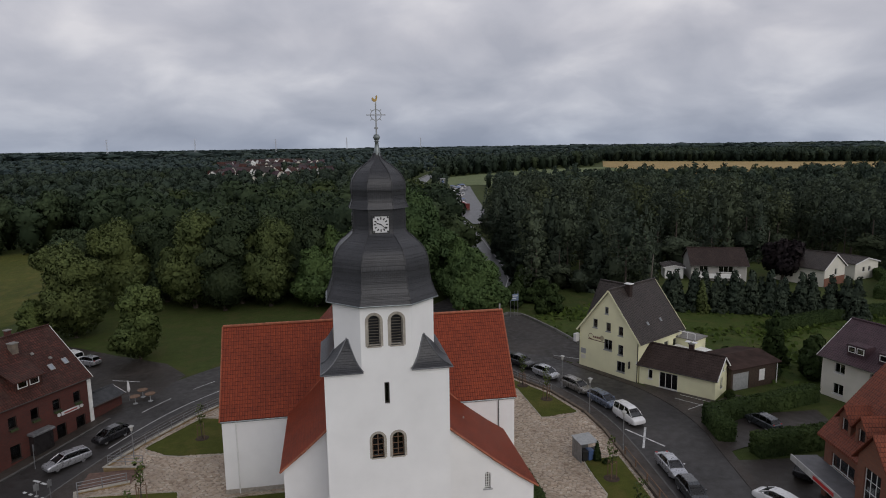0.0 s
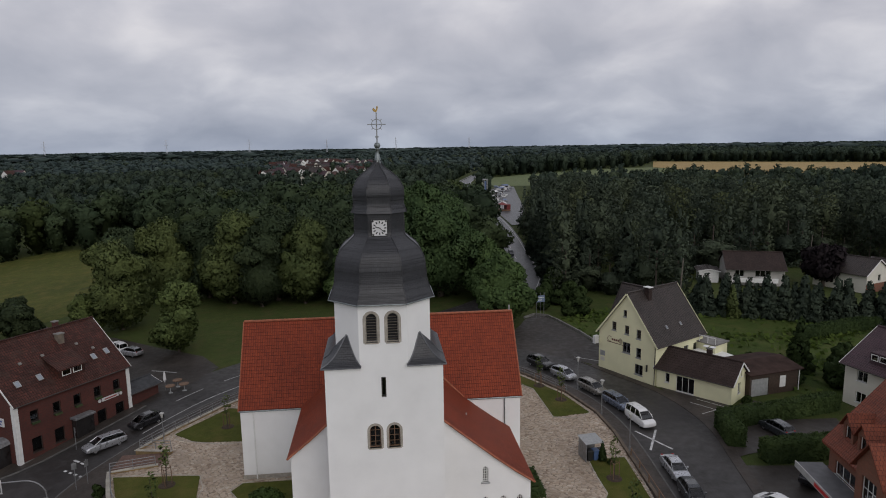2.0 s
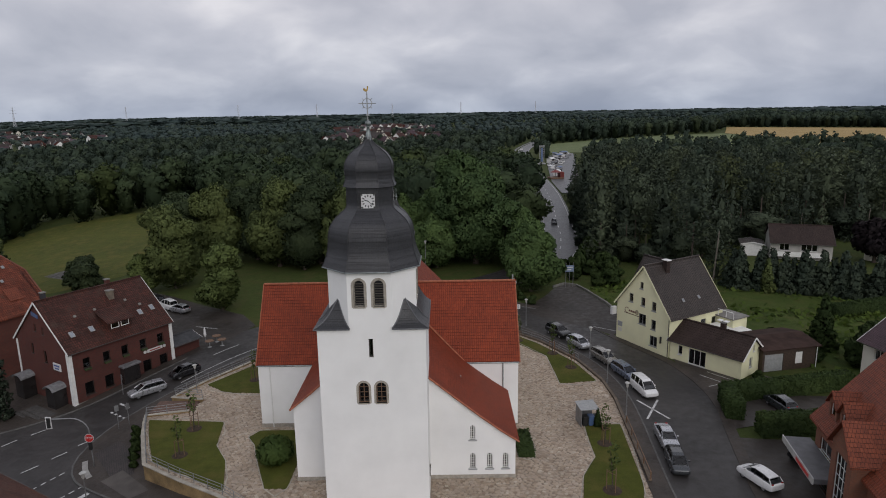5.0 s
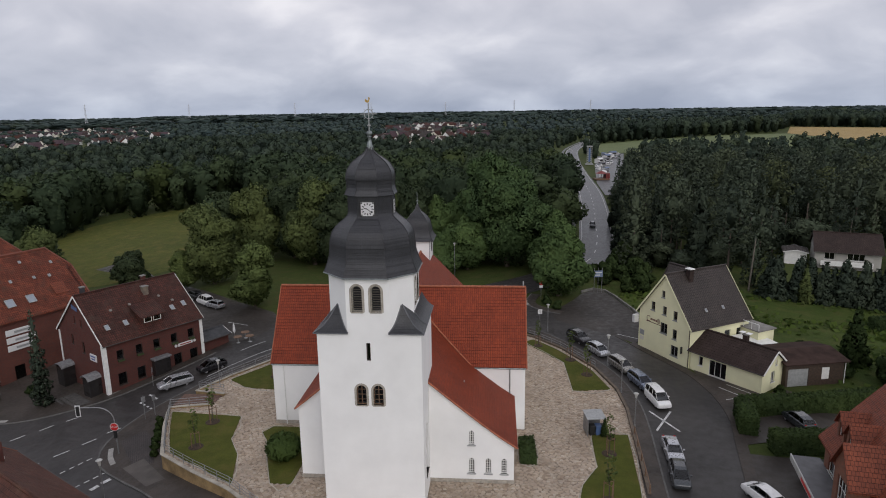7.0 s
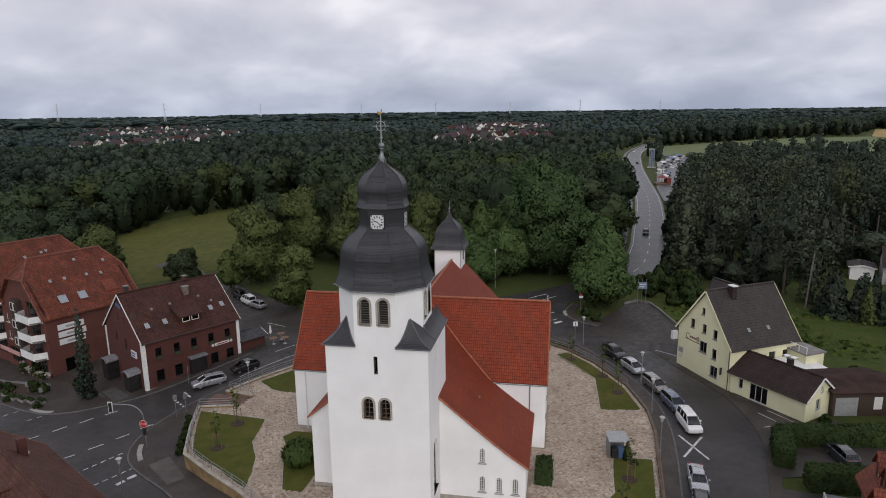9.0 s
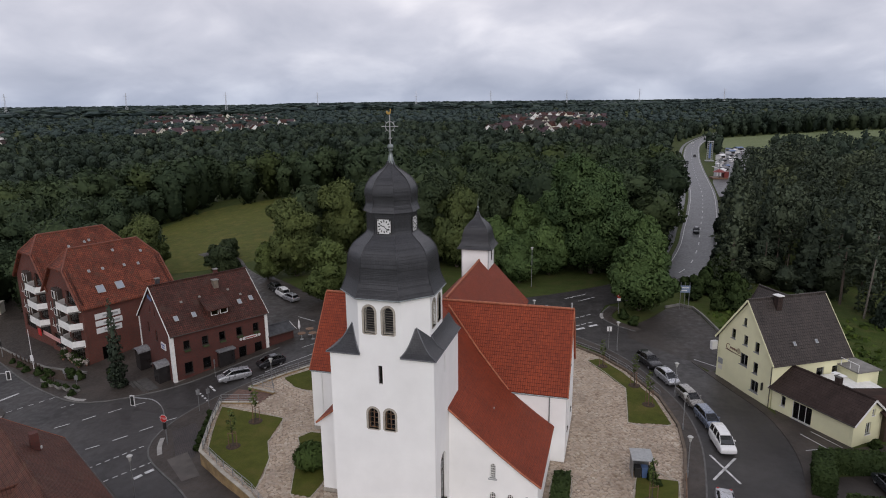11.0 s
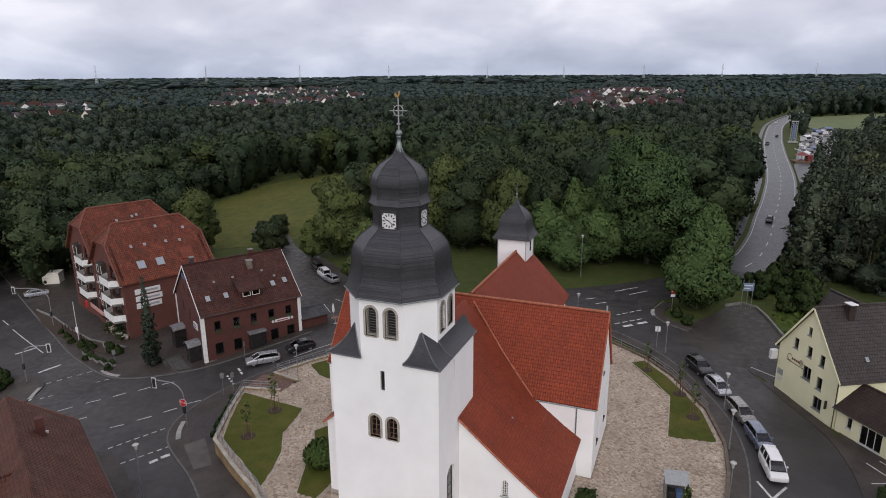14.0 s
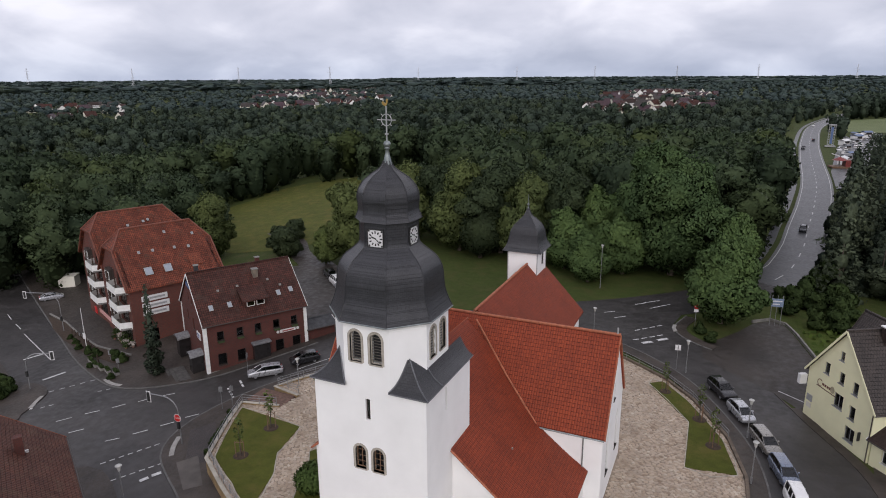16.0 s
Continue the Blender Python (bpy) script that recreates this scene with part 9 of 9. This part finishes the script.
# bollards, planters and cafe tables in front of the houses
for k in range(14):
    t = k / 13
    x, y = -74 + 17.5 * t, 30.4 - 8.6 * t + 0.9 * math.sin(math.pi * t)
    bo = thing("fence_post", pose(x, y, gz(x, y) + 0.15), "short dark wooden post along the pavement", "post", "posts along the pavement")
    part("post", B(-0.07, 0.07, -0.07, 0.07, 0, 0.8, bevel=0.01), WOOD_DARK, bo)
for k, (x, y) in enumerate(((-57.6, 21.9), (-55.6, 21.3), (-53.8, 20.9), (-51.9, 20.7), (-59.6, 22.8))):
    tr_ = thing("planter", pose(x, y, gz(x, y) + 0.15, 0, 0, -22), "low concrete planter with green plants", "planter", "planters along the pavement")
    part("trough", B(-0.7, 0.7, -0.25, 0.25, 0, 0.4, bevel=0.03), CONCRETE, tr_)
    rngp = np.random.default_rng(60 + k)
    p = np.c_[rngp.uniform(-0.65, 0.65, 160), rngp.uniform(-0.22, 0.22, 160), rngp.uniform(0.38, 0.75, 160)]
    q = leaf_quads(p, np.tile([0, 0, 1.0], (160, 1)), 0.16, rngp, 0.8)
    pb = new("plant", mesh_arrays("plants", q, np.zeros((0, 3), int), np.zeros((0, 3)), HEDGE))
    pb.parent = tr_
POT = plain("terracotta_pot", (0.20, 0.10, 0.07), 0.85, 0.25)
FLOWER = plain("pale_flowers", (0.45, 0.40, 0.36), 0.8, 0.4, 12.0, 30.0, 0.0)
rpl = np.random.default_rng(91)
for k in range(16):
    x, y = -65.5 + 0.55 * k + rpl.uniform(-0.25, 0.25), 31.6 - 0.26 * k + rpl.uniform(-0.7, 0.7)
    pt = thing("pot_plant", pose(x, y, gz(x, y) + 0.15), "potted green plant in front of the shop windows", "plant", "potted plants at the shops")
    hgt = rpl.uniform(0.5, 1.1)
    part("pot", lathe([(0.16, 0.0), (0.22, 0.3), (0.19, 0.3)], 10), POT, pt)
    p = np.c_[rpl.normal(0, 0.2, (70, 2)), rpl.uniform(0.25, hgt, 70)]
    fo = new("foliage", mesh_arrays("foliage", leaf_quads(p, np.tile([0, 0, 1.0], (70, 1)), 0.18, rpl, 0.9), np.zeros((0, 3), int), np.zeros((0, 3)), HEDGE if k % 3 else FLOWER))
    fo.parent = pt
for x, y in ((-27.6, 38.4), (-25.9, 38.6), (-27.2, 40.2)):
    tb = thing("cafe_table", pose(x, y, gz(x, y) + 0.08), "round brown cafe table in the pub's yard", "table", "cafe tables beside the pub")
    part("tabletop", cyl(bmesh.new(), 0.6, 0.6, 0.9, 0.96, 18), WOOD, tb)
    part("leg", cyl(bmesh.new(), 0.05, 0.05, 0, 0.9, 8), GREYPAINT, tb)
    part("foot", cyl(bmesh.new(), 0.3, 0.25, 0, 0.05, 12), GREYPAINT, tb)
par = thing("parasol", pose(-28.6, 39.6, gz(-28.6, 39.6) + 0.08), "closed white parasol beside the pub", "parasol")
part("pole", cyl(bmesh.new(), 0.03, 0.03, 0, 2.6, 8), STEEL, par)
part("canopy", lathe([(0.05, 1.1), (0.2, 1.4), (0.14, 2.2), (0.03, 2.6)], 10), SIGN_W, par)

# bin store in the yard
bs = thing("bin_store", pose(19.3, 12.9, 0.02, 0, 0, 8), "grey metal bin store with blue and black bins", "bin store")
part("side_panel", B(0, 0.06, 0, 1.7, 0, 1.9), STEEL, bs)
part("back_panel", B(0.06, 1.75, 1.64, 1.7, 0, 1.9), STEEL, bs)
part("roof", slab(bmesh.new(), [(-0.1, -0.1, 1.92), (1.85, -0.1, 1.92), (1.85, 1.8, 2.08), (-0.1, 1.8, 2.08)], 0.05), GREYPAINT, bs)
part("post", cyl(bmesh.new(), 0.04, 0.04, 0, 1.9, 8), STEEL, bs, "", pose(1.75, 0, 0))
for k, mt in enumerate((BLACK, BLUE, BLACK)):
    bn = thing("wheelie_bin", pose(19.75 + 0.62 * k, 13.3 + 0.09 * k, 0.05, 0, 0, 8), ("blue" if mt is BLUE else "black") + " plastic wheelie bin in the bin store", "bin", "wheelie bins")
    part("body", loft_x([[Vector((s * 0.22, -0.25, 0)), Vector((s * 0.27, -0.32, 1.0)), Vector((s * 0.27, 0.32, 1.0)), Vector((s * 0.22, 0.25, 0))] for s in (-1, 1)]), mt, bn)
    part("lid", B(-0.3, 0.3, -0.36, 0.36, 1.0, 1.07, bevel=0.02), mt, bn)


# ---- railings ----
def railing(name, line, mat, label, h=0.95, rails=(0.35, 0.65, 0.95), step=1.6, z=None, r=0.028):
    root = thing(name, pose(0, 0, 0), label, "railing")
    pts = dense(line, step)
    zz = lambda x, y: (0.27 if z is None else z)
    for x, y in pts:
        part("post", cyl(bmesh.new(), r * 1.3, r * 1.3, 0, h, 6), mat, root, "", pose(x, y, zz(x, y)))
    for k in rails:
        part("rail", tube(bmesh.new(), [(x, y, zz(x, y) + k) for x, y in pts], r, 6), mat, root)
    return root


railing("railing", [(-8, -2.5), (-13.4, 1.75), (-18.0, 4.35), (-22.2, 7.0), (-24.75, 12.3), (-26.45, 16.5), (-22.6, 17.5)], STEEL, "galvanised steel railing on the churchyard wall")
railing("railing", [(-22.1, 20.75), (-25.4, 21.35), (-23.1, 25.6), (-19.3, 31.6), (-12.9, 39.0)], STEEL, "galvanised steel railing above the street")
railing("railing", [(23.2, 3.0), (24.0, 13.3)], WOOD, "brown rail along the yard's edge", 0.75, (0.7,), 2.5, 0.3, 0.05)
railing("railing", [(22.6, 30.4), (18.9, 37.4), (15.6, 41.4), (10.5, 45.2), (4, 48.0)], STEEL, "grey railing along the curved yard edge", 0.7, (0.35, 0.68), 2.0, 0.3)

# ---- far village, pylons ----
rngv = random.Random(12)
V_WALLS = [CREAM, OFFWHITE, BRICK_RED, CREAM]
V_ROOFS = [TILE_PUB, TILE_GREY, TILE_BROWN, TILE_PURPLE]


def far_house(k):
    w, l, ez, rz = 8 + k % 3, 10 + k % 4, 4.6 + k % 2, 8.6 + k % 2
    h = thing("village_house", pose(0, 0, 0), "distant pale village house with tiled roof", "house", "houses of the far village")
    part("wall", panel([(-w / 2, 0), (w / 2, 0), (w / 2, ez), (0, rz), (-w / 2, ez)], [rect(-2.4, -1.0, 2.4, 3.9), rect(1.0, 2.4, 2.4, 3.9)], l), V_WALLS[k % 4], h)
    # far windows are near-black blocks, the rooms' shade put into their colour
    for x in (-1.7, 1.7):
        part("window", B(x - 0.7, x + 0.7, 0.3, 0.4, 2.4, 3.9), DARK, h)
    for s in (-1, 1):
        part("roof", slab(bmesh.new(), [(s * (w / 2 + 0.4), -0.3, ez - 0.35), (s * (w / 2 + 0.4), l + 0.3, ez - 0.35), (0, l + 0.3, rz + 0.15), (0, -0.3, rz + 0.15)], 0.2), V_ROOFS[(k // 2) % 4], h)
    return h


protos = [far_house(k) for k in range(8)]
spots = []
for (cx, cy, rx, ry), n in zip(VILLAGES, (60, 70, 42, 44, 40, 8, 18)):
    for _ in range(n):
        a, r = rngv.uniform(0, 6.283), math.sqrt(rngv.uniform(0, 1))
        spots.append((cx + rx * r * math.cos(a), cy + ry * r * math.sin(a)))
for k, (x, y) in enumerate(spots):
    m = pose(x, y, gz(x, y) - 0.6, 0, 0, rngv.uniform(0, 360))
    if k < 8:
        protos[k].matrix_world = m
    else:
        copy_thing(protos[rngv.randrange(8)], m)


# lighter than the other grey metal, so that the pylons look faint
PYLON = plain("pale_pylon_steel", (0.55, 0.57, 0.60), 0.6, 0.1)


def pylon(x, y, h):
    p = thing("pylon", pose(x, y, 0, 0, 0, 20), "grey lattice power pylon on the horizon", "pylon", "power pylons")
    bm = bmesh.new()
    for sx in (-1, 1):
        for sy in (-1, 1):
            tube(bm, [(sx * 4, sy * 4, 0), (sx * 1.1, sy * 1.1, h * 0.6), (sx * 0.5, sy * 0.5, h)], 0.28, 4)
    for k in range(7):
        z0, z1 = h * k / 7, h * (k + 1) / 7
        w0, w1 = 4 - 3.4 * k / 7, 4 - 3.4 * (k + 1) / 7
        tube(bm, [(-w0, -w0, z0), (w1, -w1, z1)], 0.3, 4)
        tube(bm, [(w0, -w0, z0), (-w1, -w1, z1)], 0.3, 4)
    part("tower", bm, PYLON, p)
    for z, w in ((0.72, 9), (0.84, 7), (0.95, 5)):
        part("arm", tube(bmesh.new(), [(-w, 0, h * z), (w, 0, h * z)], 0.25, 4), PYLON, p)
    return p


for a, d in ((-49, 2300), (-41, 2200), (-33.5, 2100), (-26, 2300), (-17.5, 2200), (-11, 2300), (-4.5, 2500), (1.5, 2300), (8, 2600), (-56, 2300)):
    pylon(8 + d * math.sin(radians(a)), -40 + d * math.cos(radians(a)), 62)


# ---- paving stones of the churchyard ----
CHURCH_P = [(-4.4, -0.2), (4.4, -0.2), (4.4, 4.0), (11.8, 4.0), (11.8, 14.0), (13.2, 14.0), (13.2, 23.9), (6, 23.9), (6, 37.5), (-6, 37.5), (-6, 23.9), (-13.6, 23.9), (-13.6, 14.0), (-7.7, 14.0), (-7.7, 4.0), (-4.4, 4.0)]
LAWNS = (LAWN_W, LAWN_N, LAWN_F, LAWN_E, LAWN_S, LAWN_P)


def paved(x, y):
    return inside(TERRACE, x, y) and not inside(CHURCH_P, x, y) and not any(inside(p, x, y) for p in LAWNS)


def stone_shape(rs):
    """A flat stone with a chipped outline and a bevelled top, about 0.32 by 0.26 m."""
    pts = []
    for k in range(6):
        a = 2 * math.pi * k / 6 + rs.uniform(-0.4, 0.4)
        pts.append((0.215 * math.cos(a) * rs.uniform(0.75, 1.12), 0.165 * math.sin(a) * rs.uniform(0.75, 1.15)))
    return pts


rs = random.Random(77)
shapes = [stone_shape(rs) for _ in range(7)]
meshes = []
for pts in shapes:
    bm = bmesh.new()
    lo = [bm.verts.new((x, y, 0)) for x, y in pts]
    hi = [bm.verts.new((x * 0.9, y * 0.9, 0.05)) for x, y in pts]
    bm.faces.new(hi)
    for k in range(6):
        bm.faces.new((lo[k], lo[(k + 1) % 6], hi[(k + 1) % 6], hi[k]))
    meshes.append(to_mesh("stone", bm, PAVER_ONE))
verts, faces, placed = [], [], 0
for j, y in enumerate(np.arange(-10.5, 47.5, 0.27)):
    for i, x in enumerate(np.arange(-26.5, 24.3, 0.345)):
        px = x + (0.17 if j % 2 else 0) + 0.12 * math.sin(y * 1.7) + rs.uniform(-0.09, 0.09)
        py = y + 0.10 * math.sin(x * 1.3) + rs.uniform(-0.07, 0.07)
        if not paved(px, py):
            continue
        k, a, z = rs.randrange(7), rs.choice((0, math.pi)) + rs.uniform(-0.6, 0.6), rs.uniform(-0.014, 0.010)
        if 13.4 < px < 18.4 and 14.4 < py < 19.8 and placed < 290:
            ob = new("stone", meshes[k])
            ob.matrix_local = Matrix.Translation((px, py, z)) @ Matrix.Rotation(a, 4, "Z")
            ob.parent = terrace
            placed += 1
            continue
        c, s = math.cos(a), math.sin(a)
        n0 = len(verts)
        for f, h in ((1.0, 0.0), (0.9, 0.05)):
            for u, v in shapes[k]:
                verts.append((px + f * (u * c - v * s), py + f * (u * s + v * c), z + h))
        faces.append(tuple(range(n0 + 6, n0 + 12)))
        for q in range(6):
            faces.append((n0 + q, n0 + (q + 1) % 6, n0 + 6 + (q + 1) % 6, n0 + 6 + q))
me = bpy.data.meshes.new("stone_paving")
me.from_pydata(verts, [], faces)
me.materials.append(PAVER)
tagged(new("stone_paving", me), "buff and grey natural stone paving in the churchyard", "paving", "", "stuff")
